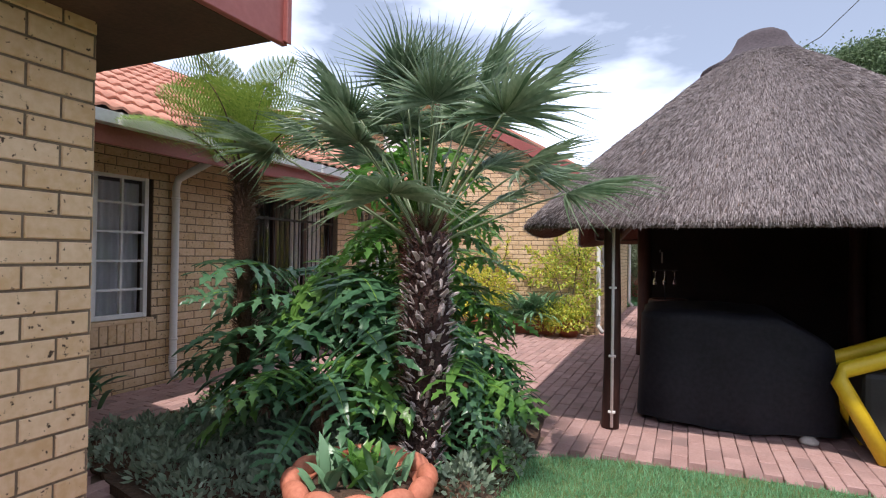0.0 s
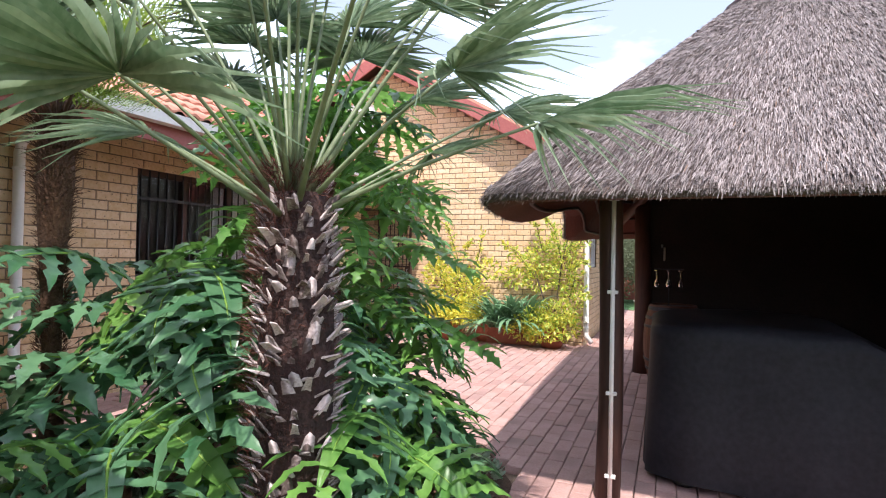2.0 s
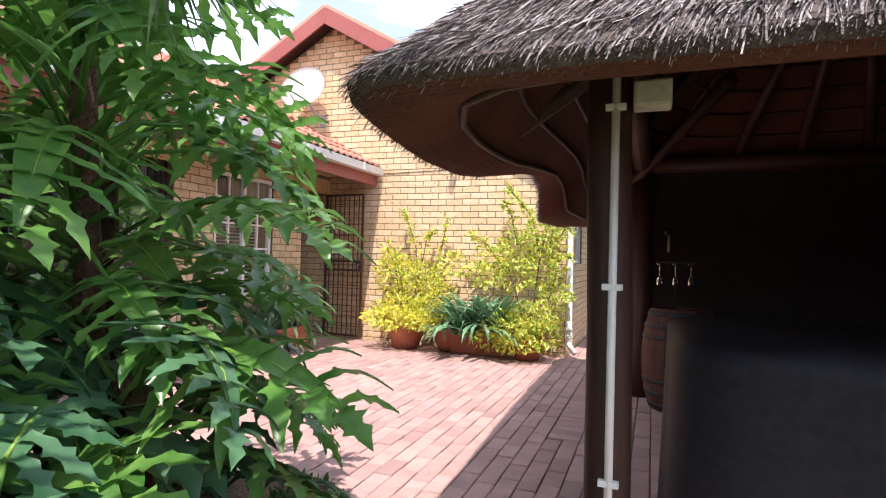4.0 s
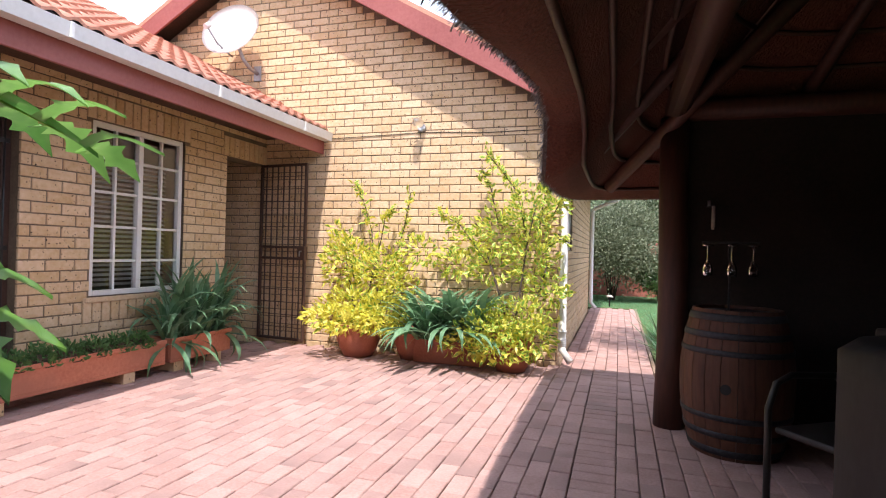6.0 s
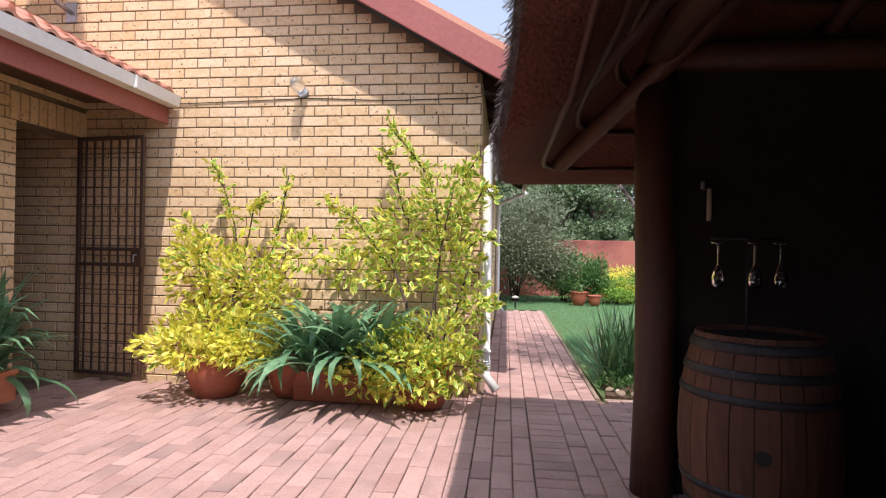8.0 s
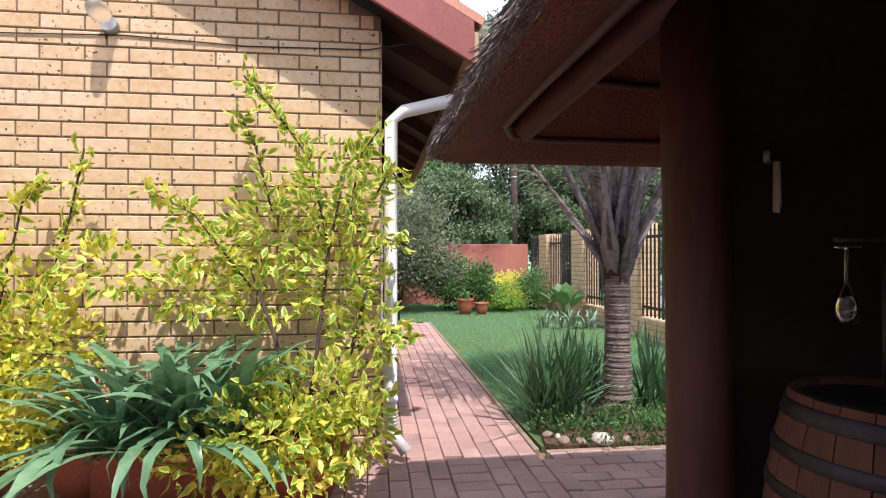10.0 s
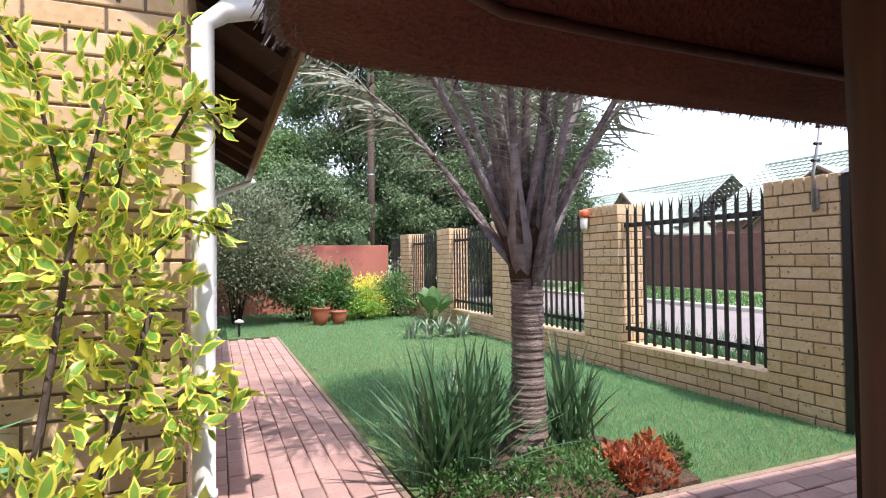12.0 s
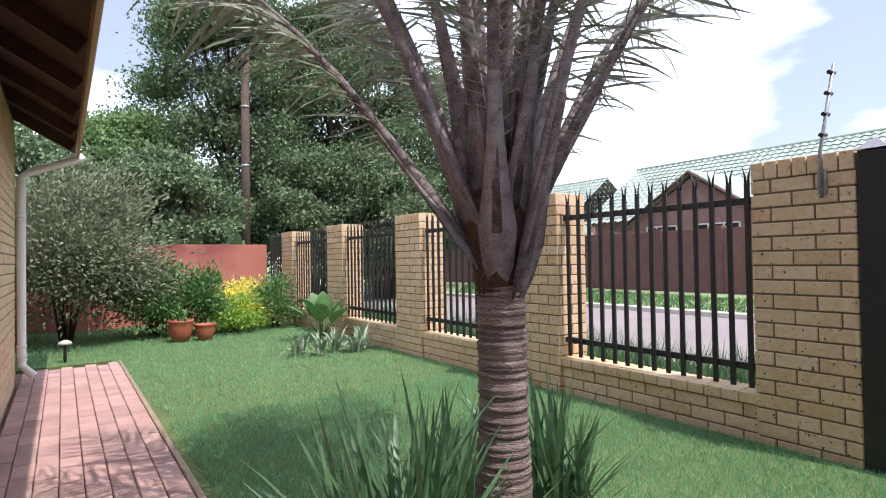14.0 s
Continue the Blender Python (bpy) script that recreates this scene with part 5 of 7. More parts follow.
def lobed_leaf(seed, L, lobes=7):
    """A drooping, deeply cut leaf with its rib: long fingers, toothed on both sides; local +y along the leaf."""
    r = np.random.default_rng(seed)
    bm = bmesh.new()

    def spine(t):
        return Vector((0, L * t * (1 - 0.12 * t), 0.06 * L * math.sin(t * 2.2) - 0.45 * L * t * t))
    n = 12
    prev = None
    for i in range(n + 1):
        t = i / n
        c = spine(t)
        w = L * (0.105 * math.sin(math.pi * min(1, 0.25 + t * 0.75)) + 0.010)
        cur = [bm.verts.new(c + Vector((-w, 0, 0.02 * L))), bm.verts.new(c), bm.verts.new(c + Vector((w, 0, 0.02 * L)))]
        if prev:
            bm.faces.new((prev[0], prev[1], cur[1], cur[0])).smooth = True
            bm.faces.new((prev[1], prev[2], cur[2], cur[1])).smooth = True
        prev = cur
    finger = ((0, 0.95, 0.95), (0.16, 0.62, 0.66), (0.30, 0.70, 1.05), (0.36, 1.55, 0.85), (0.42, 0.80, 0.62), (0.52, 0.62, 1.5), (0.58, 0.85, 0.75), (0.66, 1.35, 0.55), (0.74, 0.62, 1.05), (0.86, 0.5, 0.5), (1.0, 0.05, 0.05))
    for s in (-1, 1):
        for i in range(lobes):
            t = 0.02 + 0.93 * i / (lobes - 1)
            l = L * (0.14 + 0.40 * math.sin(math.pi * (0.24 + 0.68 * t))) * float(r.uniform(0.82, 1.12))
            a = radians(122 - 96 * t) + float(r.normal(0, 0.06))
            d = Vector((s * math.sin(a), math.cos(a), 0.12))
            q = Vector((-s * math.cos(a), math.sin(a), 0))
            base = spine(t) + Vector((s * 0.025 * L, 0, 0.008))
            w = L * 0.060
            sag = float(r.uniform(0.35, 0.7))
            pv = None
            for u, k, k2 in finger:
                wave = 0.018 * L * math.sin(u * 5 + i)
                c = base + d * l * u + Vector((0, 0, -sag * l * u * u + wave))
                cu = [bm.verts.new(c - q * w * k + Vector((0, 0, 0.012 * k * L * math.sin(u * 9)))), bm.verts.new(c + Vector((0, 0, -0.008))), bm.verts.new(c + q * w * k2)]
                if pv:
                    bm.faces.new((pv[0], pv[1], cu[1], cu[0])).smooth = True
                    bm.faces.new((pv[1], pv[2], cu[2], cu[1])).smooth = True
                pv = cu
    add_tube(bm, [spine(t) + Vector((0, 0, 0.004)) for t in (0, 0.3, 0.6, 0.9)], [0.008, 0.006, 0.004, 0.002], 5, mi=1)
    return bm


def leaf_mesh(bm, m):
    me = bpy.data.meshes.new("leaf")
    bm.to_mesh(me)
    me.materials.append(m)
    me.materials.append(VARGREEN)
    return me


LOBED = []
for sd_, L in ((11, 0.54), (12, 0.62), (13, 0.48), (14, 0.58)):
    b_ = lobed_leaf(sd_, L)
    LOBED.append((leaf_mesh(b_, PHILO), leaf_mesh(b_, PHILOBRIGHT)))
    b_.free()


# bright: share of leaves that take the sunlit colour
def philodendron(x, y, z0, n, reach, label, bright=0.3, trunk=None, elev=(70, 5), size=1.0, sector=None):
    root = empty("philodendron", (x, y, 0.0), label, "philodendron", "philodendrons of the palm bed")
    if trunk:
        part("stem", tube(trunk, [0.05, 0.045, 0.04, 0.035][:len(trunk)], 10), FERNTRUNK, root)
    for i in range(n):
        t = (i + 0.5) / n
        el = radians(elev[0] + (elev[1] - elev[0]) * t) + random.gauss(0, 0.12)
        a = i * 2.39996 + x * 3
        if sector:
            a = radians(random.uniform(*sector))
        l = reach * random.uniform(0.65, 1.05)
        # leaves keep clear of the walked strip of paving
        ext = l * math.cos(el) + 0.55 * size
        for _ in range(12):
            if x + ext * math.cos(a) < -0.63 - 0.32 * (y + ext * math.sin(a) - 2.95):
                break
            a += 0.5
        d = Vector((math.cos(a) * math.cos(el), math.sin(a) * math.cos(el), math.sin(el)))
        zz = z0 if not isinstance(z0, tuple) else z0[0] + (z0[1] - z0[0]) * (1 - t)
        tip = Vector((0, 0, zz)) + d * l + Vector((0, 0, -0.10 * l))
        stalk = part("stalk", tube([(0, 0, zz - 0.03), Vector((0, 0, zz)) + d * l * 0.5 + Vector((0, 0, 0.03)), tip], [0.011, 0.008, 0.006], 6), PHILOBRIGHT, root)
        o = new("leaf", random.choice(LOBED)[1 if random.random() < bright else 0])
        o.parent = root
        s = size * random.uniform(0.8, 1.15)
        flat = Vector((d.x, d.y, random.uniform(-0.35, 0.25)))
        o.matrix_local = Matrix.Translation(tip) @ along(flat, random.uniform(-0.5, 0.5)) @ Matrix.Diagonal((s, s, s, 1))
    return root


# the higher bright shares put sunlight into the leaf colour
philodendron(-2.30, 3.50, (0.55, 0.90), 26, 0.55, "split-leaf philodendron with broad dark glossy leaves", 0.12, [(0, 0, 0), (0.02, 0, 0.4), (0, 0, 0.9)], elev=(70, -25))
philodendron(-2.95, 3.85, (0.7, 0.95), 18, 0.50, "split-leaf philodendron on a dark bare stem", 0.1, [(0, 0, 0), (0.02, 0, 0.5), (0, 0, 0.95)], elev=(65, -20), size=0.9)
philodendron(-2.15, 2.95, 0.42, 13, 0.45, "split-leaf philodendron with drooping grey-green leaves", 0.3, [(0, 0, 0), (0, 0, 0.42)], elev=(60, -10), size=0.85)
philodendron(-1.36, 3.48, (0.30, 0.55), 26, 0.33, "low philodendron with lobed leaves, many coloured as if sunlit", 0.6, [(0, 0, 0), (0, 0, 0.66)], elev=(78, -15), size=0.70)
philodendron(-2.00, 4.08, (0.80, 1.95), 58, 0.46, "tall climbing philodendron with many lobed leaves", 0.95, [(0, 0, 0), (0.08, 0.02, 0.7), (-0.02, 0.05, 1.3), (0.02, 0, 1.72)], elev=(72, -30), size=0.72)
philodendron(-1.66, 4.0, (0.40, 0.85), 18, 0.34, "philodendron leaning over the paving", 0.3, [(0, 0, 0), (0.05, 0.02, 0.4), (0, 0, 0.86)], elev=(55, -25), size=0.78)
philodendron(-2.35, 4.45, (0.8, 1.45), 20, 0.5, "philodendron reaching up behind the palm", 0.75, [(0, 0, 0), (0.04, 0, 0.8), (0, 0, 1.45)], elev=(70, -20), size=0.85)


def fern_frond(seed, L):
    r = np.random.default_rng(seed)
    P, D, S = [], [], []

    def spine(t):
        return np.array([0, L * t * (1 - 0.18 * t), 0.45 * L * t - 0.50 * L * t * t])
    bm = bmesh.new()
    add_tube(bm, [spine(t) for t in np.linspace(0, 1, 8)], [0.010, 0.009, 0.008, 0.006, 0.005, 0.004, 0.003, 0.002], 5, mi=0)
    for s in (-1, 1):
        for i in range(22):
            t = 0.20 + 0.78 * i / 21
            l = L * 0.30 * math.sin(math.pi * (0.12 + 0.83 * (i / 21)))
            base = spine(t)
            d = np.array([s * 0.92, 0.42, -0.12])
            m = max(4, int(l / 0.020))
            for j in range(m):
                u = (j + 0.5) / m
                c = base + d * l * u + np.array([0, 0, -0.25 * l * u * u])
                for q in (-1, 1):
                    P.append(c)
                    D.append((d[1] * q * -s * 0.2 + d[0] * 0.5, q * 1.0 + 0.2, -0.15 + r.normal(0, 0.1)))
                    S.append(0.042 * (1 - 0.65 * u) + 0.008)
    v, f, mi = scaled(BLADE, 0.30)
    ob = scatter("frond", v, f, mi, P, D, S, r.normal(0, 0.2, len(P)), [FERN])
    stem = part("rachis", bm, DARKWOOD)
    me1, me2 = ob.data, stem.data
    bpy.data.objects.remove(ob)
    bpy.data.objects.remove(stem)
    return me1, me2


def tree_fern(x, y, h):
    root = empty("tree_fern", (x, y, 0.0), "tree fern with a hairy brown trunk and yellow-green fronds", "tree fern")
    bm = bmesh.new()
    add_tube(bm, [(0.02 * math.sin(z * 2), 0.015 * math.cos(z * 3), z) for z in np.linspace(0, h, 9)], [0.07, 0.060, 0.052, 0.045, 0.045, 0.052, 0.070, 0.085, 0.075], 16)
    part("trunk", bm, FERNTRUNK, root)
    n = 2600
    aa, zz = rng.uniform(0, 6.28, n), rng.uniform(h * 0.40, h + 0.08, n)
    P = np.stack([0.052 * np.cos(aa), 0.052 * np.sin(aa), zz], 1)
    D = np.stack([np.cos(aa), np.sin(aa), rng.normal(1.0, 0.6, n)], 1)
    v, f, mi = scaled(BLADE, 0.07)
    scatter("hair", v, f, mi, P, D, rng.uniform(0.03, 0.07, n) + 0.07 * np.clip((zz - h * 0.7) / (h * 0.3), 0, 1), rng.uniform(0, 6.28, n), [FERNTRUNK], root)["kind"] = "stuff"
    kinds = [fern_frond(21, 1.25), fern_frond(22, 1.05)]
    for i in range(15):
        a = i * 2.39996
        el = radians(66 - 40 * (i / 14))
        d = (math.cos(a) * math.cos(el), math.sin(a) * math.cos(el), math.sin(el))
        k1, k2 = kinds[i % 2]
        fr = new("frond", k1)
        fr.parent = root
        fr.matrix_local = Matrix.Translation((0, 0, h)) @ along(d, random.uniform(-0.3, 0.3))
        ra = new("rachis", k2)
        ra.parent = fr
    return root


tree_fern(-3.15, 3.33, 1.88)


def leaf_mound(name, x, y, r, h, n, size, m, label, cat, z0=0.01, tall=1.0, kind=""):
    """Low cushion of small leaves on the ground."""
    root = empty(name, (x, y, z0), label, cat)
    a, q = rng.uniform(0, 6.28, n), np.sqrt(rng.uniform(0, 1, n))
    bump = 0.75 + 0.25 * np.sin(a * 3 + x) * q
    P = np.stack([r * q * np.cos(a) * bump, r * q * np.sin(a) * bump, h * (1 - q ** 2) * rng.uniform(0.25, 1.05, n)], 1)
    D = np.stack([np.cos(a) * q, np.sin(a) * q, np.full(n, 0.8 * tall)], 1) + rng.normal(0, 0.5, (n, 3))
    scatter("foliage", LEAF[0], LEAF[1], LEAF[2], P, D, rng.uniform(0.6, 1.3, n) * size, rng.uniform(0, 6.28, n), [m], root)["kind"] = "stuff"
    bm = bmesh.new()
    bmesh.ops.create_icosphere(bm, subdivisions=2, radius=1.0, matrix=Matrix.Diagonal((r * 0.7, r * 0.7, h * 0.55, 1)))
    part("core", bm, SOIL, root)
    return root


for k in range(26):
    a, q = k * 2.39996, math.sqrt((k + 0.5) / 26)
    x, y = -2.70 + 1.05 * q * math.cos(a), 2.85 + 0.62 * q * math.sin(a)
    if inside(BED, x, y):
        leaf_mound("ground_cover", x, y, 0.24, 0.14, 330, 0.062, GREYCOVER, "cushion of small grey-green ground cover", "ground cover")
for x, y in ((-1.08, 3.25), (-1.15, 2.95), (-1.1, 3.6), (-1.75, 2.75), (-3.6, 3.6), (-3.5, 4.2), (-1.3, 4.5), (-1.8, 5.0), (-2.5, 5.1)):
    leaf_mound("ground_cover", x, y, 0.22, 0.20, 380, 0.06, BUSHGREEN if x < -1.6 else GREYCOVER, "cushion of green ground cover under the palm", "ground cover")


STRAPS = {}


def strap_leaf(l, w, el, ar, m):
    """One arching strap leaf, folded along its middle; it leans towards +x."""
    bm = bmesh.new()
    d, q = Vector((1, 0, 0)), Vector((0, 1, 0))
    c, prev, seg = Vector((0, 0, 0)), None, 7
    for k in range(seg + 1):
        t = k / seg
        ww = w * (0.55 + 0.6 * math.sin(math.pi * min(1, t * 0.75 + 0.12))) * (1 if t < 0.75 else max(0.04, (1 - t) * 4))
        e = el - ar * 2.4 * t * t
        cur = [bm.verts.new(c - q * ww + Vector((0, 0, 0.25 * ww))), bm.verts.new(c), bm.verts.new(c + q * ww + Vector((0, 0, 0.25 * ww)))]
        if prev:
            bm.faces.new((prev[0], prev[1], cur[1], cur[0])).smooth = True
            bm.faces.new((prev[1], prev[2], cur[2], cur[1])).smooth = True
        prev = cur
        c = c + (d * math.cos(e) + Vector((0, 0, math.sin(e)))) * (l / seg)
    me = bpy.data.meshes.new("leaf")
    bm.to_mesh(me)
    bm.free()
    me.materials.append(m)
    return me


def strap_clump(name, x, y, z, n, l0, l1, w, m, label, cat, up=0.8, arch=0.55, base=0.035):
    """Arching strap leaves from one crown, each leaf a piece of its own."""
    root = empty(name, (x, y, z), label, cat)
    key = (l0, l1, w, m.name, up, arch)
    if key not in STRAPS:
        made = []
        for i in range(14):
            el = radians(90) - abs(float(rng.normal(0, 0.55))) * (1.4 - up)
            made.append(strap_leaf(float(rng.uniform(l0, l1)), w, el, float(arch * rng.uniform(0.5, 1.5)), m))
        STRAPS[key] = made
    for i in range(n):
        o = new("leaf", random.choice(STRAPS[key]))
        o.parent = root
        s = random.uniform(0.88, 1.1)
        o.matrix_local = Matrix.Translation((random.gauss(0, base), random.gauss(0, base), 0)) @ Matrix.Rotation(random.uniform(0, 6.283), 4, "Z") @ Matrix.Rotation(random.gauss(0, 0.08), 4, "X") @ Matrix.Diagonal((s, s, s, 1))
    return root


# scalloped bowl with a rosette plant
bowl = empty("scalloped_planter", (-1.47, 2.38, 0.012), "terracotta bowl planter with a thick scalloped rim", "planter")
part("bowl", lathe([(0.18, 0.0), (0.20, 0.03), (0.28, 0.14), (0.33, 0.22), (0.30, 0.22), (0.27, 0.19), (0.05, 0.18)], 40), TERRA, bowl)
for k in range(12):
    a = 2 * math.pi * k / 12
    bm = bmesh.new()
    bmesh.ops.create_uvsphere(bm, u_segments=14, v_segments=10, radius=1.0, matrix=Matrix.Translation((0.335 * math.cos(a), 0.335 * math.sin(a), 0.225)) @ pose(0, 0, 0, 0, 0, math.degrees(a)) @ Matrix.Diagonal((0.055, 0.100, 0.062, 1)))
    part("scallop", bm, TERRA, bowl, smooth=True)
part("soil", lathe([(0.27, 0.19), (0.2, 0.205)], 24), SOIL, bowl)
for x, y, n in ((0, 0, 26), (-0.14, 0.06, 12), (0.13, -0.05, 14), (0.10, 0.13, 12), (-0.10, -0.12, 12)):
    strap_clump("rosette_plant", -1.47 + x, 2.38 + y, 0.20, n, 0.14, 0.27, 0.022, AGAP if x else PHILOBRIGHT, "green rosette plant in the scalloped bowl", "plant", up=0.55, arch=0.45)

# plants against the wall under the first window
for x, y, n in ((-4.62, 2.75, 34), (-4.66, 3.05, 26), (-4.60, 2.45, 26)):
    strap_clump("broad_leaf_plant", x, y, 0.0, n, 0.28, 0.56, 0.026, PHILO, "dark green broad-leaved plant against the brick wall", "plant", up=0.45, arch=0.7, base=0.06)

# troughs under the window
for k, (y0, y1) in enumerate(((6.55, 8.10), (8.16, 8.92))):
    tr = empty("terracotta_trough", (-4.62, (y0 + y1) / 2, 0.0), "long terracotta trough raised on brick blocks", "planter", "window troughs")
    L = (y1 - y0) / 2
    bm = bmesh.new()
    for lo, hi in (((-0.13, -L, 0.085), (0.13, L, 0.11)), ((0.105, -L, 0.11), (0.13, L, 0.29)), ((-0.13, -L, 0.11), (-0.105, L, 0.29)), ((-0.105, -L, 0.11), (0.105, -L + 0.025, 0.29)), ((-0.105, L - 0.025, 0.11), (0.105, L, 0.29))):
        add_box(bm, lo, hi, 0.004)
    part("trough", bm, TERRA, tr)
    part("rim", box((0.128, -L - 0.005, 0.262), (0.142, L + 0.005, 0.295), 0.004), TERRA, tr)
    part("soil", box((-0.104, -L + 0.026, 0.20), (0.104, L - 0.026, 0.265)), SOIL, tr)
    for y in (-L * 0.72, L * 0.55):
        part("block", box((-0.11, y - 0.055, 0.0), (0.12, y + 0.055, 0.084), 0.006), BRICK, tr)
for y in (6.7, 6.9, 7.1, 7.3, 7.5, 7.7, 7.9):
    leaf_mound("trailing_plant", -4.60, y, 0.17, 0.13, 420, 0.04, BUSHGREEN, "low dark green trailing plant in the trough", "plant", z0=0.262)
for y, n in ((8.22, 34), (8.45, 44), (8.70, 44), (8.84, 26)):
    strap_clump("agapanthus", -4.58, y, 0.255, n + 14, 0.42, 0.78, 0.020, AGAP, "strappy green agapanthus clump in the trough", "agapanthus", up=0.15, arch=0.85)


# variegated shrubs along the gable
def var_leaf():
    v = [(0, 0, 0), (-0.19, 0.33, 0.07), (0.21, 0.33, 0.05), (-0.20, 0.62, 0.03), (0.17, 0.62, 0.06), (0.03, 1.0, -0.17),
         (0, 0.08, -0.005), (-0.135, 0.35, 0.03), (0.13, 0.35, 0.02), (-0.125, 0.60, 0.005), (0.115, 0.60, 0.015), (0.01, 0.86, -0.10)]
    f = [(6, 8, 7), (7, 8, 10, 9), (9, 10, 11), (0, 6, 7, 1), (0, 2, 8, 6), (1, 7, 9, 3), (2, 4, 10, 8), (3, 9, 11, 5), (4, 5, 11, 10)]
    return v, f, [0, 0, 0, 1, 1, 1, 1, 1, 1]


def varieg_shrub(x, y, blobs, shoots, label, stems):
    root = empty("variegated_shrub", (x, y, 0.15), label, "shrub", "variegated shrubs")
    for p in stems:
        part("stem", tube([Vector(q) - Vector((x, y, 0.15)) for q in p], [0.014, 0.011, 0.008, 0.005][:len(p)], 6), BARK, root)
    P, D, G = [], [], []
    for bx, by, bz, rx, rz, n, g in blobs:
        n = int(n * (1.0 if x < -3 else 0.8))
        u = rng.normal(0, 1, (n, 3))
        u /= np.linalg.norm(u, axis=1, keepdims=True)
        rad = rng.uniform(0.25, 1.0, n) ** 0.6
        P.append(np.stack([bx - x + u[:, 0] * rx * rad, by - y + u[:, 1] * rx * 0.62 * rad, bz - 0.15 + u[:, 2] * rz * rad], 1))
        D.append(u + np.array([0, -0.35, 0.15]) + rng.normal(0, 0.55, (n, 3)))
        G += [g] * n
    for pts, n, g in shoots:
        pts = np.array(pts)
        t = rng.uniform(0, len(pts) - 1.001, n)
        i = t.astype(int)
        c = pts[i] + (pts[i + 1] - pts[i]) * (t - i)[:, None]
        P.append(c - np.array([x, y, 0.15]) + rng.normal(0, 0.025, (n, 3)))
        dd = pts[i + 1] - pts[i]
        D.append(dd / np.linalg.norm(dd, axis=1, keepdims=True) * 0.6 + rng.normal(0, 0.75, (n, 3)))
        G += [g] * n
        part("stem", tube([Vector(q) - Vector((x, y, 0.15)) for q in pts], 0.006, 5), BARK, root)
    P, D, G = np.concatenate(P), np.concatenate(D), np.array(G)
    P[:, 1] = np.minimum(P[:, 1], YF - 0.05 - y)
    P[:, 2] = np.maximum(P[:, 2], -0.10)
    v, f, mi = var_leaf()
    pick = rng.uniform(0, 1, len(P)) < G * (1.15 if x < -3 else 0.62)
    for nm, mask, mats in (("yellow_leaves", pick, [VARYELLOW, VARYELLOW]), ("green_leaves", ~pick, [VARGREEN, VARYELLOW])):
        k = int(mask.sum())
        if k:
            scatter(nm, v, f, mi, P[mask], D[mask], rng.uniform(0.042, 0.094, k), rng.uniform(0, 6.28, k), mats, root)["kind"] = "stuff"
    return root


def round_pot(x, y, r, h, label, wob=0.0):
    o = empty("terracotta_pot", (x, y, 0.0), label, "plant pot")
    part("pot", lathe([(r * 0.62, 0.0), (r * 0.80, h * 0.25), (r * 0.98, h * 0.62), (r * 0.95, h * 0.88), (r * 1.02, h * 0.93), (r * 1.02, h), (r * 0.90, h), (r * 0.86, h * 0.86), (r * 0.1, h * 0.85)], 36), POTRED, o, smooth=False)
    part("soil", lathe([(r * 0.86, h * 0.86), (r * 0.3, h * 0.9)], 20), SOIL, o)
    return o


round_pot(-3.42, 9.58, 0.24, 0.34, "large round terracotta pot against the gable")
round_pot(-1.80, 9.52, 0.22, 0.33, "round terracotta pot at the gable corner")
round_pot(-2.85, 9.66, 0.19, 0.30, "round terracotta pot hidden under leaves")
tr = empty("terracotta_trough", (-2.42, 9.62, 0.0), "terracotta trough below the strappy plants", "planter")
bm = box((-0.36, -0.12, 0.0), (0.36, 0.12, 0.24), 0.012)
part("trough", bm, POTRED, tr)
part("rim", box((-0.375, -0.135, 0.235), (0.375, 0.135, 0.265), 0.008), POTRED, tr)
for x, n in ((-2.62, 36), (-2.40, 44), (-2.20, 36)):
    strap_clump("agapanthus", x, 9.45, 0.245, n + 26, 0.42, 0.80, 0.024, AGAP, "strappy blue-green agapanthus before the gable", "agapanthus", up=0.0, arch=0.95, base=0.05)
varieg_shrub(-3.42, 9.60, [(-3.62, 9.66, 0.95, 0.30, 0.34, 420, 0.6), (-3.25, 9.66, 0.85, 0.36, 0.30, 460, 0.58), (-3.05, 9.68, 0.72, 0.28, 0.24, 280, 0.58), (-3.5, 9.5, 0.50, 0.36, 0.20, 520, 0.72), (-3.15, 9.48, 0.46, 0.34, 0.20, 460, 0.7), (-3.5, 9.34, 0.40, 0.42, 0.13, 520, 0.75), (-3.1, 9.36, 0.38, 0.32, 0.12, 300, 0.7), (-3.75, 9.7, 1.15, 0.14, 0.24, 150, 0.5), (-2.80, 9.7, 1.10, 0.22, 0.18, 130, 0.4)],
             [([(-3.30, 9.7, 0.8), (-3.38, 9.75, 1.3), (-3.50, 9.8, 1.6), (-3.62, 9.8, 1.86)], 110, 0.25), ([(-3.1, 9.7, 0.9), (-3.02, 9.78, 1.35), (-2.96, 9.8, 1.72)], 110, 0.3), ([(-3.3, 9.7, 0.9), (-3.25, 9.8, 1.45), (-3.15, 9.8, 1.55)], 80, 0.3), ([(-3.5, 9.6, 0.8), (-3.68, 9.7, 1.25)], 60, 0.5)],
             "variegated shrub with yellow-edged leaves in a pot", [[(-3.42, 9.58, 0.25), (-3.35, 9.62, 0.6), (-3.3, 9.68, 0.95)], [(-3.42, 9.58, 0.25), (-3.55, 9.62, 0.7), (-3.62, 9.65, 1.0)], [(-3.42, 9.58, 0.25), (-3.2, 9.6, 0.55), (-3.0, 9.65, 0.75)]])
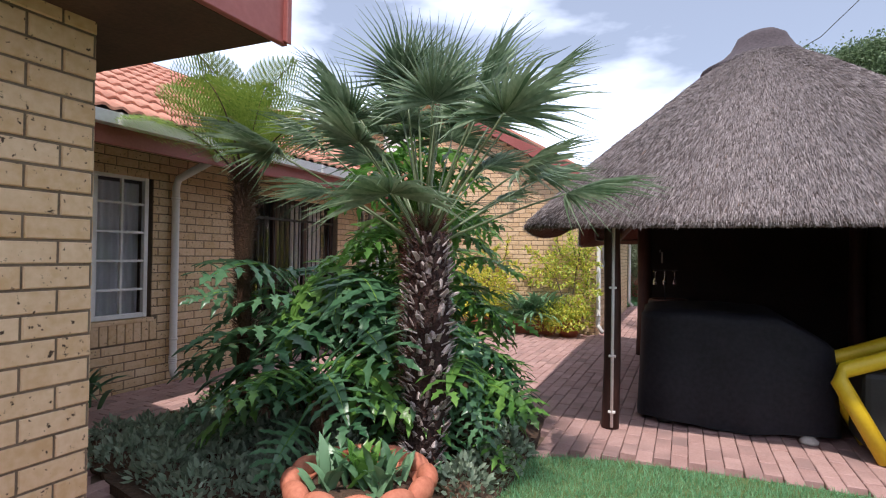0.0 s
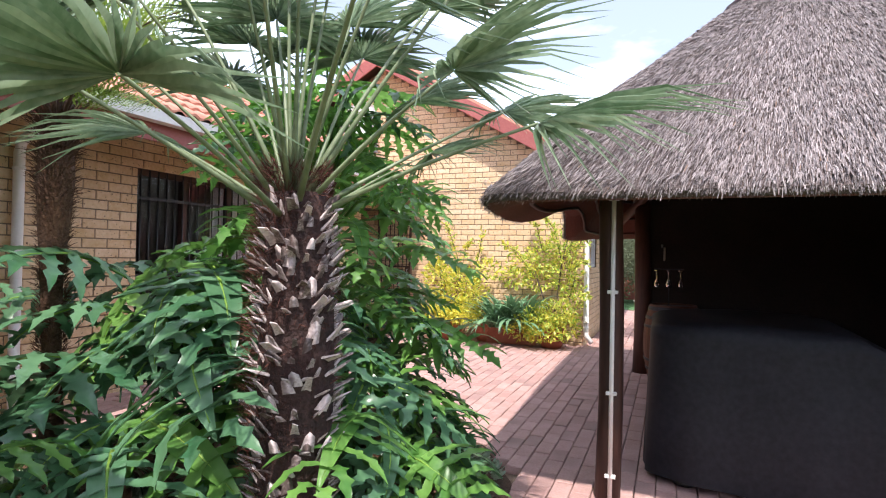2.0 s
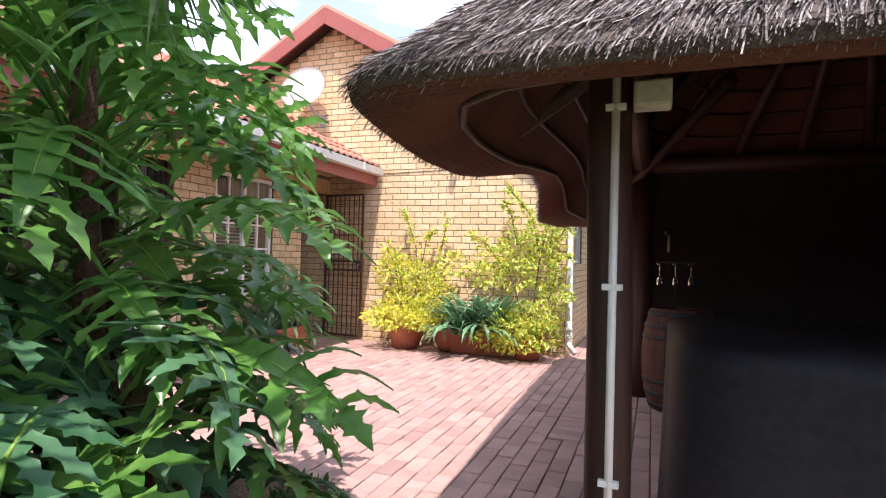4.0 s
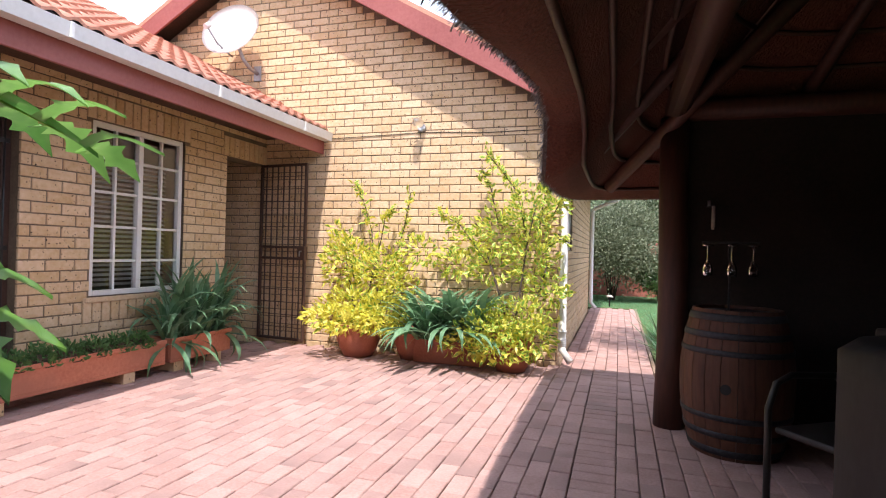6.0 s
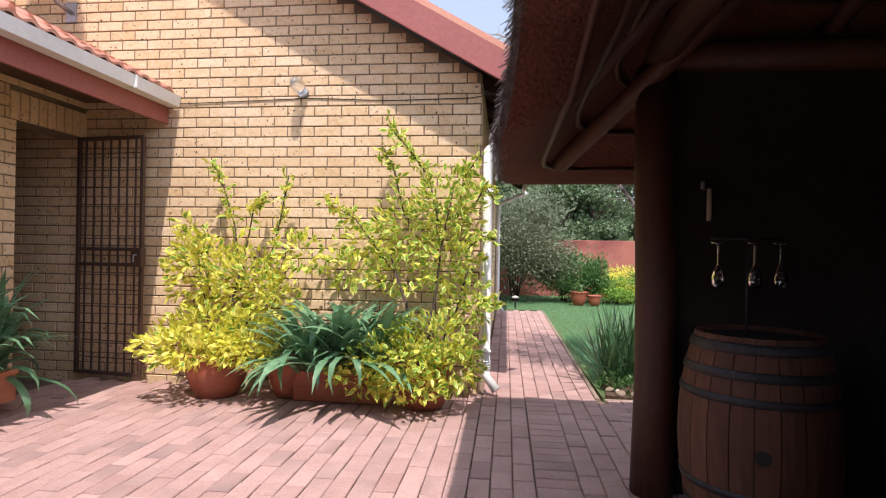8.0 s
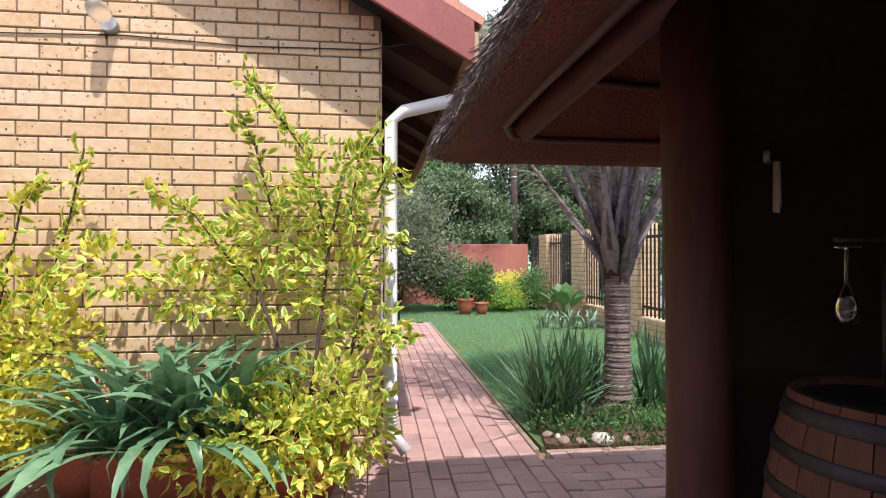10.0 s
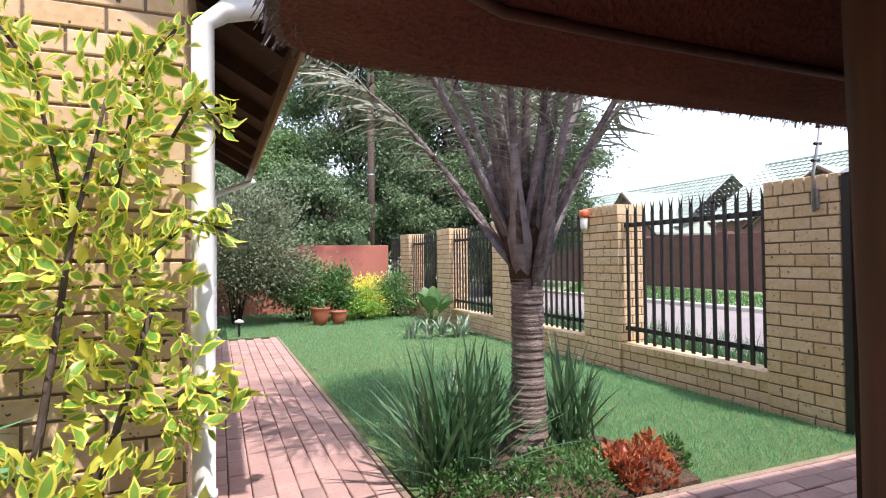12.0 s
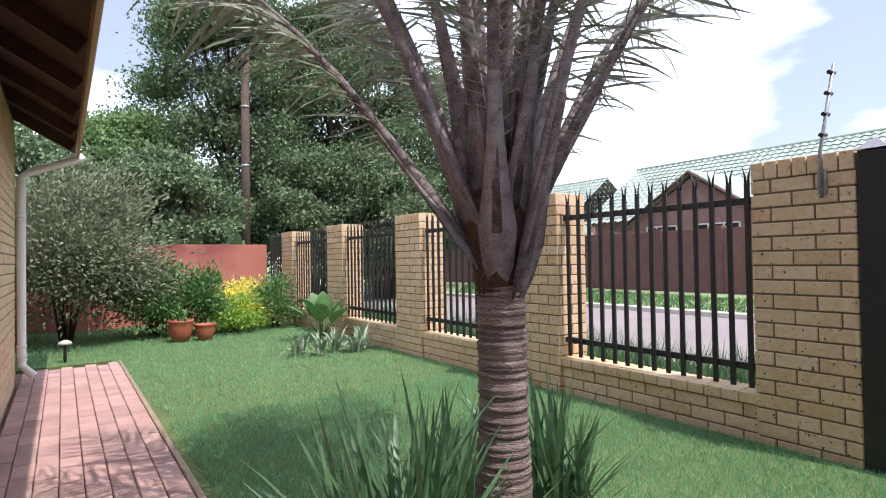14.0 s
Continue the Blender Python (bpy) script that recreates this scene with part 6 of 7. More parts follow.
varieg_shrub(-1.80, 9.55, [(-1.68, 9.76, 1.48, 0.28, 0.30, 380, 0.14), (-1.98, 9.78, 1.30, 0.32, 0.28, 300, 0.34), (-2.30, 9.80, 1.20, 0.28, 0.16, 190, 0.5), (-1.66, 9.70, 1.05, 0.28, 0.26, 320, 0.25), (-2.0, 9.72, 0.95, 0.34, 0.20, 210, 0.45), (-2.42, 9.72, 0.98, 0.24, 0.14, 180, 0.6), (-1.75, 9.42, 0.50, 0.38, 0.20, 560, 0.5), (-1.95, 9.27, 0.38, 0.34, 0.18, 520, 0.5), (-1.58, 9.38, 0.34, 0.22, 0.22, 360, 0.45), (-2.2, 9.35, 0.25, 0.25, 0.14, 300, 0.6), (-1.85, 9.22, 0.22, 0.26, 0.12, 200, 0.6), (-1.50, 9.7, 0.75, 0.2, 0.2, 200, 0.35)],
             [([(-1.7, 9.7, 1.2), (-1.82, 9.78, 1.7), (-1.98, 9.75, 1.92), (-2.14, 9.7, 2.10)], 150, 0.15), ([(-1.6, 9.7, 1.3), (-1.55, 9.78, 1.7), (-1.44, 9.75, 1.85)], 110, 0.1), ([(-2.1, 9.7, 1.0), (-2.4, 9.75, 1.38), (-2.62, 9.7, 1.50)], 110, 0.5), ([(-1.55, 9.65, 1.1), (-1.40, 9.62, 1.25), (-1.30, 9.58, 1.22)], 60, 0.3), ([(-1.55, 9.6, 0.7), (-1.40, 9.58, 0.78), (-1.28, 9.52, 0.74)], 50, 0.4), ([(-1.45, 9.7, 1.5), (-1.38, 9.66, 1.62), (-1.30, 9.6, 1.5)], 50, 0.15), ([(-2.0, 9.72, 1.4), (-2.1, 9.8, 1.75), (-2.2, 9.8, 1.95)], 80, 0.2)],
             "tall variegated shrub trained up the gable corner", [[(-1.80, 9.52, 0.25), (-1.75, 9.6, 0.7), (-1.7, 9.68, 1.2), (-1.62, 9.7, 1.6)], [(-1.80, 9.52, 0.25), (-1.95, 9.62, 0.7), (-2.1, 9.7, 1.1)], [(-1.80, 9.52, 0.25), (-1.6, 9.6, 0.6), (-1.5, 9.65, 1.0)]])


# ringed palm by the path
def feather_frond(seed, L):
    r = np.random.default_rng(seed)

    def spine(t):
        return np.array([0.0, L * t * (1 - 0.10 * t), 0.05 * L * t - 0.22 * L * t ** 3])
    P, D, S = [], [], []
    for s in (-1, 1):
        for i in range(88):
            t = 0.12 + 0.87 * (i / 87) ** 0.85
            P.append(spine(t))
            D.append((s * 0.75, 0.45, -0.40 + r.normal(0, 0.5)))
            S.append(L * 0.17 * math.sin(math.pi * (0.06 + 0.84 * i / 87)) * r.uniform(0.5, 1.25) + 0.03)
    v = [(-0.018, 0, 0), (0.018, 0, 0), (0.022, 0.35, -0.03), (-0.022, 0.35, -0.03), (0.015, 0.7, -0.16), (-0.015, 0.7, -0.16), (0, 1.0, -0.36)]
    ob = scatter("leaflet_fringe", v, [(0, 1, 2, 3), (3, 2, 4, 5), (5, 4, 6)], [0] * 3, P, D, S, r.normal(0, 0.5, len(P)), [FEATHER])
    bm = bmesh.new()
    ts = np.linspace(0, 1, 9)
    add_tube(bm, [spine(t) for t in ts], [0.030, 0.026, 0.021, 0.017, 0.013, 0.010, 0.007, 0.005, 0.003], 7)
    st = part("rachis", bm, BOOT)
    a, b = ob.data, st.data
    bpy.data.objects.remove(ob)
    bpy.data.objects.remove(st)
    return a, b


def ringed_palm(x, y):
    root = empty("ringed_palm", (x, y, 0.0), "feather palm with a ringed grey trunk and pale leaf sheaths", "palm tree")
    bm = bmesh.new()
    zs = np.linspace(0, 1.02, 120)
    add_tube(bm, [(0.012 * math.sin(2 * z), 0, z) for z in zs], [(0.118 - 0.028 * min(1, z / 0.5)) + 0.005 * (1 if math.sin(i * 1.05 + 1.6 * math.sin(i * 0.31)) > -0.4 else 0) + 0.004 * math.sin(i * 2.3) for i, z in enumerate(zs)], 20)
    part("trunk", bm, RINGTRUNK, root)
    bm = bmesh.new()
    zs = np.linspace(0.98, 1.62, 8)
    add_tube(bm, [(0, 0, z) for z in zs], [0.084, 0.094, 0.112, 0.125, 0.125, 0.11, 0.08, 0.04], 18)
    part("crownshaft", bm, FERNTRUNK, root, "dark fibrous crown base")
    kinds = [feather_frond(31, 2.5), feather_frond(32, 2.2), feather_frond(33, 2.7)]
    for i in range(22):
        t = i / 21
        a = i * 2.39996 + 0.9
        el = radians(87 - 38 * t)
        if math.cos(a - radians(235)) > 0.6:
            el = max(el, radians(72))
        z = 1.66 - 0.40 * t
        d = (math.cos(a) * math.cos(el), math.sin(a) * math.cos(el), math.sin(el))
        # sheath clasping the shaft
        bm = bmesh.new()
        prev = None
        for k, (u, w) in enumerate(((-0.26, 0.014), (-0.12, 0.056), (0.02, 0.070), (0.16, 0.048), (0.32, 0.032), (0.55, 0.022))):
            c = Vector((0, u, 0.02 * u))
            cur = [bm.verts.new(c + Vector((-w, 0, -0.35 * w))), bm.verts.new(c + Vector((-w * 0.5, 0, 0.1 * w))), bm.verts.new(c + Vector((w * 0.5, 0, 0.1 * w))), bm.verts.new(c + Vector((w, 0, -0.35 * w))), bm.verts.new(c + Vector((0, 0, -0.018)))]
            if prev:
                for j in range(5):
                    bm.faces.new((prev[j], prev[(j + 1) % 5], cur[(j + 1) % 5], cur[j])).smooth = True
            prev = cur
        rad = 0.06 + 0.075 * t
        m = Matrix.Translation((rad * math.cos(a), rad * math.sin(a), z - 0.12)) @ along(d)
        k1, k2 = kinds[i % 3]
        fr = part("frond", bm, BOOT, root)
        fr.matrix_local = m
        ra = new("rachis", k2)
        ra.parent = fr
        lf = new("leaflet_fringe", k1)
        lf.parent = fr
    return root


ringed_palm(0.32, 10.66)
for x, y, n, l0, l1 in ((-0.24, 10.50, 160, 0.38, 0.80), (0.62, 10.68, 84, 0.34, 0.70), (-0.06, 10.56, 70, 0.36, 0.74), (0.30, 11.0, 40, 0.3, 0.6)):
    strap_clump("sword_lily", x, y, 0.01, n, l0, l1, 0.0085, REED, "stiff sword-leaved lily clump beside the palm", "lily", up=0.62, arch=0.14, base=0.065)
for x, y, r in ((-0.20, 10.14, 0.17), (-0.02, 10.10, 0.20), (0.18, 10.12, 0.21), (0.34, 10.10, 0.18), (-0.33, 10.30, 0.12), (0.08, 10.26, 0.2), (0.42, 10.22, 0.22), (0.30, 10.40, 0.20), (0.52, 10.36, 0.2), (-0.25, 10.35, 0.12), (0.98, 10.25, 0.14)):
    leaf_mound("ground_cover", x, y, r, 0.13, 460, 0.034, BUSHGREEN, "cushion of small bright green ground cover", "ground cover")
for x, y, r in ((0.72, 10.12, 0.20), (0.86, 10.28, 0.15), (0.58, 10.22, 0.15), (0.56, 10.10, 0.13)):
    leaf_mound("red_succulent", x, y, r, 0.15, 420, 0.045, REDLEAF, "red and orange succulent cushion", "succulent", tall=1.4)


def stone(x, y, sx, sy, sz, m):
    bm = bmesh.new()
    bmesh.ops.create_icosphere(bm, subdivisions=3, radius=1.0)
    for v in bm.verts:
        v.co *= 1 + 0.14 * noise.noise(v.co * 1.6 + Vector((x * 9, y * 9, 0)))
        v.co = Vector((v.co.x * sx, v.co.y * sy, v.co.z * sz))
    o = tagged(part("stone", bm, m, smooth=True), "pale rounded river stone at the edge of the bed" if m == STONE else "brown rounded river stone at the edge of the bed", "stone", "bed stones")
    o.location = (x, y, 0.01 + sz * 0.5)
    o.rotation_euler = (0, 0, x * 7)


for x, y, s, m in ((-0.30, 9.99, 0.04, STONEDARK), (-0.20, 9.97, 0.035, STONEDARK), (-0.06, 9.965, 0.06, STONE), (0.10, 9.97, 0.035, STONEDARK), (0.36, 9.975, 0.035, STONEDARK), (-0.36, 10.12, 0.035, STONEDARK), (-0.30, 10.08, 0.03, STONE), (0.02, 10.20, 0.06, STONE)):
    stone(x, y + 0.05, s * 1.25, s * 0.9, s * 0.7, m)


# ---- far end of the lawn ----
def shrub(name, x, y, r, h, n, size, m, label, stems=5, low=0.2, cat="shrub", z0=-0.02):
    root = empty(name, (x, y, z0), label, cat)
    C = []
    for k in range(16):
        a, q = k * 2.39996, math.sqrt((k + 0.5) / 16)
        C.append((r * 0.72 * q * math.cos(a), r * 0.72 * q * math.sin(a), low * h + (1 - low) * h * (0.22 + 0.58 * ((k * 0.618) % 1)) * (1.12 - 0.4 * q)))
    C = np.array(C)
    c = C[rng.integers(0, 16, n)]
    P = c + rng.normal(0, 1, (n, 3)) * np.array([r * 0.24, r * 0.24, h * 0.10])
    P[:, 2] = np.maximum(P[:, 2], 0.02)
    D = P - np.array([0, 0, h * 0.4]) + rng.normal(0, 0.5 * r, (n, 3))
    scatter("foliage", LEAF[0], LEAF[1], LEAF[2], P, D, rng.uniform(0.7, 1.3, n) * size, rng.uniform(0, 6.28, n), m if isinstance(m, list) else [m], root)["kind"] = "stuff"
    for k in range(stems):
        e = C[k]
        part("stem", tube([(0.06 * math.cos(k * 2.4), 0.06 * math.sin(k * 2.4), 0), (e[0] * 0.4, e[1] * 0.4, e[2] * 0.55), tuple(e)], [0.022, 0.016, 0.008], 6), BARK, root)
    return root


shrub("olive_shrub", -1.0, 18.7, 1.22, 2.75, 36000, 0.070, BUSH, "large rounded grey-olive shrub on bare stems", 9, 0.22)
shrub("green_shrub", 0.15, 18.8, 0.62, 1.35, 6000, 0.075, BUSHGREEN, "leafy green shrub before the boundary wall", low=0.1)
shrub("green_shrub", 0.78, 18.35, 0.34, 1.15, 2300, 0.07, BUSHGREEN, "green shrub standing behind a pot", low=0.25)
shrub("yellow_shrub", 1.45, 18.9, 0.62, 0.95, 4200, 0.06, VARYELLOW, "yellow leafed shrub before the boundary wall", low=0.1)
shrub("green_shrub", 1.25, 18.4, 0.5, 0.72, 2600, 0.06, VARGREEN, "low green shrub among yellow ones", low=0.1)
shrub("green_shrub", 2.0, 18.6, 0.42, 1.05, 2800, 0.06, BUSHGREEN, "green shrub against the brick pillar", low=0.1)
shrub("green_shrub", -2.3, 19.3, 0.9, 1.6, 4000, 0.08, BUSHGREEN, "dark green shrub in the shade of the wall", low=0.05)
round_pot(0.36, 17.78, 0.17, 0.30, "square-shouldered terracotta pot at the lawn's edge")
round_pot(0.68, 17.72, 0.14, 0.23, "small ochre clay pot at the lawn's edge")
strap_clump("pot_plant", 0.36, 17.78, 0.26, 18, 0.2, 0.4, 0.014, BUSHGREEN, "thin green plant in the terracotta pot", "plant", up=0.8)
for x, y in ((1.28, 15.5), (1.5, 15.35), (1.72, 15.45), (1.95, 15.3), (2.12, 15.5)):
    strap_clump("agapanthus", x, y, 0.0, 26, 0.2, 0.36, 0.014, GREYCOVER, "pale strappy border plant beside the fence", "agapanthus", up=0.5, arch=0.5)


def paddle_plant(x, y, n, l, w, m, label, up=0.9):
    root = empty("paddle_plant", (x, y, 0.0), label, "plant")
    for i in range(n):
        a = i * 2.39996
        el = radians(85 - 40 * i / n)
        d = Vector((math.cos(a) * math.cos(el), math.sin(a) * math.cos(el), math.sin(el)))
        bm = bmesh.new()
        add_tube(bm, [(0, 0, 0), (0, l * 0.5, 0.01)], [0.014, 0.010], 5)
        prev = None
        for t, k in ((0, 0.1), (0.2, 0.8), (0.5, 1.0), (0.8, 0.75), (1.0, 0.06)):
            c = Vector((0, l * (0.5 + 0.6 * t), -0.18 * l * t * t))
            cur = [bm.verts.new(c + Vector((-w * k, 0, 0.2 * w * k))), bm.verts.new(c), bm.verts.new(c + Vector((w * k, 0, 0.2 * w * k)))]
            if prev:
                bm.faces.new((prev[0], prev[1], cur[1], cur[0])).smooth = True
                bm.faces.new((prev[1], prev[2], cur[2], cur[1])).smooth = True
            prev = cur
        o = part("leaf", bm, m, root)
        o.matrix_local = along(d)
    return root


paddle_plant(2.0, 16.55, 12, 0.62, 0.13, BUSHGREEN, "broad-leaved blue-green plant beside the fence")
gl = empty("garden_light", (-1.02, 16.85, -0.02), "small black garden spike light in the lawn", "garden light")
part("spike", tube([(0, 0, 0), (0, 0, 0.22)], 0.018, 8), STEEL, gl)
part("hood", lathe([(0.075, 0.22), (0.06, 0.25), (0.02, 0.27)], 16), CONCRETE, gl)
bf = empty("bird_feeder", (FX - 0.035, 12.85, 1.42), "bird feeder with an orange-red cap on the pillar", "bird feeder")
part("bottle", lathe([(0.03, 0.0), (0.042, 0.03), (0.042, 0.13), (0.03, 0.15)], 16), WHITE, bf)
part("cap", lathe([(0.05, 0.15), (0.056, 0.16), (0.056, 0.21), (0.045, 0.225)], 16), REDPLASTIC, bf)
part("bracket", box((0.03, -0.012, 0.09), (0.045, 0.012, 0.13)), GREYMETAL, bf)


# ---- trees beyond the walls ----
TLEAF = ([(0, 0, 0), (-0.28, 0.48, 0.06), (0, 1, -0.06), (0.28, 0.45, 0.06)], [(0, 3, 2, 1)], [0])
def tree(x, y, h, crown, r, n, size, m, label, trunks=1, lean=0.0, zl=0.32):
    root = empty("garden_tree", (x, y, -0.16), label, "tree")
    K = 130
    C = []
    for k in range(K):
        a, q, u = float(rng.uniform(0, 6.283)), float(rng.uniform(0, 1)) ** 0.42, float(rng.uniform(0, 1))
        zz = crown * zl + (h - crown * zl) * u
        w = math.sin(math.pi * (0.17 + 0.78 * u)) ** 0.7
        C.append((r * q * w * math.cos(a), r * q * w * math.sin(a), zz))
    C = np.array(C)
    pick = rng.integers(0, K, n)
    P = C[pick] + rng.normal(0, 1, (n, 3)) * np.array([r * 0.115, r * 0.115, r * 0.075])
    D = rng.normal(0, 1, (n, 3)) + np.array([0, 0, -0.35])
    scatter("crown", TLEAF[0], TLEAF[1], TLEAF[2], P, D, rng.uniform(0.6, 1.4, n) * size, rng.uniform(0, 6.28, n), [m], root)["kind"] = "stuff"
    for t in range(trunks):
        a = t * 2.1
        b = Vector((0.25 * (trunks > 1) * math.cos(a), 0.25 * (trunks > 1) * math.sin(a), 0))
        top = Vector((r * 0.35 * (trunks > 1) * math.cos(a), r * 0.35 * (trunks > 1) * math.sin(a), h * 0.72))
        part("trunk", tube([b, b.lerp(top, 0.35) + Vector((0.1, 0, 0)), b.lerp(top, 0.7), top], [0.17, 0.14, 0.10, 0.04], 10), BARK, root)
        for k in range(t, K, trunks * 5):
            e = Vector(C[k])
            s = b.lerp(top, min(0.9, max(0.25, e.z / h * 0.75)))
            part("limb", tube([s, s.lerp(e, 0.5) + Vector((0, 0, 0.15)), e], [0.055, 0.035, 0.012], 6), BARK, root)
    return root


tree(3.6, 28.6, 10.4, 6.0, 3.4, 130000, 0.115, TREELEAF, "tall broad tree behind the boundary wall", 1)
tree(7.2, 28.0, 10.2, 6.0, 3.6, 120000, 0.115, TREELEAF, "broad many-stemmed tree behind the fence", 4)
tree(11.2, 28.5, 8.6, 6.0, 3.3, 70000, 0.13, TREELEAF, "broad dark green tree beside the road", 3)
tree(0.4, 28.0, 5.6, 5.0, 2.1, 46000, 0.115, LIGHTLEAF, "lighter green tree behind the boundary wall", 3, zl=0.2)
tree(-2.8, 28.5, 5.2, 5.0, 2.4, 30000, 0.14, LIGHTLEAF, "light green tree behind the boundary wall", 2, zl=0.2)
tree(5.3, 25.2, 4.6, 3.2, 1.8, 30000, 0.105, TREELEAF, "dense dark green shrub tree behind the wall", 3, zl=0.25)
tree(0.9, 23.3, 3.7, 3.0, 1.7, 28000, 0.105, TREELEAF, "dense green shrub tree behind the pink wall", 3, zl=0.25)
tree(-1.7, 23.6, 3.9, 3.2, 1.9, 28000, 0.105, TREELEAF, "dense green shrub tree behind the pink wall", 3, zl=0.2)
tree(7.4, 24.6, 4.6, 3.2, 2.0, 28000, 0.11, TREELEAF, "dense dark green shrub tree beside the road", 3, zl=0.2)
for x in (1.2, 2.0):
    paddle_plant(x, 22.0, 8, 1.7, 0.17, TREELEAF, "tall paddle-leaved plant behind the boundary wall")


up_ = empty("utility_pole", (3.17, 24.85, -0.16), "dark weathered timber utility pole behind the boundary wall", "utility pole")
part("pole", tube([(0, 0, 0), (0.01, 0, 3.5), (0.03, 0, 7.2)], [0.13, 0.115, 0.10], 14), BARK, up_)
for z in (3.95, 5.6):
    part("band", tube([(0.012, 0, z), (0.012, 0, z + 0.05)], 0.122, 14), GREYMETAL, up_)
part("cross_arm", box((-0.10, -0.55, 6.75), (-0.02, 0.55, 6.87), 0.008), BARK, up_)
for y in (-0.45, 0.0, 0.45):
    part("insulator", lathe([(0.03, 6.87), (0.045, 6.90), (0.03, 6.95), (0.045, 6.98), (0.02, 7.02)], 12), STEEL, up_).location = (-0.06, y, 0)


# ---- across the road ----
def far_wall():
    root = empty("street_wall", (15.0, 10.0, -0.16), "dark red brick street wall across the road", "wall")
    part("wall", box((0, -12, 0), (0.24, 26, 2.06), 0.01), DARKBRICK, root)
    for k in range(20):
        part("pier", box((-0.06, -12 + k * 2.0 - 0.2, 0), (0.30, -12 + k * 2.0 + 0.2, 2.14), 0.01), DARKBRICK, root)


far_wall()
tagged(part("street_verge", box((9.62, -40, -0.15), (15.0, 60, -0.04)), DRYGRASS), "mown green verge across the road", "verge", kind="structure")
grass("verge_grass", [(9.7, 10.0), (12.5, 12.0), (14.9, 30.0), (9.7, 24.0)], 14000, 0.05, 0.10, BUSHGREEN, "mown grass across the road", z=-0.04, width=0.3)


def far_house(name, x0, x1, y0, y1, wall_h, ridge, gables, label):
    """A house with its ridge along y, tiled roof in stepped rows, and gables towards the road."""
    root = empty(name, ((x0 + x1) / 2, (y0 + y1) / 2, -0.16), label, "house")
    hx, hy = (x1 - x0) / 2, (y1 - y0) / 2
    part("wall", box((-hx + 0.5, -hy + 0.4, 0), (hx - 0.5, hy - 0.4, wall_h)), HOUSEBRICK, root)
    sl = (ridge - wall_h + 0.15) / hx
    rows = int(math.hypot(hx, ridge - wall_h) / 0.34)
    vs, fs = [], []
    for s in (-1, 1):
        for r_ in range(rows):
            t0, t1 = r_ / rows, (r_ + 1.15) / rows
            ncol = int(2 * hy / 0.30)
            for c in range(ncol):
                ya, yb = -hy + c * 2 * hy / ncol, -hy + (c + 1) * 2 * hy / ncol
                o = len(vs)
                for t, lift in ((t0, 0.06), (t1, 0.02)):
                    xx, zz = s * hx * (1 - t), wall_h - 0.15 + sl * hx * t
                    vs += [(xx, ya, zz + lift), (xx, (ya + yb) / 2, zz + lift + 0.05), (xx, yb, zz + lift)]
                fs += [(o, o + 1, o + 4, o + 3), (o + 1, o + 2, o + 5, o + 4)]
    me = bpy.data.meshes.new("roof")
    me.from_pydata(vs, [], fs)
    link_mesh("roof", me, GREENTILE, root)["kind"] = "stuff"
    part("ridge", tube([(0, -hy, ridge + 0.03), (0, hy, ridge + 0.03)], 0.09, 8), GREENTILE, root)
    for gy, gw, gz, wins in gables:
        gx = -hx - 1.2
        g = bmesh.new()
        gz0 = wall_h - 0.3
        f = g.faces.new([g.verts.new(p) for p in ((gx, gy - gw + 0.3, 0), (gx, gy + gw - 0.3, 0), (gx, gy + gw - 0.3, gz0), (gx, gy, gz - 0.15), (gx, gy - gw + 0.3, gz0))])
        r_ = bmesh.ops.extrude_face_region(g, geom=[f])
        bmesh.ops.translate(g, vec=(hx * 0.9 + 0.6, 0, 0), verts=[v for v in r_["geom"] if isinstance(v, bmesh.types.BMVert)])
        bmesh.ops.recalc_face_normals(g, faces=g.faces)
        part("gable", g, HOUSEBRICK, root)
        for s in (-1, 1):
            q = bmesh.new()
            a, b = Vector((gx - 0.25, gy + s * gw, gz0 - 0.2)), Vector((gx - 0.25, gy, gz))
            e = Vector((hx * 0.9 + 0.5, 0, 0))
            up = Vector((0, 0, 0.10))
            vv = [q.verts.new(p) for p in (a, b, b + e, a + e, a + up, b + up, b + e + up, a + e + up)]
            for fc in [(3, 2, 1, 0), (4, 5, 6, 7), (0, 1, 5, 4), (1, 2, 6, 5), (2, 3, 7, 6), (3, 0, 4, 7)]:
                q.faces.new([vv[i] for i in fc])
            bmesh.ops.recalc_face_normals(q, faces=q.faces)
            part("gable_roof", q, GREENTILE, root)
            part("barge_board", tube([a + Vector((-0.03, 0, 0)), b + Vector((-0.03, 0, 0))], 0.07, 4), DARKWOOD, root)
        for wy, w_, wz, h_ in wins:
            wn_ = part("window", box((gx - 0.03, gy + wy - w_ / 2, wz), (gx + 0.04, gy + wy + w_ / 2, wz + h_)), STEEL, root)
            for k in range(4):
                part("frame", box((gx - 0.05, gy + wy - w_ / 2 + k * w_ / 3 - 0.03, wz), (gx - 0.032, gy + wy - w_ / 2 + k * w_ / 3 + 0.03, wz + h_)), WHITE, wn_)
            for zz in (wz, wz + h_ * 0.55, wz + h_):
                part("frame", box((gx - 0.055, gy + wy - w_ / 2, zz - 0.025), (gx - 0.034, gy + wy + w_ / 2, zz + 0.025)), WHITE, wn_)
    return root


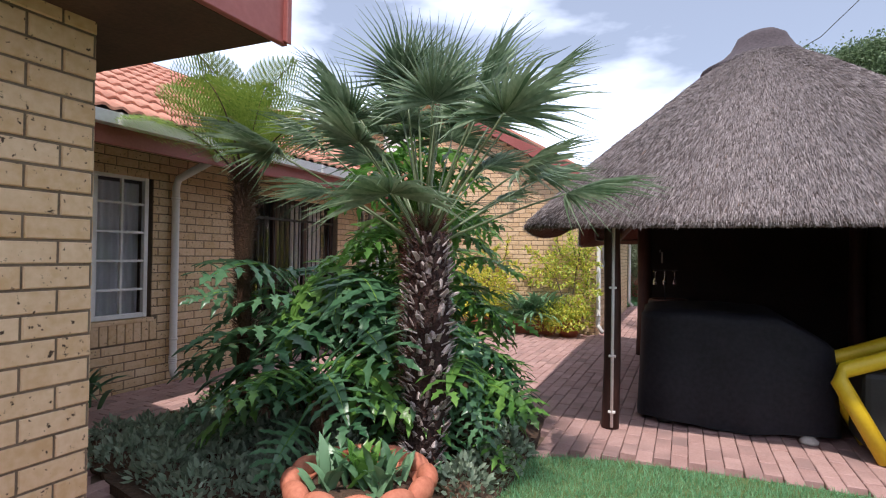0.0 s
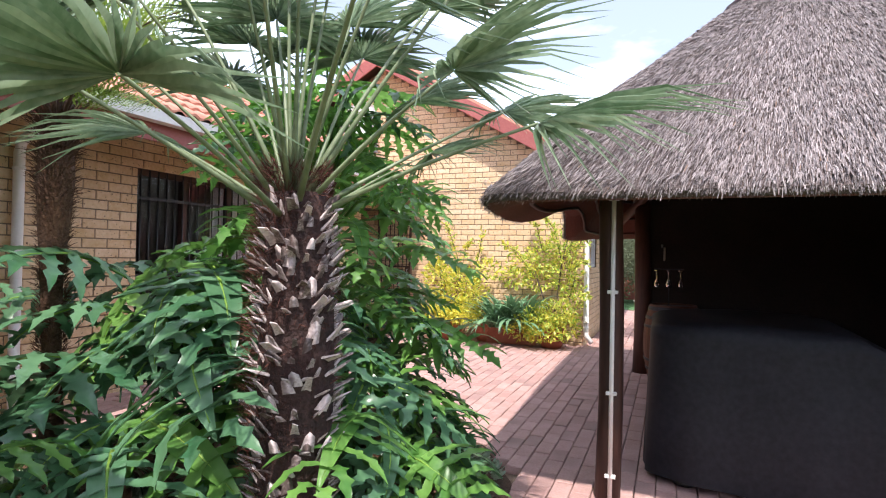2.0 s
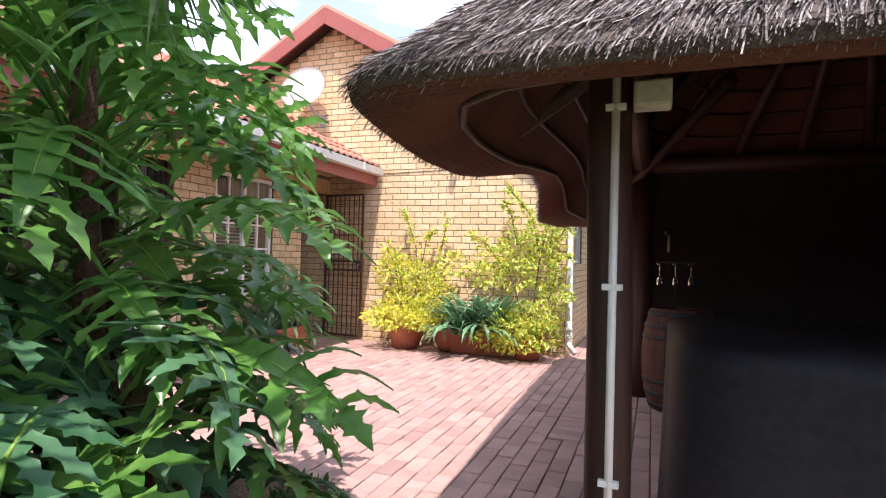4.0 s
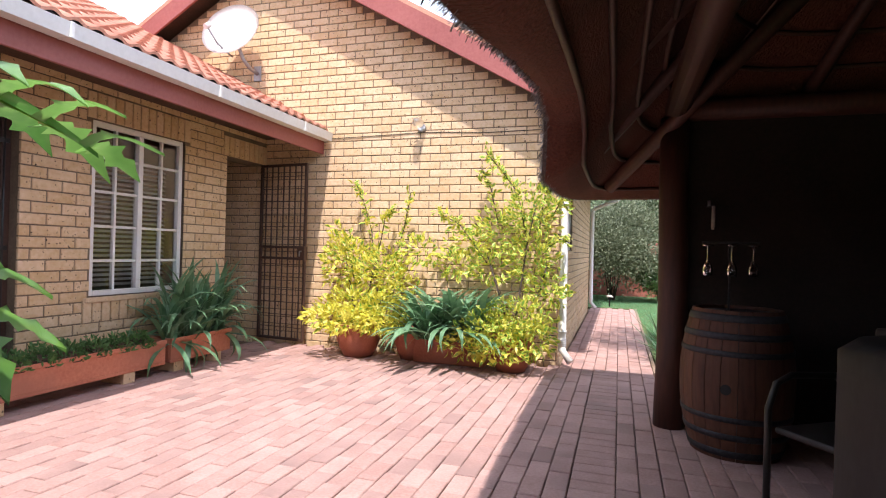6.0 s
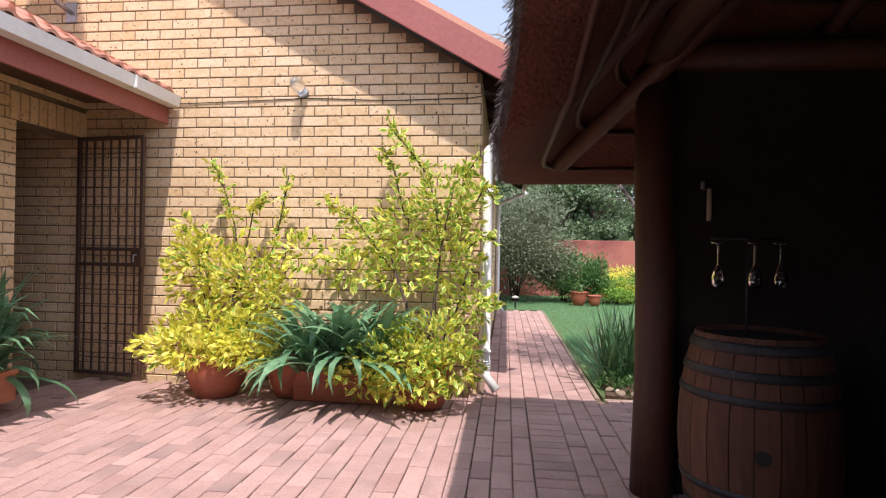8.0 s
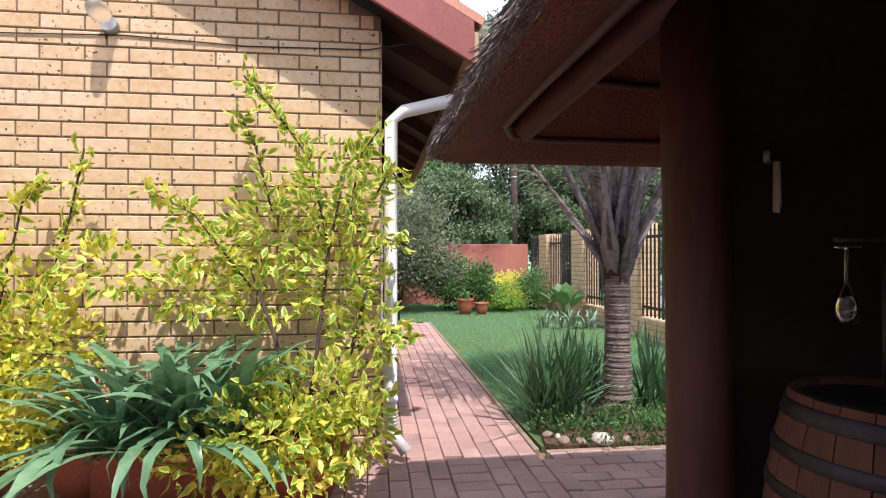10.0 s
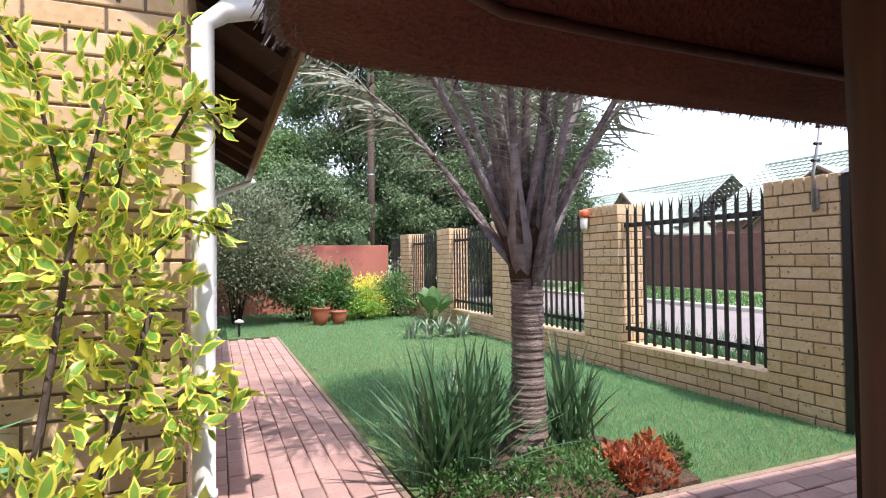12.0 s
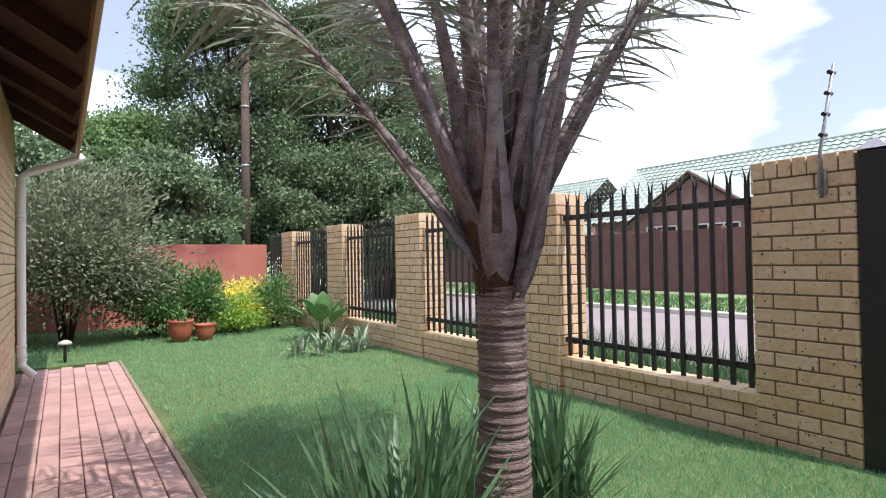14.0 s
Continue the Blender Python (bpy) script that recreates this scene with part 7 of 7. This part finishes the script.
far_house("street_house", 19.6, 28.4, 6.0, 27.2, 2.9, 5.75, [(-16.6 + 20.77, 3.0, 4.35, ((-0.9, 1.7, 0.9, 1.5), (1.3, 1.3, 0.9, 1.5)))], "long brick house with a green tiled roof across the road")
far_house("street_house", 20.2, 28.0, 29.2, 44.0, 2.9, 5.6, [(-5.0, 2.4, 4.7, ((0.0, 1.6, 0.9, 1.4),))], "brick house with a green tiled roof farther along the road")

tagged(part("overhead_cable", tube([(2.0, 30.0, 9.6), (5.62, 30.0, 11.6), (7.8, 30.0, 13.8), (14.0, 30.0, 20.0)], 0.02, 6), BLACK), "black overhead wire running up to a pole", "cable")


# ---- paving, brick by brick ----
PL, PWD, GAP = 0.213, 0.105, 0.0045
paving = empty("paving", (-2.0, 8.0, 0.0), "red clay brick paving in running bond", "paving", kind="structure")


def paver_mesh():
    l, w, h, c = PL, PWD, 0.05, 0.005
    v = [(0, 0, -h), (w, 0, -h), (w, l, -h), (0, l, -h), (0, 0, -c), (w, 0, -c), (w, l, -c), (0, l, -c), (c, c, 0), (w - c, c, 0), (w - c, l - c, 0), (c, l - c, 0)]
    f = [(8, 9, 10, 11), (4, 5, 9, 8), (5, 6, 10, 9), (6, 7, 11, 10), (7, 4, 8, 11), (0, 1, 5, 4), (1, 2, 6, 5), (2, 3, 7, 6), (3, 0, 4, 7)]
    me = bpy.data.meshes.new("brick")
    me.from_pydata(v, [], f)
    me.materials.append(PAVER)
    return me, v, f


PM, PV, PF = paver_mesh()
pv, pf, singles = [], [], 0


def lay(x, y, turned=False, cut=1.0):
    global singles
    dz = 0.0025 * math.sin(x * 91.7 + y * 47.3) - 0.002
    tilt = 0.006 * math.sin(x * 37 + y * 71)
    near = -2.6 < x < -0.75 and 7.75 < y < 9.4 and not turned
    if near and singles < 300:
        o = new("brick", PM)
        o.parent = paving
        o.matrix_local = Matrix.Translation((x + 2.0, y - 8.0, dz)) @ Matrix.Rotation(tilt, 4, "Z")
        singles += 1
        return
    k = len(pv)
    for a, b, c in PV:
        b *= cut
        if turned:
            a, b = b, a
        pv.append((x + a + 2.0 - tilt * b, y + b - 8.0 + tilt * a, c + dz))
    pf.extend(tuple(k + i for i in (q[::-1] if turned else q)) for q in PF)


def paved(x, y):
    if inside(BED, x, y) or inside(LAWN_S, x, y):
        return False
    if y > 9.99:
        return -1.42 < x < -0.49 and y < 16.5
    return True


col = 0
x = -4.89
while x < 2.35:
    y = -3.0 - (PL + GAP) * (0.5 if col % 2 else 0)
    while y < 16.5:
        cx_, cy_ = x + PWD / 2, y + PL / 2
        cross = (cx_ > -0.45 and 8.55 < cy_) or (-1.09 < cx_ < -0.85 and 6.7 < cy_ < 9.9)
        if not cross and paved(cx_, cy_) and paved(cx_, y + 0.03) and paved(cx_, y + PL - 0.03) and not (cx_ < -2.0 and cy_ < 1.5) and not (cx_ > 0.6 and cy_ < 3.9):
            lay(x, y)
        y += PL + GAP
    x += PWD + GAP
    col += 1
row = 0
y = 8.62
while y < 9.92:
    x = -0.43 - (PL + GAP) * (0.5 if row % 2 else 0)
    while x < 3.2:
        if x < -0.46 and y + PWD < 9.934:
            lay(-0.43, y, True, 0.48)
        if x > -0.46 and y + PWD < 9.934:
            lay(x, y, True)
        x += PL + GAP
    y += PWD + GAP
    row += 1
# one strip laid across the others
y = 6.72
while y < 9.82:
    lay(-1.0555, y, True)
    y += PWD + GAP
me = bpy.data.meshes.new("brickwork")
me.from_pydata(pv, [], pf)
tagged(link_mesh("brickwork", me, PAVER, paving), kind="stuff")
